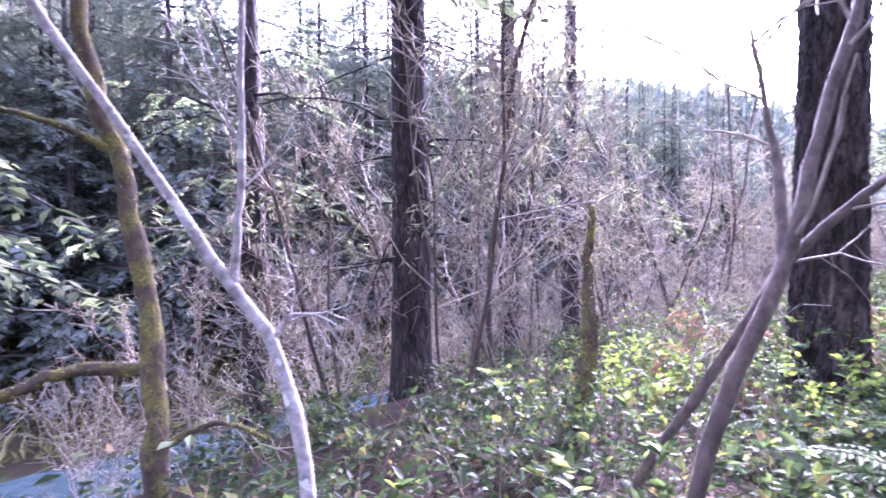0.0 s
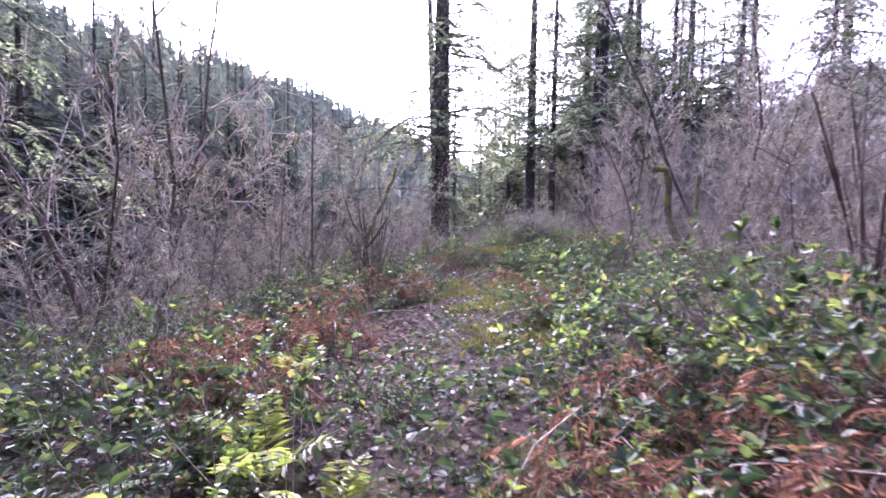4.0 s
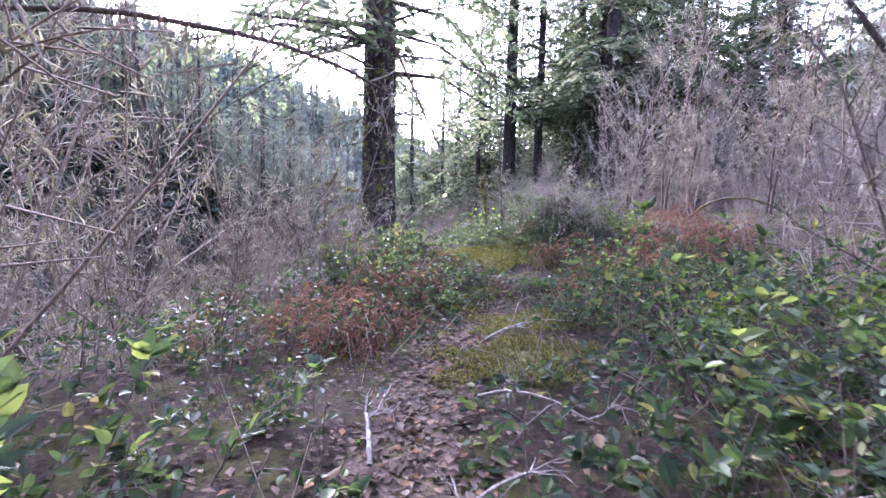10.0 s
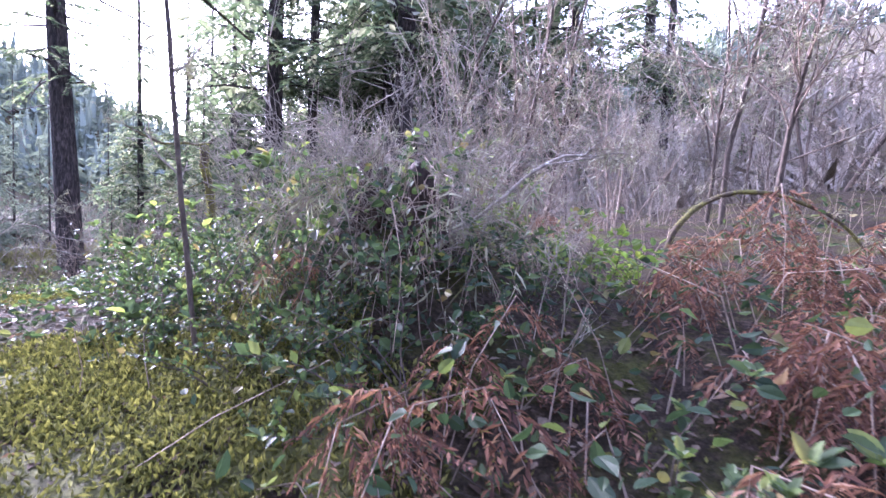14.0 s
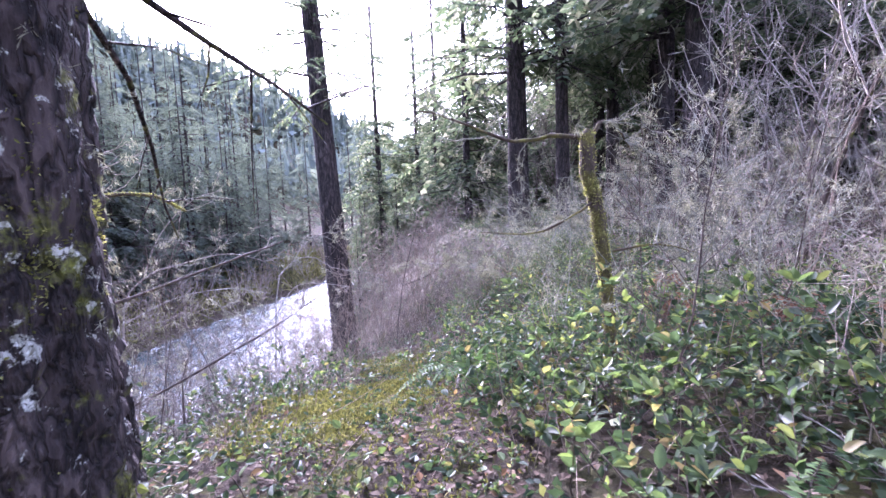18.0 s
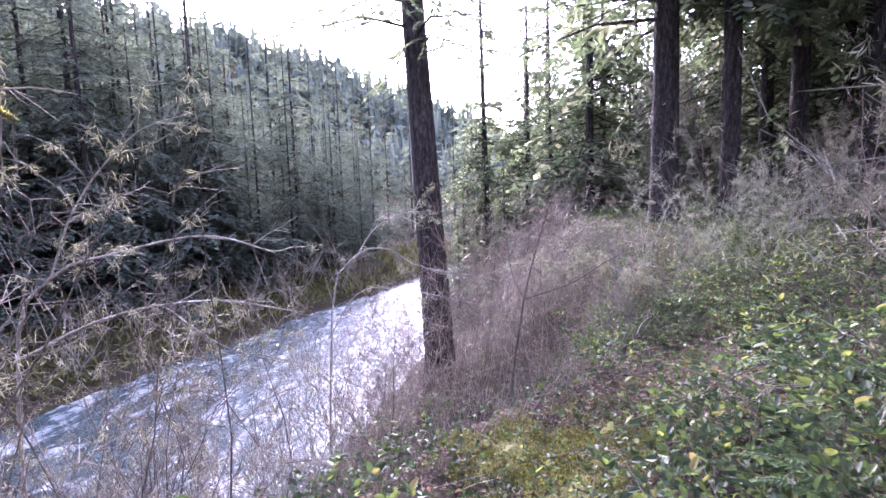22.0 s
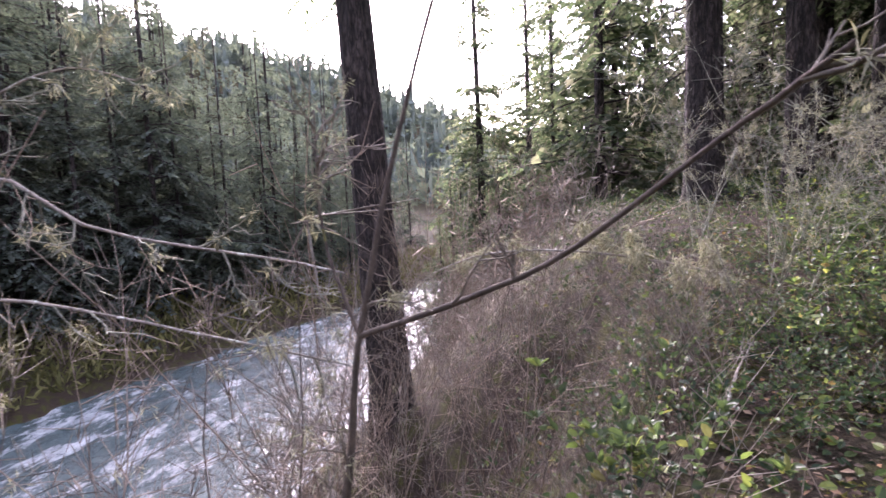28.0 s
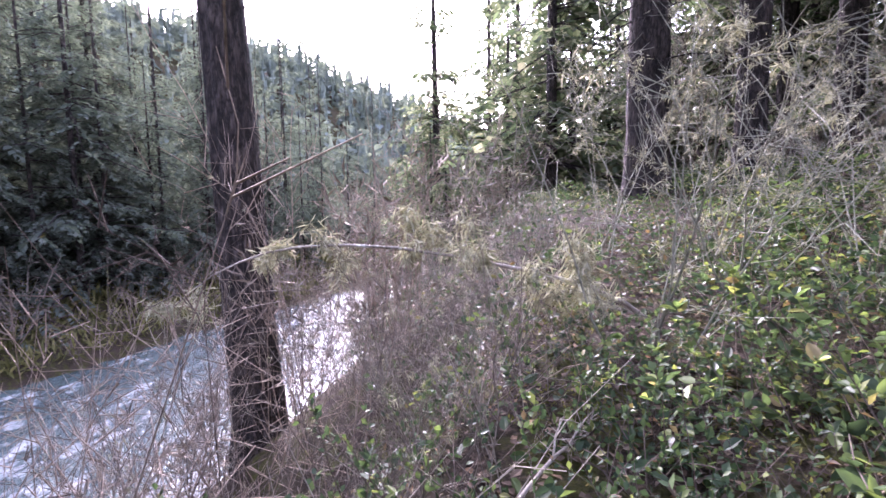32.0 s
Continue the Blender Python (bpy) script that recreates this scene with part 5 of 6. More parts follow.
for k in range(2):
    ob = thing("leafy_shoot", "upright yellow-green leafy shoots in the sun", "bush", (0, 0, 0), "leafy shoots")
    a0, b0 = salal_meshes(280 + k, (7, 9)[k], (0.85, 0.65)[k], 0.22, 22, (0.055, 0.06)[k], M_SHOOT, "hex")
    part("stalk", a0, ob, kind="stuff")
    part("foliage", b0, ob, kind="stuff")
    shoots.append(ob)
spread_copies(shoots, [(0.3, 4.7), (0.2, 5.4), (1.5, 5.8), (1.3, 8.8), (-0.6, 4.3), (-0.4, 5.2), (2.3, 8.9), (2.9, 9.4), (-1.9, 4.9), (2.4, 18.8), (2.8, 19.6), (3.4, 19.0), (3.9, 25.6), (4.4, 25.0), (4.0, 25.1), (3.6, 17.6), (0.2, 25.4), (-0.1, 26.2), (3.0, 21.9), (0.15, 6.4), (0.3, 7.0), (0.05, 5.9), (-0.1, 6.9), (1.1, 6.9), (-1.6, 5.2), (-2.2, 6.6), (-2.6, 5.5), (-1.8, 7.4), (-3.0, 7.0), (-2.4, 4.4), (-1.9, 3.8), (1.4, 7.6), (1.9, 5.9)], rr, 0.7, 1.15)
hucks = []
for k in range(3):
    ob = thing("huckleberry_bush", "evergreen huckleberry bush with small shiny leaves", "bush", (0, 0, 0), "huckleberry bushes")
    a0, b0 = salal_meshes(260 + k, (16, 14, 18)[k], (0.7, 0.55, 0.6)[k], (0.7, 1.0, 0.8)[k], 18, (0.042, 0.05, 0.045)[k], M_SALAL_DARK, False)
    part("stalk", a0, ob, kind="stuff")
    part("foliage", b0, ob, kind="stuff")
    hucks.append(ob)
spread_copies(hucks, scatter(rr, 46, -6.5, -2.2, 1.0, 13, 0.5) + scatter(rr, 40, -2.8, -0.5, -0.5, 20, 0.5, 0.6) + scatter(rr, 40, -2.2, -0.5, 20, 36, 0.45, 0.6) + scatter(rr, 34, 0.6, 3.5, 8, 37, 0.6, 0.65) + scatter(rr, 18, -0.4, 1.6, 38.4, 43, 0.4, 0.0), rr, 0.8, 1.3)
spread_copies_more(hucks, [(1.7, 38.6), (2.0, 39.0), (2.4, 38.8), (1.6, 39.3), (2.1, 39.6), (2.7, 39.4), (1.9, 38.25), (2.5, 38.3), (2.9, 38.8), (1.5, 39.9), (2.4, 40.1), (3.0, 40.0), (1.85, 25.4), (1.9, 26.0), (1.75, 25.9), (2.2, 25.6), (1.6, 26.3), (2.3, 26.2), (-0.05, 24.9), (0.1, 25.6), (2.3, 24.85), (2.6, 24.5), (2.8, 24.9), (2.5, 25.2), (3.1, 24.5), (3.5, 24.8), (2.1, 24.9)], rr, 0.85, 1.2)
spread_copies_more(hucks, scatter(rr, 34, -0.9, 1.1, 1.5, 9.4, 0.36, 0.0), rr, 0.45, 0.75)
spread_copies_more(hucks, [(1.3, 12.6), (1.9, 13.2), (1.5, 14.0), (2.2, 14.4), (1.6, 15.3), (2.5, 13.4), (1.9, 12.1), (2.7, 14.9), (2.3, 24.3), (2.6, 24.9), (2.2, 25.0), (2.5, 12.6), (1.2, 11.6), (2.0, 11.4)], rr, 0.45, 0.7)
ferns = [fern_kind("sword_fern", "green sword fern with arching fronds", "sword ferns", 230 + k, M_FERN, fronds=12, length=0.85, pairs=30, width=0.12, leaflet=0.95, arch=-0.7, rise=1.3) for k in range(2)]
spread_copies(ferns, [(1.75, 4.7), (1.7, 5.4), (1.95, 4.1), (2.3, 3.7), (2.7, 3.4), (1.65, 6.2), (2.1, 5.1), (2.4, 3.6), (3.4, 4.4), (3.5, 5.6), (2.15, 4.5), (2.7, 4.0), (3.1, 5.1), (2.6, 5.7), (1.9, 5.4), (2.9, 4.6), (2.1, 22.9)] + [(1.35, 3.0), (1.45, 3.8), (1.5, 4.5), (0.1, 3.2), (0.0, 4.3), (1.3, 2.4), (-0.1, 2.6), (1.8, 2.9), (1.7, 2.3)] + scatter(rr, 26, 0.7, 4.5, 1, 44, 0.9, 0.7) + scatter(rr, 8, -3, -0.7, 1, 26, 0.9, 0.7), rr, 0.7, 1.25)
brackens = [bracken_kind("withered orange-brown bracken with drooping fronds", 240 + k, fronds=(8, 7, 9)[k], length=(1.2, 1.05, 1.15)[k], pairs=9) for k in range(3)]
bp = [(1.65, 6.5), (1.6, 7.2), (1.7, 5.9), (1.75, 5.3), (1.95, 6.9), (1.45, 7.9), (0.0, 21.2), (0.1, 21.9), (-0.35, 21.5), (-0.6, 20.9), (0.3, 22.3), (-0.5, 10.4), (-1.0, 10.0), (-1.3, 9.4), (2.6, 7.6), (2.2, 8.1), (2.9, 7.0), (3.2, 7.9),
      (3.4, 23.2), (3.0, 23.9), (3.9, 23.9), (3.3, 22.4), (2.6, 22.1), (4.3, 23.0), (0.35, 20.4 + 2.6), (4.0, 30.5), (3.4, 31.0), (0.0, 24.0), (-0.3, 24.8), (-0.9, 9.3), (1.7, 11.8), (-0.1, 20.7), (-0.4, 20.3), (-0.15, 22.6), (-0.7, 21.8), (-0.75, 10.9), (-1.5, 10.5), (-1.2, 11.5), (-1.7, 9.9), (-0.2, 9.9), (3.0, 5.9), (2.2, 6.2), (2.6, 6.5), (3.4, 6.6), (-2.3, 7.6), (-1.9, 5.3), (-0.55, 13.3), (-0.35, 13.6), (-0.75, 13.7), (-0.95, 13.2), (-1.3, 13.4), (4.7, 24.3), (5.2, 24.7), (5.0, 23.7), (5.6, 24.2), (4.2, 23.6)]
spread_copies(brackens, [p for p in bp if off_walk(*p) > 0.62], rr, 1.1, 1.45)
spread_copies_more(brackens, scatter(rr, 16, 0.9, 6, 4, 32, 0.6, 0.8, wide=1.0) + scatter(rr, 8, -3.5, -0.9, 4, 24, 0.6, 0.8, wide=1.0), rr, 0.8, 1.25)
yellow = fern_kind("yellow_fern", "small upright yellow-green fern fronds", "yellow ferns", 250, M_FERN_YELLOW, fronds=5, length=0.5, pairs=14, width=0.3, rise=1.8, arch=-0.5)
spread_copies([yellow], [(-0.45, 8.4), (-0.2, 8.0), (0.25, 7.6), (1.55, 5.9), (-0.6, 9.6)], rr, 0.8, 1.1)

# far carpet of leaves, litter and moss
MOSS_SPOTS = [(1.3, 14.9, 1.1), (-0.15, 13.9, 0.55), (2.4, 15.6, 0.8), (0.3, 16.6, 0.45), (1.2, 19.6, 0.6), (1.6, 21.0, 0.6), (0.6, 22.6, 0.8), (2.3, 24.4, 0.5), (-0.25, 30.6, 0.6), (-0.4, 31.8, 0.55), (0.5, 32.4, 0.5), (0.3, 34.9, 0.6), (1.4, 10.6, 0.7), (0.9, 12.3, 0.5), (1.8, 13.7, 0.9), (-0.55, 32.6, 0.5), (0.35, 31.3, 0.5), (0.1, 33.4, 0.6), (0.9, 28.4, 0.5), (1.1, 25.6, 0.5), (1.5, 24.6, 0.7), (1.7, 25.6, 0.7), (2.0, 24.9, 0.5), (0.75, 34.3, 0.5), (0.45, 33.3, 0.4), (1.2, 35.0, 0.45)]


def mossy(x, y):
    near = np.zeros(np.shape(x), bool)
    for mx, my, mr in MOSS_SPOTS:
        near |= (x - mx) ** 2 + (y - my) ** 2 < (mr * (1 + 0.35 * np.sin(5 * np.arctan2(y - my, x - mx) + mx))) ** 2
    return near


rr = rng_of(301)
n = 62000
cy = rr.uniform(-2, 56, n)
cx = line(PX, cy) + np.where(rr.random(n) < 0.6, 5.5 * rr.random(n) ** 1.2, np.where(cy < 12, -6.5, -4.8) * rr.random(n) ** 1.2)
bare = (np.abs(cx - line(PX, cy) + 0.1) < 0.24) & (cy > 10.5) & (cy < 22) & (rr.random(n) < 0.93)
clump = (wave_noise(cx * 0.9 + 3, cy * 0.9) > -0.35 + 0.12 * np.clip(np.abs(cx - line(PX, cy)) - 2.5, 0, 4)) | ((cy > 34) & (cx > 0.9 + 0.12 * (cy - 34)))
clump |= (cy < 9) & (np.abs(cx - line(PX, cy)) < 1.0) & (wave_noise(cx * 2.3, cy * 2.3) > -0.6)
clump &= ~((cy > 3.6) & (cy < 9.4) & (cx > 1.25) & (cx < 2.3) & (rr.random(n) < 0.4))
clump &= ~((cy < 10) & (cx > line(PX, cy) + 1.0) & (wave_noise(cx * 2.6 + 1, cy * 2.6) < 0.05))
clump &= ~bare & ~(mossy(cx, cy) & (rr.random(n) < 0.85)) & ~((np.abs(cx - line(PX, cy)) < 1.0) & (rr.random(n) < 0.25))
for a0, b0 in MOUNDS + MOUNDS_END:
    clump &= (cx - a0) ** 2 + (cy - b0) ** 2 > 0.4**2
cx, cy = cx[clump], cy[clump]
mound = 0.22 + 0.5 * np.clip(wave_noise(cx * 1.3, cy * 1.3 + 2) + 0.2, 0, 1)
cz = land(cx, cy) + rr.uniform(0.03, 1.0, len(cx)) ** 0.6 * mound * (0.22 + 0.78 * np.maximum(soft(0.2, 1.1, np.abs(cx - line(PX, cy))), 0.7 * (cy < 9)))
cs = Soup()
ln = rr.uniform(0.04, 0.09, len(cx))
ways, faces = rr.normal(0, 1, (len(cx), 3)) * np.array([1, 1, 0.45]), unit(rr.normal(0, 0.8, (len(cx), 3)) + np.array([0, 0, 1.0]))
close = np.abs(cx - line(PX, cy)) < 2.2
for pick, kind in ((close, "hex"), (~close, False)):
    leaves(cs, np.stack([cx, cy, cz], -1)[pick], ways[pick], faces[pick], ln[pick] * (1.0 if kind else 1.35), ln[pick] * 0.62, fine=kind)
tagged(new("undergrowth_leaves", cs.mesh("undergrowth_leaves", M_SALAL_DARK, False)), "low carpet of small green undergrowth leaves", "undergrowth", kind="stuff")

n = 46000
cy = rr.uniform(-2, 45, n)
cx = line(PX, cy) + np.where((rr.random(n) < 0.5) & (cy > 9) & (cy < 23.5), rr.normal(-0.1, 0.2, n), rr.normal(0.2, 1.7, n))
ls = Soup()
ln = rr.uniform(0.03, 0.075, n)
leaves(ls, np.stack([cx, cy, land(cx, cy) + rr.uniform(0.012, 0.035, n)], -1), rr.normal(0, 1, (n, 3)) * np.array([1, 1, 0.18]), unit(rr.normal(0, 0.25, (n, 3)) + np.array([0, 0, 1.0])), ln, ln * 0.65, fine=False)
tagged(new("fallen_leaves", ls.mesh("fallen_leaves", M_LITTER, False)), "dry brown fallen leaves strewn over the ground", "leaf litter", kind="stuff")

n = 80000
cy = rr.uniform(-2, 42, n)
cx = line(PX, cy) + rr.normal(0.1, 1.1, n)
keep = (mossy(cx, cy) | (wave_noise(cx * 0.8 + 1.5, cy * 0.8 + 0.7) > 0.25)) & ((np.abs(cx - line(PX, cy) + 0.1) > 0.17) | (cy > 23))
cx, cy = cx[keep], cy[keep]
for mx, my, mr in MOSS_SPOTS:
    m = int(13000 * mr * mr)
    ra, aa = mr * 1.2 * np.sqrt(rr.random(m)), rr.uniform(0, 2 * np.pi, m)
    tuft_x, tuft_y = mx + ra * np.cos(aa), my + ra * np.sin(aa)
    ok = mossy(tuft_x, tuft_y)
    cx, cy = np.concatenate([cx, tuft_x[ok]]), np.concatenate([cy, tuft_y[ok]])
bed = Soup()
for mx, my, mr in MOSS_SPOTS:
    rs, an = np.linspace(0, 1, 7), np.arange(20) * np.pi / 10
    edge = mr * (0.85 + 0.3 * np.sin(5 * an + mx) + 0.12 * rr.normal(0, 1, 20))
    BX, BY = mx + rs[:, None] * edge * np.cos(an), my + rs[:, None] * edge * np.sin(an)
    BZ = land(BX, BY) + 0.05 * (1 - rs[:, None] ** 2) + 0.04 * wave_noise(BX * 6, BY * 6) * (1 - rs[:, None]) - 0.012
    ii = np.arange(140).reshape(7, 20)
    bed.add(np.stack([BX, BY, BZ], -1), np.stack([ii[:-1], ii[1:], np.roll(ii[1:], -1, 1), np.roll(ii[:-1], -1, 1)], -1).reshape(-1, 4))
tagged(new("moss_bed", bed.mesh("moss_bed", M_MOSS_BED)), "soft uneven beds of yellow-green moss on soil", "moss", kind="stuff")
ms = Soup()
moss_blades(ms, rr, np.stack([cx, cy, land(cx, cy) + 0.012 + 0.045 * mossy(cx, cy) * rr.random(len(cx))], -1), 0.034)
tagged(new("ground_moss", ms.mesh("ground_moss", M_MOSS_DIM, False)), "yellow-green moss cushions on the forest floor", "moss", kind="stuff")

# salal that closes over the slope beyond the end of the walk
n = 16000
cy = rr.uniform(33, 52, n)
cx = line(PX, cy) + 0.7 + 8.5 * rr.random(n)
cz = land(cx, cy) + rr.uniform(0.1, 1.0, n) ** 0.5 * (0.45 + 0.3 * wave_noise(cx * 1.1, cy * 1.2))
cs = Soup()
ln = rr.uniform(0.05, 0.095, n)
leaves(cs, np.stack([cx, cy, cz], -1), rr.normal(0, 1, (n, 3)) * np.array([1, 1, 0.4]), unit(rr.normal(0, 0.7, (n, 3)) + np.array([0, 0, 1.0])), ln, ln * 0.6, fine="hex")
tagged(new("salal_carpet", cs.mesh("salal_carpet", M_SALAL, False)), "dense carpet of salal leaves on the slope", "undergrowth", kind="stuff")

# coarse grass and moss along the far bank, and ferns under the firs there
n = 26000
cy = rr.uniform(-8, 96, n)
cx = line(SHORE_L, cy) - np.where(rr.random(n) < 0.8, rr.uniform(-0.1, 7, n), rr.uniform(4, 30, n))
gs = Soup()
ln = rr.uniform(0.2, 0.85, n)
leaves(gs, np.stack([cx, cy, land(cx, cy) - 0.03], -1), rr.normal(0, 0.7, (n, 3)) + np.array([0, 0, 0.7]), rr.normal(0, 1, (n, 3)), ln, ln * 0.22, fine=False)
m = 9000
fy = rr.uniform(5, 85, m)
fx = line(SHORE_L, fy) - rr.uniform(3.5, 26, m)
fl = rr.uniform(0.4, 1.3, m)
leaves(gs, np.stack([fx, fy, land(fx, fy) - 0.03], -1), rr.normal(0, 0.8, (m, 3)) + np.array([0, 0, 0.6]), rr.normal(0, 1, (m, 3)), fl, fl * 0.3, fine=False)
tagged(new("far_bank_grass", gs.mesh("far_bank_grass", M_BANK, False)), "olive-green grass and moss along the far bank", "grass", kind="stuff")

n = 6000
cy = rr.uniform(-2, 50, n)
cx = line(PX, cy) + np.where(rr.random(n) < 0.7, rr.uniform(0.35, 9, n), rr.uniform(-4.2, -0.35, n))
st = np.stack([cx, cy, land(cx, cy) - 0.02], -1)
P = grow(rr, st, rr.normal(0, 0.5, (n, 3)) + np.array([0, 0, 1.0]), rr.uniform(0.2, 0.85, n), 3, 0.25, -0.2)
tagged(new("undergrowth_stalks", Soup().add(*tubes(P, np.array([[0.0035, 0.0028, 0.0014]]).repeat(n, 0), 3)).mesh("undergrowth_stalks", M_TWIG_RED)), "thin brown dead stalks among the undergrowth", "undergrowth", kind="stuff")

n = 1500
cy = rr.uniform(35.5, 46, n)
cx = line(BANK_TOP, cy) + rr.uniform(-2.4, 0.4, n)
st = np.stack([cx, cy, land(cx, cy) - 0.02], -1)
P = grow(rr, st, rr.normal(0, 0.5, (n, 3)) + np.array([0, 0, 1.0]), rr.uniform(0.25, 0.9, n), 3, 0.25, -0.2)
tagged(new("bank_stalks", Soup().add(*tubes(P, np.array([[0.0035, 0.0028, 0.0014]]).repeat(n, 0), 3)).mesh("bank_stalks", M_TWIG)), "dry pale brown stalks along the top of the bank", "undergrowth", kind="stuff")

# ---- single stems and boughs along the walk ----
def bough(name, label, category, stems, bark, twigs=0, twig_len=0.5, tufts=0, moss=0, seed=1, sides=8, twig_mat=None, tuft=0.085):
    """A crooked stem or bough out of one or more bent limbs: [(points, thick, thin), ...]."""
    rng = rng_of(seed)
    first = np.array(stems[0][0][0], float)
    ob = thing(name, label, category, tuple(first))
    paths = []
    for k, (pts, r0, r1) in enumerate(stems):
        P = bend(np.array(pts, float) - first, 18)
        P[1:] += rng.normal(0, r0 * 0.14, P[1:].shape)
        rad = np.linspace(r0, r1, 18) * (1 + rng.normal(0, 0.06, 18))
        P = np.concatenate([P, P[-1:] + unit(P[-1:] - P[-2:-1]) * r1 * 0.8])
        rad = np.append(rad, r1 * 0.15)
        part("stem" if k == 0 else "limb", Soup().add(*tubes(P[None], rad[None], sides)).mesh("stem", bark), ob)
        paths.append(P[:18])
    A = np.array(paths)
    if twigs:
        st, wy_, s = side_shoots(rng, A, twigs, 0.25, 1.0, 0.8)
        P1 = grow(rng, st, wy_, twig_len * rng.uniform(0.4, 1.3, twigs), 6, 0.2, 0.15)
        tw = Soup().add(*tubes(P1, np.linspace(1, 0.35, 6)[None] * np.full((twigs, 1), 0.006), 4))
        st, wy_, s = side_shoots(rng, P1, twigs * 5, 0.2, 1.0, 0.8)
        tw.add(*tubes(grow(rng, st, wy_, twig_len * 0.35 * rng.uniform(0.4, 1.3, twigs * 5), 3, 0.2, 0.1), np.array([[0.003, 0.0025, 0.0015]]).repeat(twigs * 5, 0), 3))
        part("twig_spray", tw.mesh("twigs", twig_mat or bark), ob, kind="stuff")
        A1 = P1
    if tufts:
        so = Soup()
        src = P1 if twigs else A
        lp, _, _ = side_shoots(rng, src, tufts, 0.1, 1.0, 0.8)
        lichen_tufts(so, rng, lp, tuft, 24)
        part("lichen", so.mesh("lichen", M_LICHEN, False), ob, "pale grey-green hanging beard lichen", "stuff")
    if moss:
        so = Soup()
        sleeves = 1 if twigs and tufts else len(stems)
        for k in range(sleeves):
            r0, r1 = stems[k][1], stems[k][2]
            lp, wy_, s = side_shoots(rng, A[k : k + 1], moss // sleeves, 0.0, 1.0, 1.5)
            moss_blades(so, rng, lp + wy_ * (0.9 * (r0 + (r1 - r0) * s))[:, None], min(0.034, 0.012 + 0.3 * r0))
        part("moss", so.mesh("moss", M_MOSS_TUFT, False), ob, "thick cushion of yellow-green moss", "stuff")
    return ob


def g(x, y, dz=-0.1):
    return on_land(x, y, dz)


bough("forked_alder_sapling", "smooth pale forked alder sapling beside the path", "sapling",
      [([g(-1.62, 0.88), (-1.75, 0.87, -0.95), (-1.98, 0.85, -0.45), (-2.15, 0.72, -0.2), (-2.32, 0.45, 0.35), (-2.5, 0.18, 0.85), (-2.75, -0.1, 1.5)], 0.034, 0.018),
       ([(-2.13, 0.75, -0.24), (-2.12, 0.79, 0.2), (-2.1, 0.8, 0.9), (-2.05, 0.85, 1.9)], 0.02, 0.011), ([(-1.98, 0.85, -0.45), (-1.93, 0.9, -0.36), (-1.85, 0.9, -0.33)], 0.014, 0.005)], M_ALDER, 10, 0.6, seed=401)
bough("mossy_maple", "slim moss-covered tree with crooked mossy boughs", "tree",
      [([g(-3.8, 0.8), (-3.85, 0.82, -1.2), (-4.05, 0.8, -0.4), (-4.2, 0.72, 0.4), (-4.35, 0.55, 1.3), (-4.4, 0.5, 2.6)], 0.085, 0.05), ([(-3.95, 0.8, -0.98), (-4.1, 0.4, -0.92), (-4.2, 0.0, -1.05), (-4.2, -0.4, -1.2)], 0.05, 0.03),
       ([(-4.25, 0.65, 0.6), (-4.25, 0.3, 0.75), (-4.2, -0.2, 0.8)], 0.03, 0.012), ([(-3.82, 0.82, -1.5), (-3.5, 1.1, -1.3), (-3.3, 1.4, -1.45)], 0.03, 0.012)], M_MOSSY, 14, 0.7, 0, 900, 402, 10, M_TWIG)
bough("leaning_pole", "leaning bare grey-brown stem", "sapling", [([g(-1.12, 2.07), (-1.0, 2.07, -1.1), (-0.7, 2.05, -0.55), (-0.43, 2.04, -0.07), (-0.15, 2.2, 0.22), (0.15, 2.36, 0.45), (0.55, 2.6, 0.75)], 0.026, 0.009)], M_STEM, 6, 0.7, seed=403, twig_mat=M_TWIG)
bough("leaning_pole", "leaning bare grey-brown stem", "sapling", [([g(-0.53, 1.20), (-0.48, 1.27, -0.67), (-0.34, 1.47, -0.09), (-0.32, 1.62, 0.18), (-0.29, 1.76, 0.44), (-0.25, 1.99, 0.86)], 0.023, 0.014), ([(-0.34, 1.47, -0.09), (-0.42, 1.67, 0.23), (-0.54, 1.86, 0.64)], 0.016, 0.008)], M_STEM, 9, 0.6, seed=404, twig_mat=M_TWIG)
bough("mossy_post", "short dead trunk wrapped in green moss", "stump", [([g(-2.52, 4.1), (-2.5, 4.1, -1.0), (-2.5, 4.12, -0.45), (-2.48, 4.15, 0.2)], 0.1, 0.03)], M_MOSSY, 5, 0.7, 0, 500, 405, 10, M_TWIG)
stems = []
rv = rng_of(410)
for k in range(9):
    bx, by = 3.75 + rv.normal(0, 0.3), 6.45 + rv.normal(0, 0.25)
    lx, ly = rv.normal(0.05, 0.3), rv.normal(0.1, 0.3)
    z0 = float(land(bx, by))
    stems.append(([(bx, by, z0 - 0.1), (bx + lx * 0.2, by + ly * 0.2, z0 + 0.9), (bx + lx * 0.6, by + ly * 0.6, z0 + 2.2), (bx + lx, by + ly, z0 + 3.8)], rv.uniform(0.014, 0.026), 0.006))
bough("vine_maple", "clump of slim upright maple stems, mossy at the foot", "tree", stems, M_STEM, 40, 0.6, 0, 500, 411, 6, M_TWIG)
z0 = float(land(5.6, 10.4))
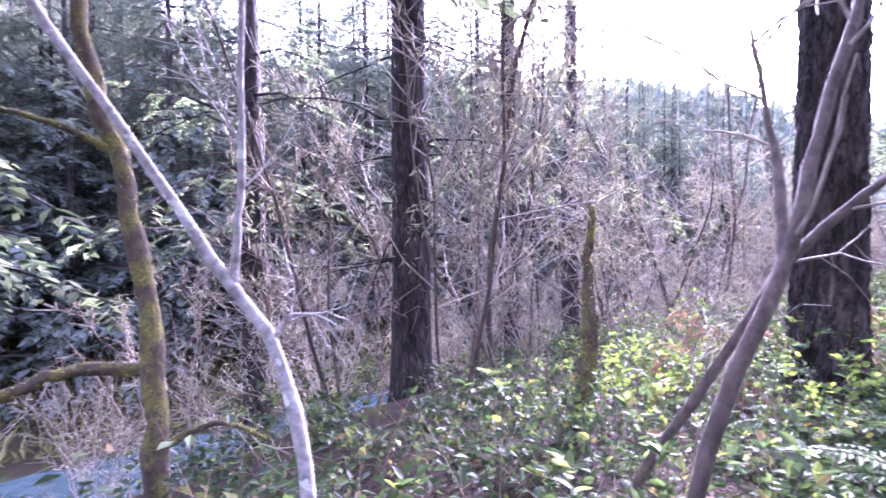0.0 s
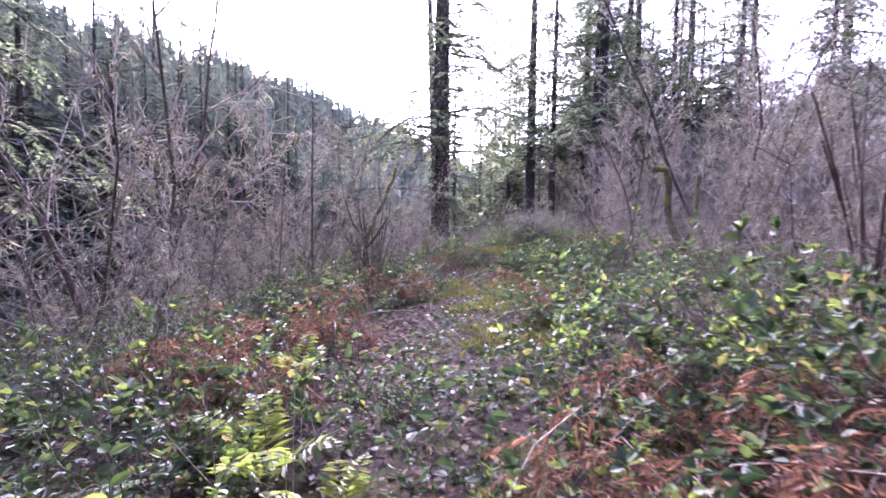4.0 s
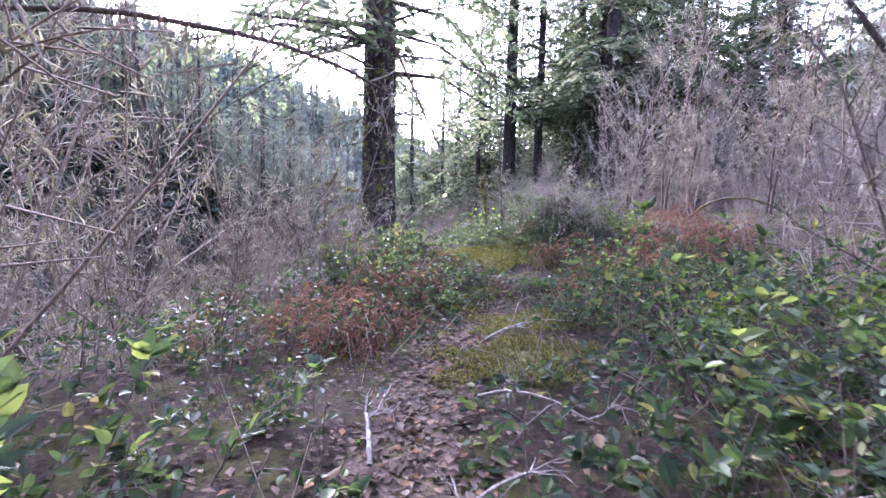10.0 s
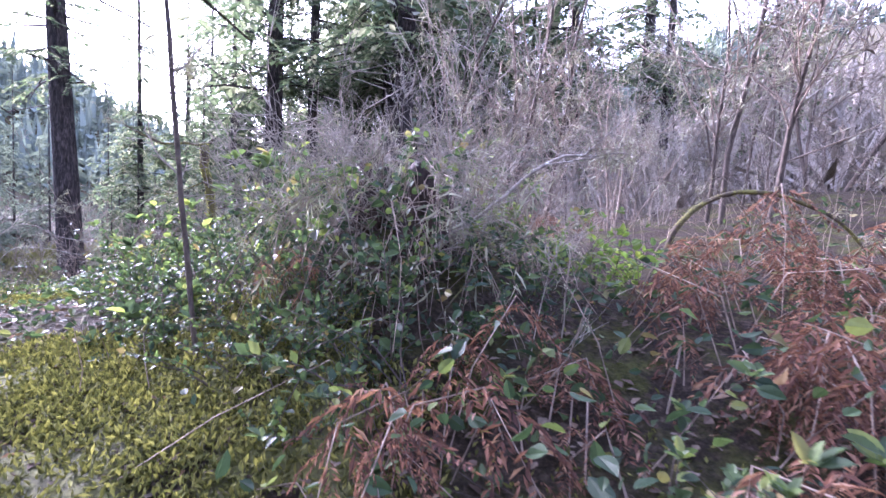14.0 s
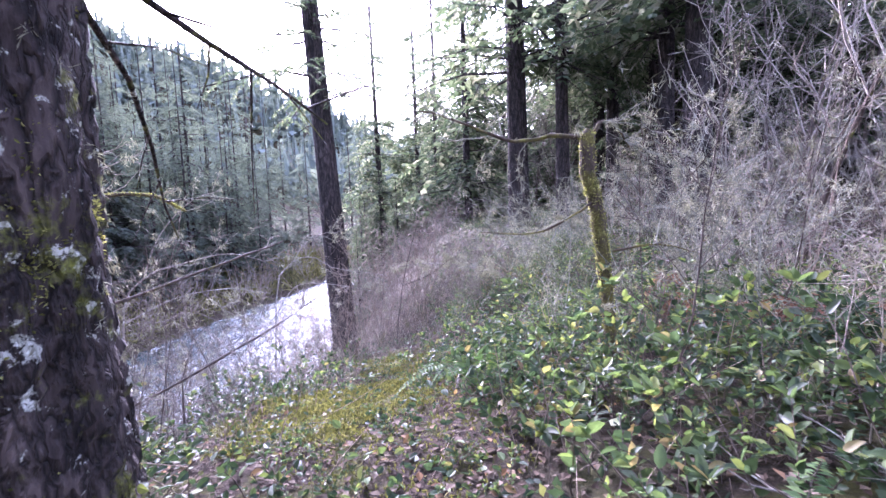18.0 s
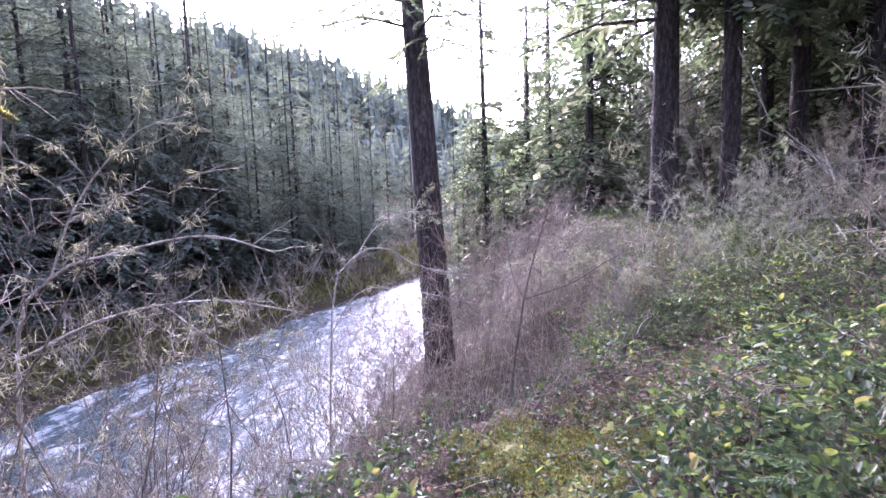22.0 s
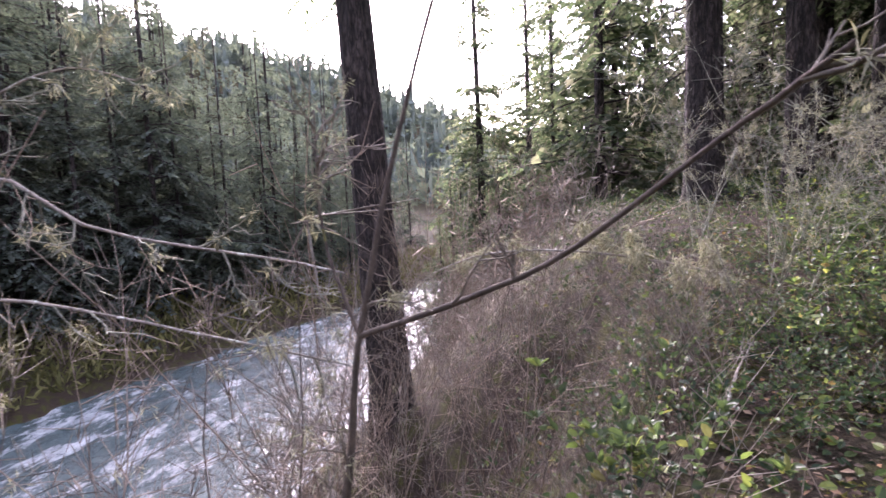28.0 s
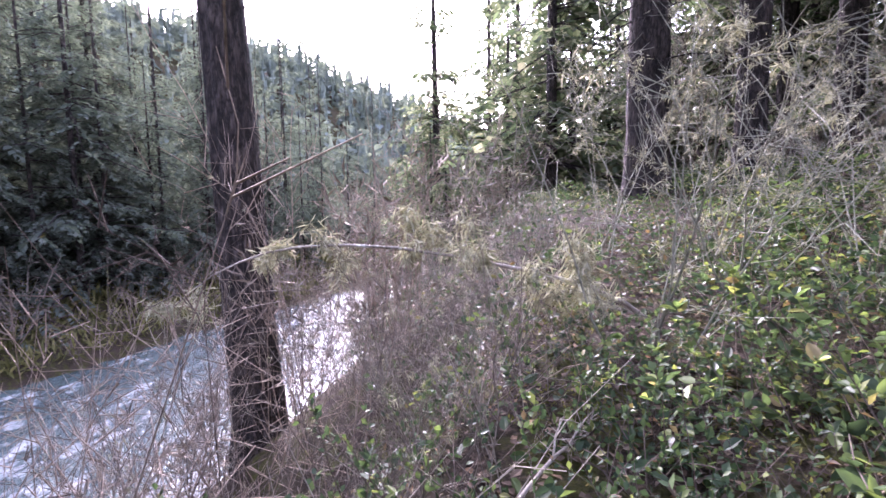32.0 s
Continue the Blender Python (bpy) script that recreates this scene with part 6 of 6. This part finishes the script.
bough("mossy_maple", "crooked maple with a fat hooped bough wrapped in yellow-green moss", "tree", [([(5.0, 10.3, z0 - 0.1), (4.95, 10.3, -0.35), (5.15, 10.27, 0.2), (5.42, 10.24, 0.48), (5.68, 10.2, 0.44), (5.74, 10.2, 0.2), (5.56, 10.22, -0.12), (5.36, 10.25, -0.36)], 0.1, 0.13),
       ([(5.2, 10.4, -0.6), (5.5, 10.4, 0.3), (5.8, 10.3, 0.75), (5.9, 10.3, 1.05), (6.2, 10.3, 1.55), (6.6, 10.4, 2.6)], 0.09, 0.03),
       ([(5.62, 10.35, 0.45), (5.85, 10.3, 0.66), (6.15, 10.2, 0.7)], 0.09, 0.08),
       ([(4.9, 10.5, z0 - 0.1), (4.7, 10.5, 0.2), (4.62, 10.5, 0.7), (4.72, 10.5, 1.05), (4.74, 10.5, 1.7)], 0.035, 0.02),
       ([(4.66, 10.5, 0.55), (4.64, 10.5, 0.72), (4.7, 10.5, 0.95)], 0.07, 0.06),
       ([(4.9, 10.5, 0.2), (5.05, 10.4, 0.62), (5.3, 10.4, 0.92)], 0.05, 0.075)], M_MOSSY, 26, 0.6, 0, 20000, 412, 10, M_TWIG)
bough("leaning_sapling", "thin bare sapling leaning over the ferns", "sapling", [([g(3.26, 6.44), (3.22, 6.45, -0.7), (2.95, 6.5, 0.1), (2.4, 6.65, 0.95), (1.5, 6.85, 1.8)], 0.026, 0.01)], M_STEM, 12, 0.5, 8, seed=413, twig_mat=M_TWIG)
bough("leaning_sapling", "thin bare sapling leaning over the salal", "sapling", [([g(4.48, 18.56), (4.36, 18.6, -1.28), (3.85, 18.78, -0.5), (3.27, 18.95, 0.39), (2.75, 19.1, 1.1), (2.2, 19.3, 1.9)], 0.03, 0.012)], M_STEM, 12, 0.7, 20, seed=414, twig_mat=M_TWIG)
bough("hooked_mossy_trunk", "crooked mossy trunk with a knob at its broken top", "tree", [([g(5.4, 17.0), (5.3, 17.0, -0.8), (5.05, 17.1, -0.2), (5.05, 17.1, 0.4), (4.95, 17.1, 0.8), (4.7, 17.1, 0.78)], 0.085, 0.075), ([(5.35, 17.0, -1.0), (5.7, 17.2, -0.2), (5.75, 17.3, 0.7)], 0.05, 0.03),
      ([(4.8, 17.1, 0.82), (4.6, 17.3, 1.3), (4.5, 17.4, 2.2)], 0.018, 0.008)], M_MOSSY, 10, 0.6, 0, 900, 415, 10, M_TWIG)
bough("slim_sapling", "slim bare sapling rising out of the salal", "sapling", [([g(4.4, 17.15), (4.35, 17.2, -0.6), (4.2, 17.36, 0.28), (3.9, 17.4, 1.0), (3.5, 17.43, 1.7)], 0.03, 0.014), ([(4.05, 17.38, 0.7), (4.25, 17.5, 1.2), (4.3, 17.6, 2.0)], 0.014, 0.006)], M_STEM, 8, 0.6, 6, 60, 416, 8, M_TWIG)
bough("arching_bough", "long bare bough reaching across above the brush", "branch", [([g(-3.6, 18.2), (-3.2, 18.4, -0.6), (-2.5, 18.7, 0.25), (-1.6, 18.9, 0.42), (-0.78, 18.96, 0.37), (-0.1, 19.2, 0.25), (0.25, 19.6, 0.15)], 0.03, 0.008)], M_STEM, 12, 0.6, 16, seed=417, twig_mat=M_TWIG)
bough("mossy_bough", "two boughs thickly sleeved in moss", "branch", [([g(-2.4, 28.6), (-2.2, 28.9, -1.1), (-2.3, 29.3, -0.5), (-2.1, 29.5, 0.0), (-2.0, 29.6, 0.25)], 0.055, 0.04), ([(-2.25, 29.2, -0.7), (-1.75, 29.3, -0.35), (-1.5, 29.2, -0.35)], 0.04, 0.03),
      ([(-2.15, 29.5, -0.1), (-2.5, 29.4, -0.25), (-2.8, 29.3, -0.3)], 0.04, 0.025), ([(-2.35, 28.7, -1.4), (-1.9, 28.6, -0.95), (-1.5, 28.55, -0.75)], 0.045, 0.025)], M_MOSSY, 12, 0.6, 0, 5200, 419, 10, M_TWIG)
bough("pale_sapling", "thin pale forked sapling in front of the mossy fir", "sapling", [([g(-0.05, 25.4), (0.02, 25.6, -1.1), (0.3, 26.05, -0.78), (0.42, 26.3, -0.66)], 0.012, 0.005), ([(0.3, 26.05, -0.78), (0.2, 26.1, -0.5), (0.15, 26.1, -0.2)], 0.006, 0.003)], M_TWIG_PALE, 5, 0.35, seed=420)
bough("bent_stick", "bent whitish dead stick among the leaves", "branch", [([g(2.5, 25.7), (2.5, 25.9, -1.1), (2.55, 26.2, -0.75), (2.5, 26.7, -0.42), (2.4, 26.9, -0.4)], 0.014, 0.008)], M_TWIG_PALE, 5, 0.4, seed=421)
bough("broken_mossy_trunk", "broken-topped slim trunk sleeved in orange-green moss", "tree", [([g(2.25, 30.86), (2.24, 30.86, -1.5), (2.19, 30.87, -1.0), (2.16, 30.88, -0.6), (2.08, 30.9, -0.2), (2.07, 30.9, 0.13)], 0.045, 0.064), ([(2.1, 30.9, 0.1), (1.85, 31.0, 0.15), (1.55, 31.1, 0.12), (1.25, 31.2, 0.24), (0.95, 31.4, 0.4), (0.75, 31.5, 0.46)], 0.022, 0.006),
      ([(2.1, 30.9, 0.1), (2.2, 30.95, 0.24), (2.35, 31, 0.2), (2.5, 31.1, 0.05)], 0.018, 0.006), ([(2.18, 30.9, -0.35), (1.9, 30.8, -0.5), (1.6, 30.8, -0.62), (1.2, 30.9, -0.6)], 0.012, 0.004), ([(2.26, 30.87, -0.8), (2.6, 30.8, -0.75), (3.0, 30.9, -0.85)], 0.012, 0.004)], M_MOSSY, 34, 0.5, 150, 5200, 422, 12, M_TWIG_LICHEN, 0.05)
bough("river_bough", "long thin bare bough hanging over the bank", "branch", [([g(-2.9, 28.9), (-2.4, 29.4, -1.3), (-1.7, 30.05, -1.05), (-0.95, 30.7, -0.8), (-0.4, 31.1, -0.62)], 0.022, 0.006), ([(-2.3, 29.3, -1.5), (-1.4, 29.9, -1.6), (-0.5, 30.4, -1.25), (-0.05, 30.7, -1.0)], 0.014, 0.004)], M_STEM, 7, 0.3, seed=423, twig_mat=M_TWIG)
bough("lichen_bough", "twisting bough hung with yellow-green lichen and moss", "branch", [([g(-3.4, 32.2), (-3.0, 32.3, -1.4), (-2.7, 32.4, -0.3), (-2.15, 32.47, -0.17), (-1.8, 32.6, -0.35)], 0.03, 0.012), ([(-2.7, 32.4, -0.3), (-2.5, 32.2, 0.05), (-2.3, 32.0, 0.1)], 0.018, 0.008)], M_MOSSY, 14, 0.5, 30, 1800, 424, 8, M_TWIG)
bough("lichened_bough", "bare pale bough with beard lichen reaching over the bank", "branch", [([g(-2.3, 36.8), (-2.1, 36.9, -2.4), (-1.8, 37.0, -1.55), (-1.36, 37.08, -1.42), (-0.94, 37.15, -1.67), (-0.2, 37.27, -1.83), (0.12, 37.33, -1.91)], 0.014, 0.005),
       ([(-2.15, 36.9, -2.6), (-1.7, 36.9, -1.98), (-1.15, 36.92, -1.94), (-0.48, 37.02, -2.09), (0.2, 37.14, -2.27)], 0.01, 0.004), ([(-1.8, 37.0, -1.6), (-1.5, 37.1, -1.15), (-1.1, 37.2, -0.95), (-0.8, 37.3, -1.0)], 0.008, 0.003)], M_TWIG_PALE, 30, 0.4, 46, seed=491, twig_mat=M_TWIG_LICHEN, tuft=0.07)
bough("lichened_bough", "bare pale bough with beard lichen reaching over the bank", "branch", [([g(-3.3, 33.6), (-3.2, 33.65, -1.9), (-2.9, 33.7, -1.25), (-2.46, 33.82, -1.08), (-1.89, 34.01, -0.98), (-1.44, 34.16, -1.13)], 0.015, 0.005),
       ([(-3.15, 33.65, -1.8), (-2.6, 33.9, -1.55), (-2.0, 34.2, -1.5), (-1.5, 34.5, -1.65)], 0.011, 0.004), ([(-2.9, 33.7, -1.25), (-2.7, 33.8, -0.7), (-2.3, 33.9, -0.25), (-1.9, 34.0, -0.1)], 0.009, 0.003), ([(-2.3, 34.05, -1.52), (-2.0, 34.3, -1.9), (-1.6, 34.5, -2.1)], 0.007, 0.003)], M_TWIG_PALE, 40, 0.45, 60, seed=492, twig_mat=M_TWIG_LICHEN, tuft=0.07)
bough("forked_sapling", "bare forked sapling on the bank edge", "sapling", [([g(0.25, 36.6), (0.3, 36.6, -2.9), (0.38, 36.6, -2.4), (0.44, 36.58, -2.0), (0.62, 36.6, -1.3), (0.85, 36.65, -0.6)], 0.016, 0.005), ([(0.44, 36.58, -2.0), (0.72, 36.53, -1.9), (1.01, 36.40, -1.76), (1.29, 36.18, -1.52), (1.39, 36.02, -1.43)], 0.009, 0.005),
      ([(0.44, 36.58, -2.0), (0.3, 36.7, -1.7), (0.25, 36.8, -1.3)], 0.007, 0.003)], M_STEM, 16, 0.3, 14, seed=425, twig_mat=M_TWIG_BANK, tuft=0.05)
bough("arching_lichen_bough", "thin arching bough hung with pale beard lichen", "branch", [([g(4.0, 41.3), (3.7, 41.1, -3.0), (3.2, 40.8, -2.6), (2.7, 40.72, -2.39), (1.6, 40.9, -2.2), (0.6, 41.11, -2.2), (-0.1, 41.2, -2.4), (-0.6, 41.2, -2.75)], 0.02, 0.006)], M_TWIG_PALE, 22, 0.4, 150, seed=426, twig_mat=M_TWIG_LICHEN, tuft=0.15)
bough("slim_sapling", "slim dark bare sapling beside the bramble stump", "sapling", [([g(1.95, 25.1), (1.9, 25.1, -1.0), (1.84, 25.1, -0.3), (1.78, 25.1, 0.5), (1.7, 25.1, 1.5)], 0.013, 0.008)], M_STEM, 5, 0.25, 5, seed=431, twig_mat=M_TWIG)
stems = []
rv = rng_of(432)
for k in range(15):
    an, out = rv.uniform(0, 6.28), rv.uniform(0.2, 0.75)
    z0 = float(land(4.14, 10.15))
    cx_, sx_, hh = math.cos(an) * out, math.sin(an) * out, rv.uniform(1.0, 1.9)
    stems.append(([(4.14 + cx_ * 0.15, 10.15 + sx_ * 0.15, z0 - 0.1), (4.14 + cx_ * 0.5, 10.15 + sx_ * 0.5, z0 + hh * 0.5), (4.14 + cx_, 10.15 + sx_, z0 + hh)], rv.uniform(0.014, 0.024), 0.012))
mossy_shrub = bough("mossy_shrub", "dark many-stemmed shrub with moss along its stems", "shrub", stems, M_STEM, 30, 0.35, 0, 2600, 433, 6, M_TWIG)
copy_thing(mossy_shrub, pose(*g(-0.95, 14.5), 0, 0, 140)).scale = (0.85, 0.85, 0.95)
for bx, by, hh, lx in ((3.85, 6.55, 1.3, 0.05), (4.35, 6.9, 1.4, 0.2), (4.6, 6.3, 1.6, 0.1), (4.2, 6.2, 0.9, 0.25)):
    z0 = float(land(bx, by))
    tree = bough("mossy_maple", "stout maple stem sleeved low down in hanging yellow-green moss", "tree", [([(bx, by, z0 - 0.1), (bx + lx * 0.3, by, z0 + hh * 0.5), (bx + lx, by + 0.1, z0 + hh)], 0.09, 0.04)], M_MOSSY, 0, 0, 0, 4200, 434, 8)
    top = Soup().add(*tubes(bend(np.array([(lx, 0.1, hh), (lx * 1.2, 0.15, hh + 1.0), (lx * 1.3 + 0.05, 0.25, hh + 2.2), (lx * 1.6, 0.3, hh + 3.4)]), 18)[None], np.linspace(0.032, 0.01, 18)[None], 7))
    part("limb", top.mesh("limb", M_STEM), tree, "bare dark upper stem")
# rotten stump under brambles
rs_ = rng_of(480)
stump = thing("rotten_stump", "dark rotten stump overgrown with dead brambles", "stump", on_land(3.15, 25.65, -1.2))
part("stub", trunk_mesh(481, 0.42, 6.0, M_ROT, 36, 40, 0.5, (0.02, 0.0), 0.09, 0.3), stump)
cut = stump.children[0].data
cz_ = np.empty(len(cut.vertices) * 3, np.float32)
cut.vertices.foreach_get("co", cz_)
cz_ = cz_.reshape(-1, 3)
top_ = 1.25 + 0.25 * np.sin(3 * np.arctan2(cz_[:, 1], cz_[:, 0])) + 0.15 * np.sin(7 * np.arctan2(cz_[:, 1], cz_[:, 0]) + 1)
over = cz_[:, 2] > top_
cz_[over, :2] *= np.exp(-(cz_[over, 2] - top_[over]))[:, None] * 0.8
cz_[over, 2] = top_[over] - 0.1 * np.minimum(cz_[over, 2] - top_[over], 1.5)
cut.vertices.foreach_set("co", cz_.ravel())
cut.update()
n = 260
an = rs_.uniform(0, 2 * np.pi, n)
st = np.stack([0.45 * np.cos(an), 0.45 * np.sin(an), rs_.uniform(0.7, 1.45, n)], -1)
P = grow(rs_, st, np.stack([np.cos(an), np.sin(an), rs_.uniform(0.0, 1.0, n)], -1) + rs_.normal(0, 0.3, (n, 3)), rs_.uniform(0.4, 1.3, n), 7, 0.2, -3.0)
hang = Soup().add(*tubes(P, np.linspace(1, 0.5, 7)[None] * np.full((n, 1), 0.0035), 3))
part("bramble_stalk", hang.mesh("bramble_stalk", M_TWIG_RED), stump, "dead brown bramble stalks hanging down", "stuff")
so = Soup()
lp, _, _ = side_shoots(rs_, P, 90, 0.2, 1.0, 0.8)
lichen_tufts(so, rs_, lp, 0.16, 10)
part("lichen", so.mesh("lichen", M_LICHEN, False), stump, "pale hanging beard lichen", "stuff")
so = Soup()
lp, wy_, _ = side_shoots(rs_, P, 900, 0.0, 0.6, 1.0)
leaves(so, lp + np.array([0, 0, 0.12]), wy_, unit(rs_.normal(0, 0.8, (900, 3)) + np.array([0, 0, 1.0])), rs_.uniform(0.03, 0.06, 900), 0.035, "hex")
part("sprouting_leaf", so.mesh("sprouting_leaf", M_SALAL), stump, "fresh yellow-green leaves on top", "stuff")
bough("pale_branch", "pale crooked dead branch arching over the brush", "branch", [([g(2.7, 25.2), (2.86, 25.15, -1.12), (3.2, 25.1, -0.86), (3.5, 25.05, -0.62), (3.7, 25.0, -0.44), (3.93, 24.98, -0.33), (4.19, 24.87, -0.34)], 0.018, 0.007)], M_TWIG_PALE, 12, 0.4, 20, seed=482)
bough("mossy_arch", "low arching mossy bough over the bracken", "branch", [([g(5.6, 25.6), (5.7, 25.6, -0.75), (6.1, 25.5, -0.45), (6.6, 25.3, -0.4), (7.0, 25.0, -0.6), (7.2, 24.8, -0.9)], 0.03, 0.012)], M_MOSSY, 8, 0.4, 6, 200, seed=483)
bough("dead_snag", "leaning mossy snag with crooked grey limbs and lichen", "tree", [([g(-1.22, 14.72), (-1.2, 14.8, -0.95), (-1.15, 15.1, -0.5), (-0.93, 15.4, 0.08), (-0.78, 15.6, 0.6)], 0.055, 0.03), ([(-1.2, 14.85, -0.9), (-1.35, 14.9, -0.2), (-1.3, 15.0, 0.6), (-1.15, 15.1, 1.3)], 0.02, 0.006),
      ([(-1.2, 14.8, -0.95), (-0.95, 14.6, -0.65), (-0.75, 14.35, -0.4), (-0.68, 14.25, -0.3)], 0.026, 0.014), ([(-1.2, 14.8, -0.85), (-1.55, 15.0, -0.3), (-1.8, 15.2, 0.5), (-1.85, 15.3, 1.3)], 0.02, 0.006), ([(-1.0, 15.3, -0.1), (-1.05, 15.2, 0.5), (-0.95, 15.1, 1.1)], 0.014, 0.005)], M_STEM, 44, 0.55, 60, 2600, seed=484, twig_mat=M_TWIG)
bough("slim_pole", "thin upright dark stem beside the snag", "sapling", [([g(-2.0, 14.2), (-2.0, 14.2, -0.8), (-2.0, 14.2, 0.2), (-1.98, 14.2, 1.6)], 0.022, 0.014)], M_STEM, 8, 0.4, 6, seed=485, twig_mat=M_TWIG)
bough("fallen_log", "weathered grey log among dead bracken", "log", [([g(-1.9, 13.5, 0.06), (-1.6, 13.6, float(land(-1.6, 13.6)) + 0.12), (-1.25, 13.75, float(land(-1.25, 13.75)) + 0.2)], 0.05, 0.035)], M_TWIG_PALE, 3, 0.3, seed=486)
bough("bent_stick", "bent pale stick sprouting at the path edge", "branch", [([g(-0.5, 12.9), (-0.35, 12.95, -1.35), (0.0, 13.0, -1.3), (0.15, 13.1, -1.0), (0.12, 13.2, -0.7)], 0.009, 0.004)], M_TWIG_PALE, 3, 0.3, seed=487)
bough("overhanging_bough", "dark bough slanting down in front of the mossy fir", "branch", [([(-1.0, 20.4, 2.6), (-0.2, 20.9, 1.55), (0.25, 21.2, 0.8), (0.55, 21.5, 0.2), (0.75, 21.8, -0.1)], 0.024, 0.006), ([g(-3.2, 19.4), (-2.6, 19.6, 0.6), (-1.8, 20.0, 2.0), (-1.0, 20.4, 2.6)], 0.035, 0.024)], M_STEM, 10, 0.4, 14, seed=489, twig_mat=M_TWIG)
rf = rng_of(500)
for k, (x, y, a0, L) in enumerate([(-0.9, 11.6, 20, 1.3), (-1.3, 11.2, 60, 1.0), (0.55, 17.4, 35, 0.7), (0.9, 18.8, -50, 0.8), (0.35, 18.0, 100, 0.6), (1.1, 20.3, 15, 0.9), (1.5, 16.6, 70, 0.8), (2.3, 26.9, 120, 1.2), (1.9, 27.4, 40, 1.0), (2.6, 28.1, 150, 1.3), (1.0, 31.4, 80, 0.9),
                                   (0.2, 3.6, 30, 0.8), (1.5, 4.2, 110, 0.9), (-0.6, 4.6, 140, 1.0), (2.2, 38.6, 60, 1.0), (3.2, 38.2, 10, 0.8)]):
    ca, sa = math.cos(radians(a0)), math.sin(radians(a0))
    pts = [(x + ca * L * f, y + sa * L * f, float(land(x + ca * L * f, y + sa * L * f)) + 0.03 + 0.09 * math.sin(3.1 * f) + rf.uniform(0, 0.03)) for f in (0, 0.3, 0.65, 1)]
    bough("fallen_branch", "dead grey fallen branch on the forest floor", "branch", [(pts, 0.012, 0.004)], M_TWIG_PALE, 5, 0.35, seed=501 + k, sides=6)
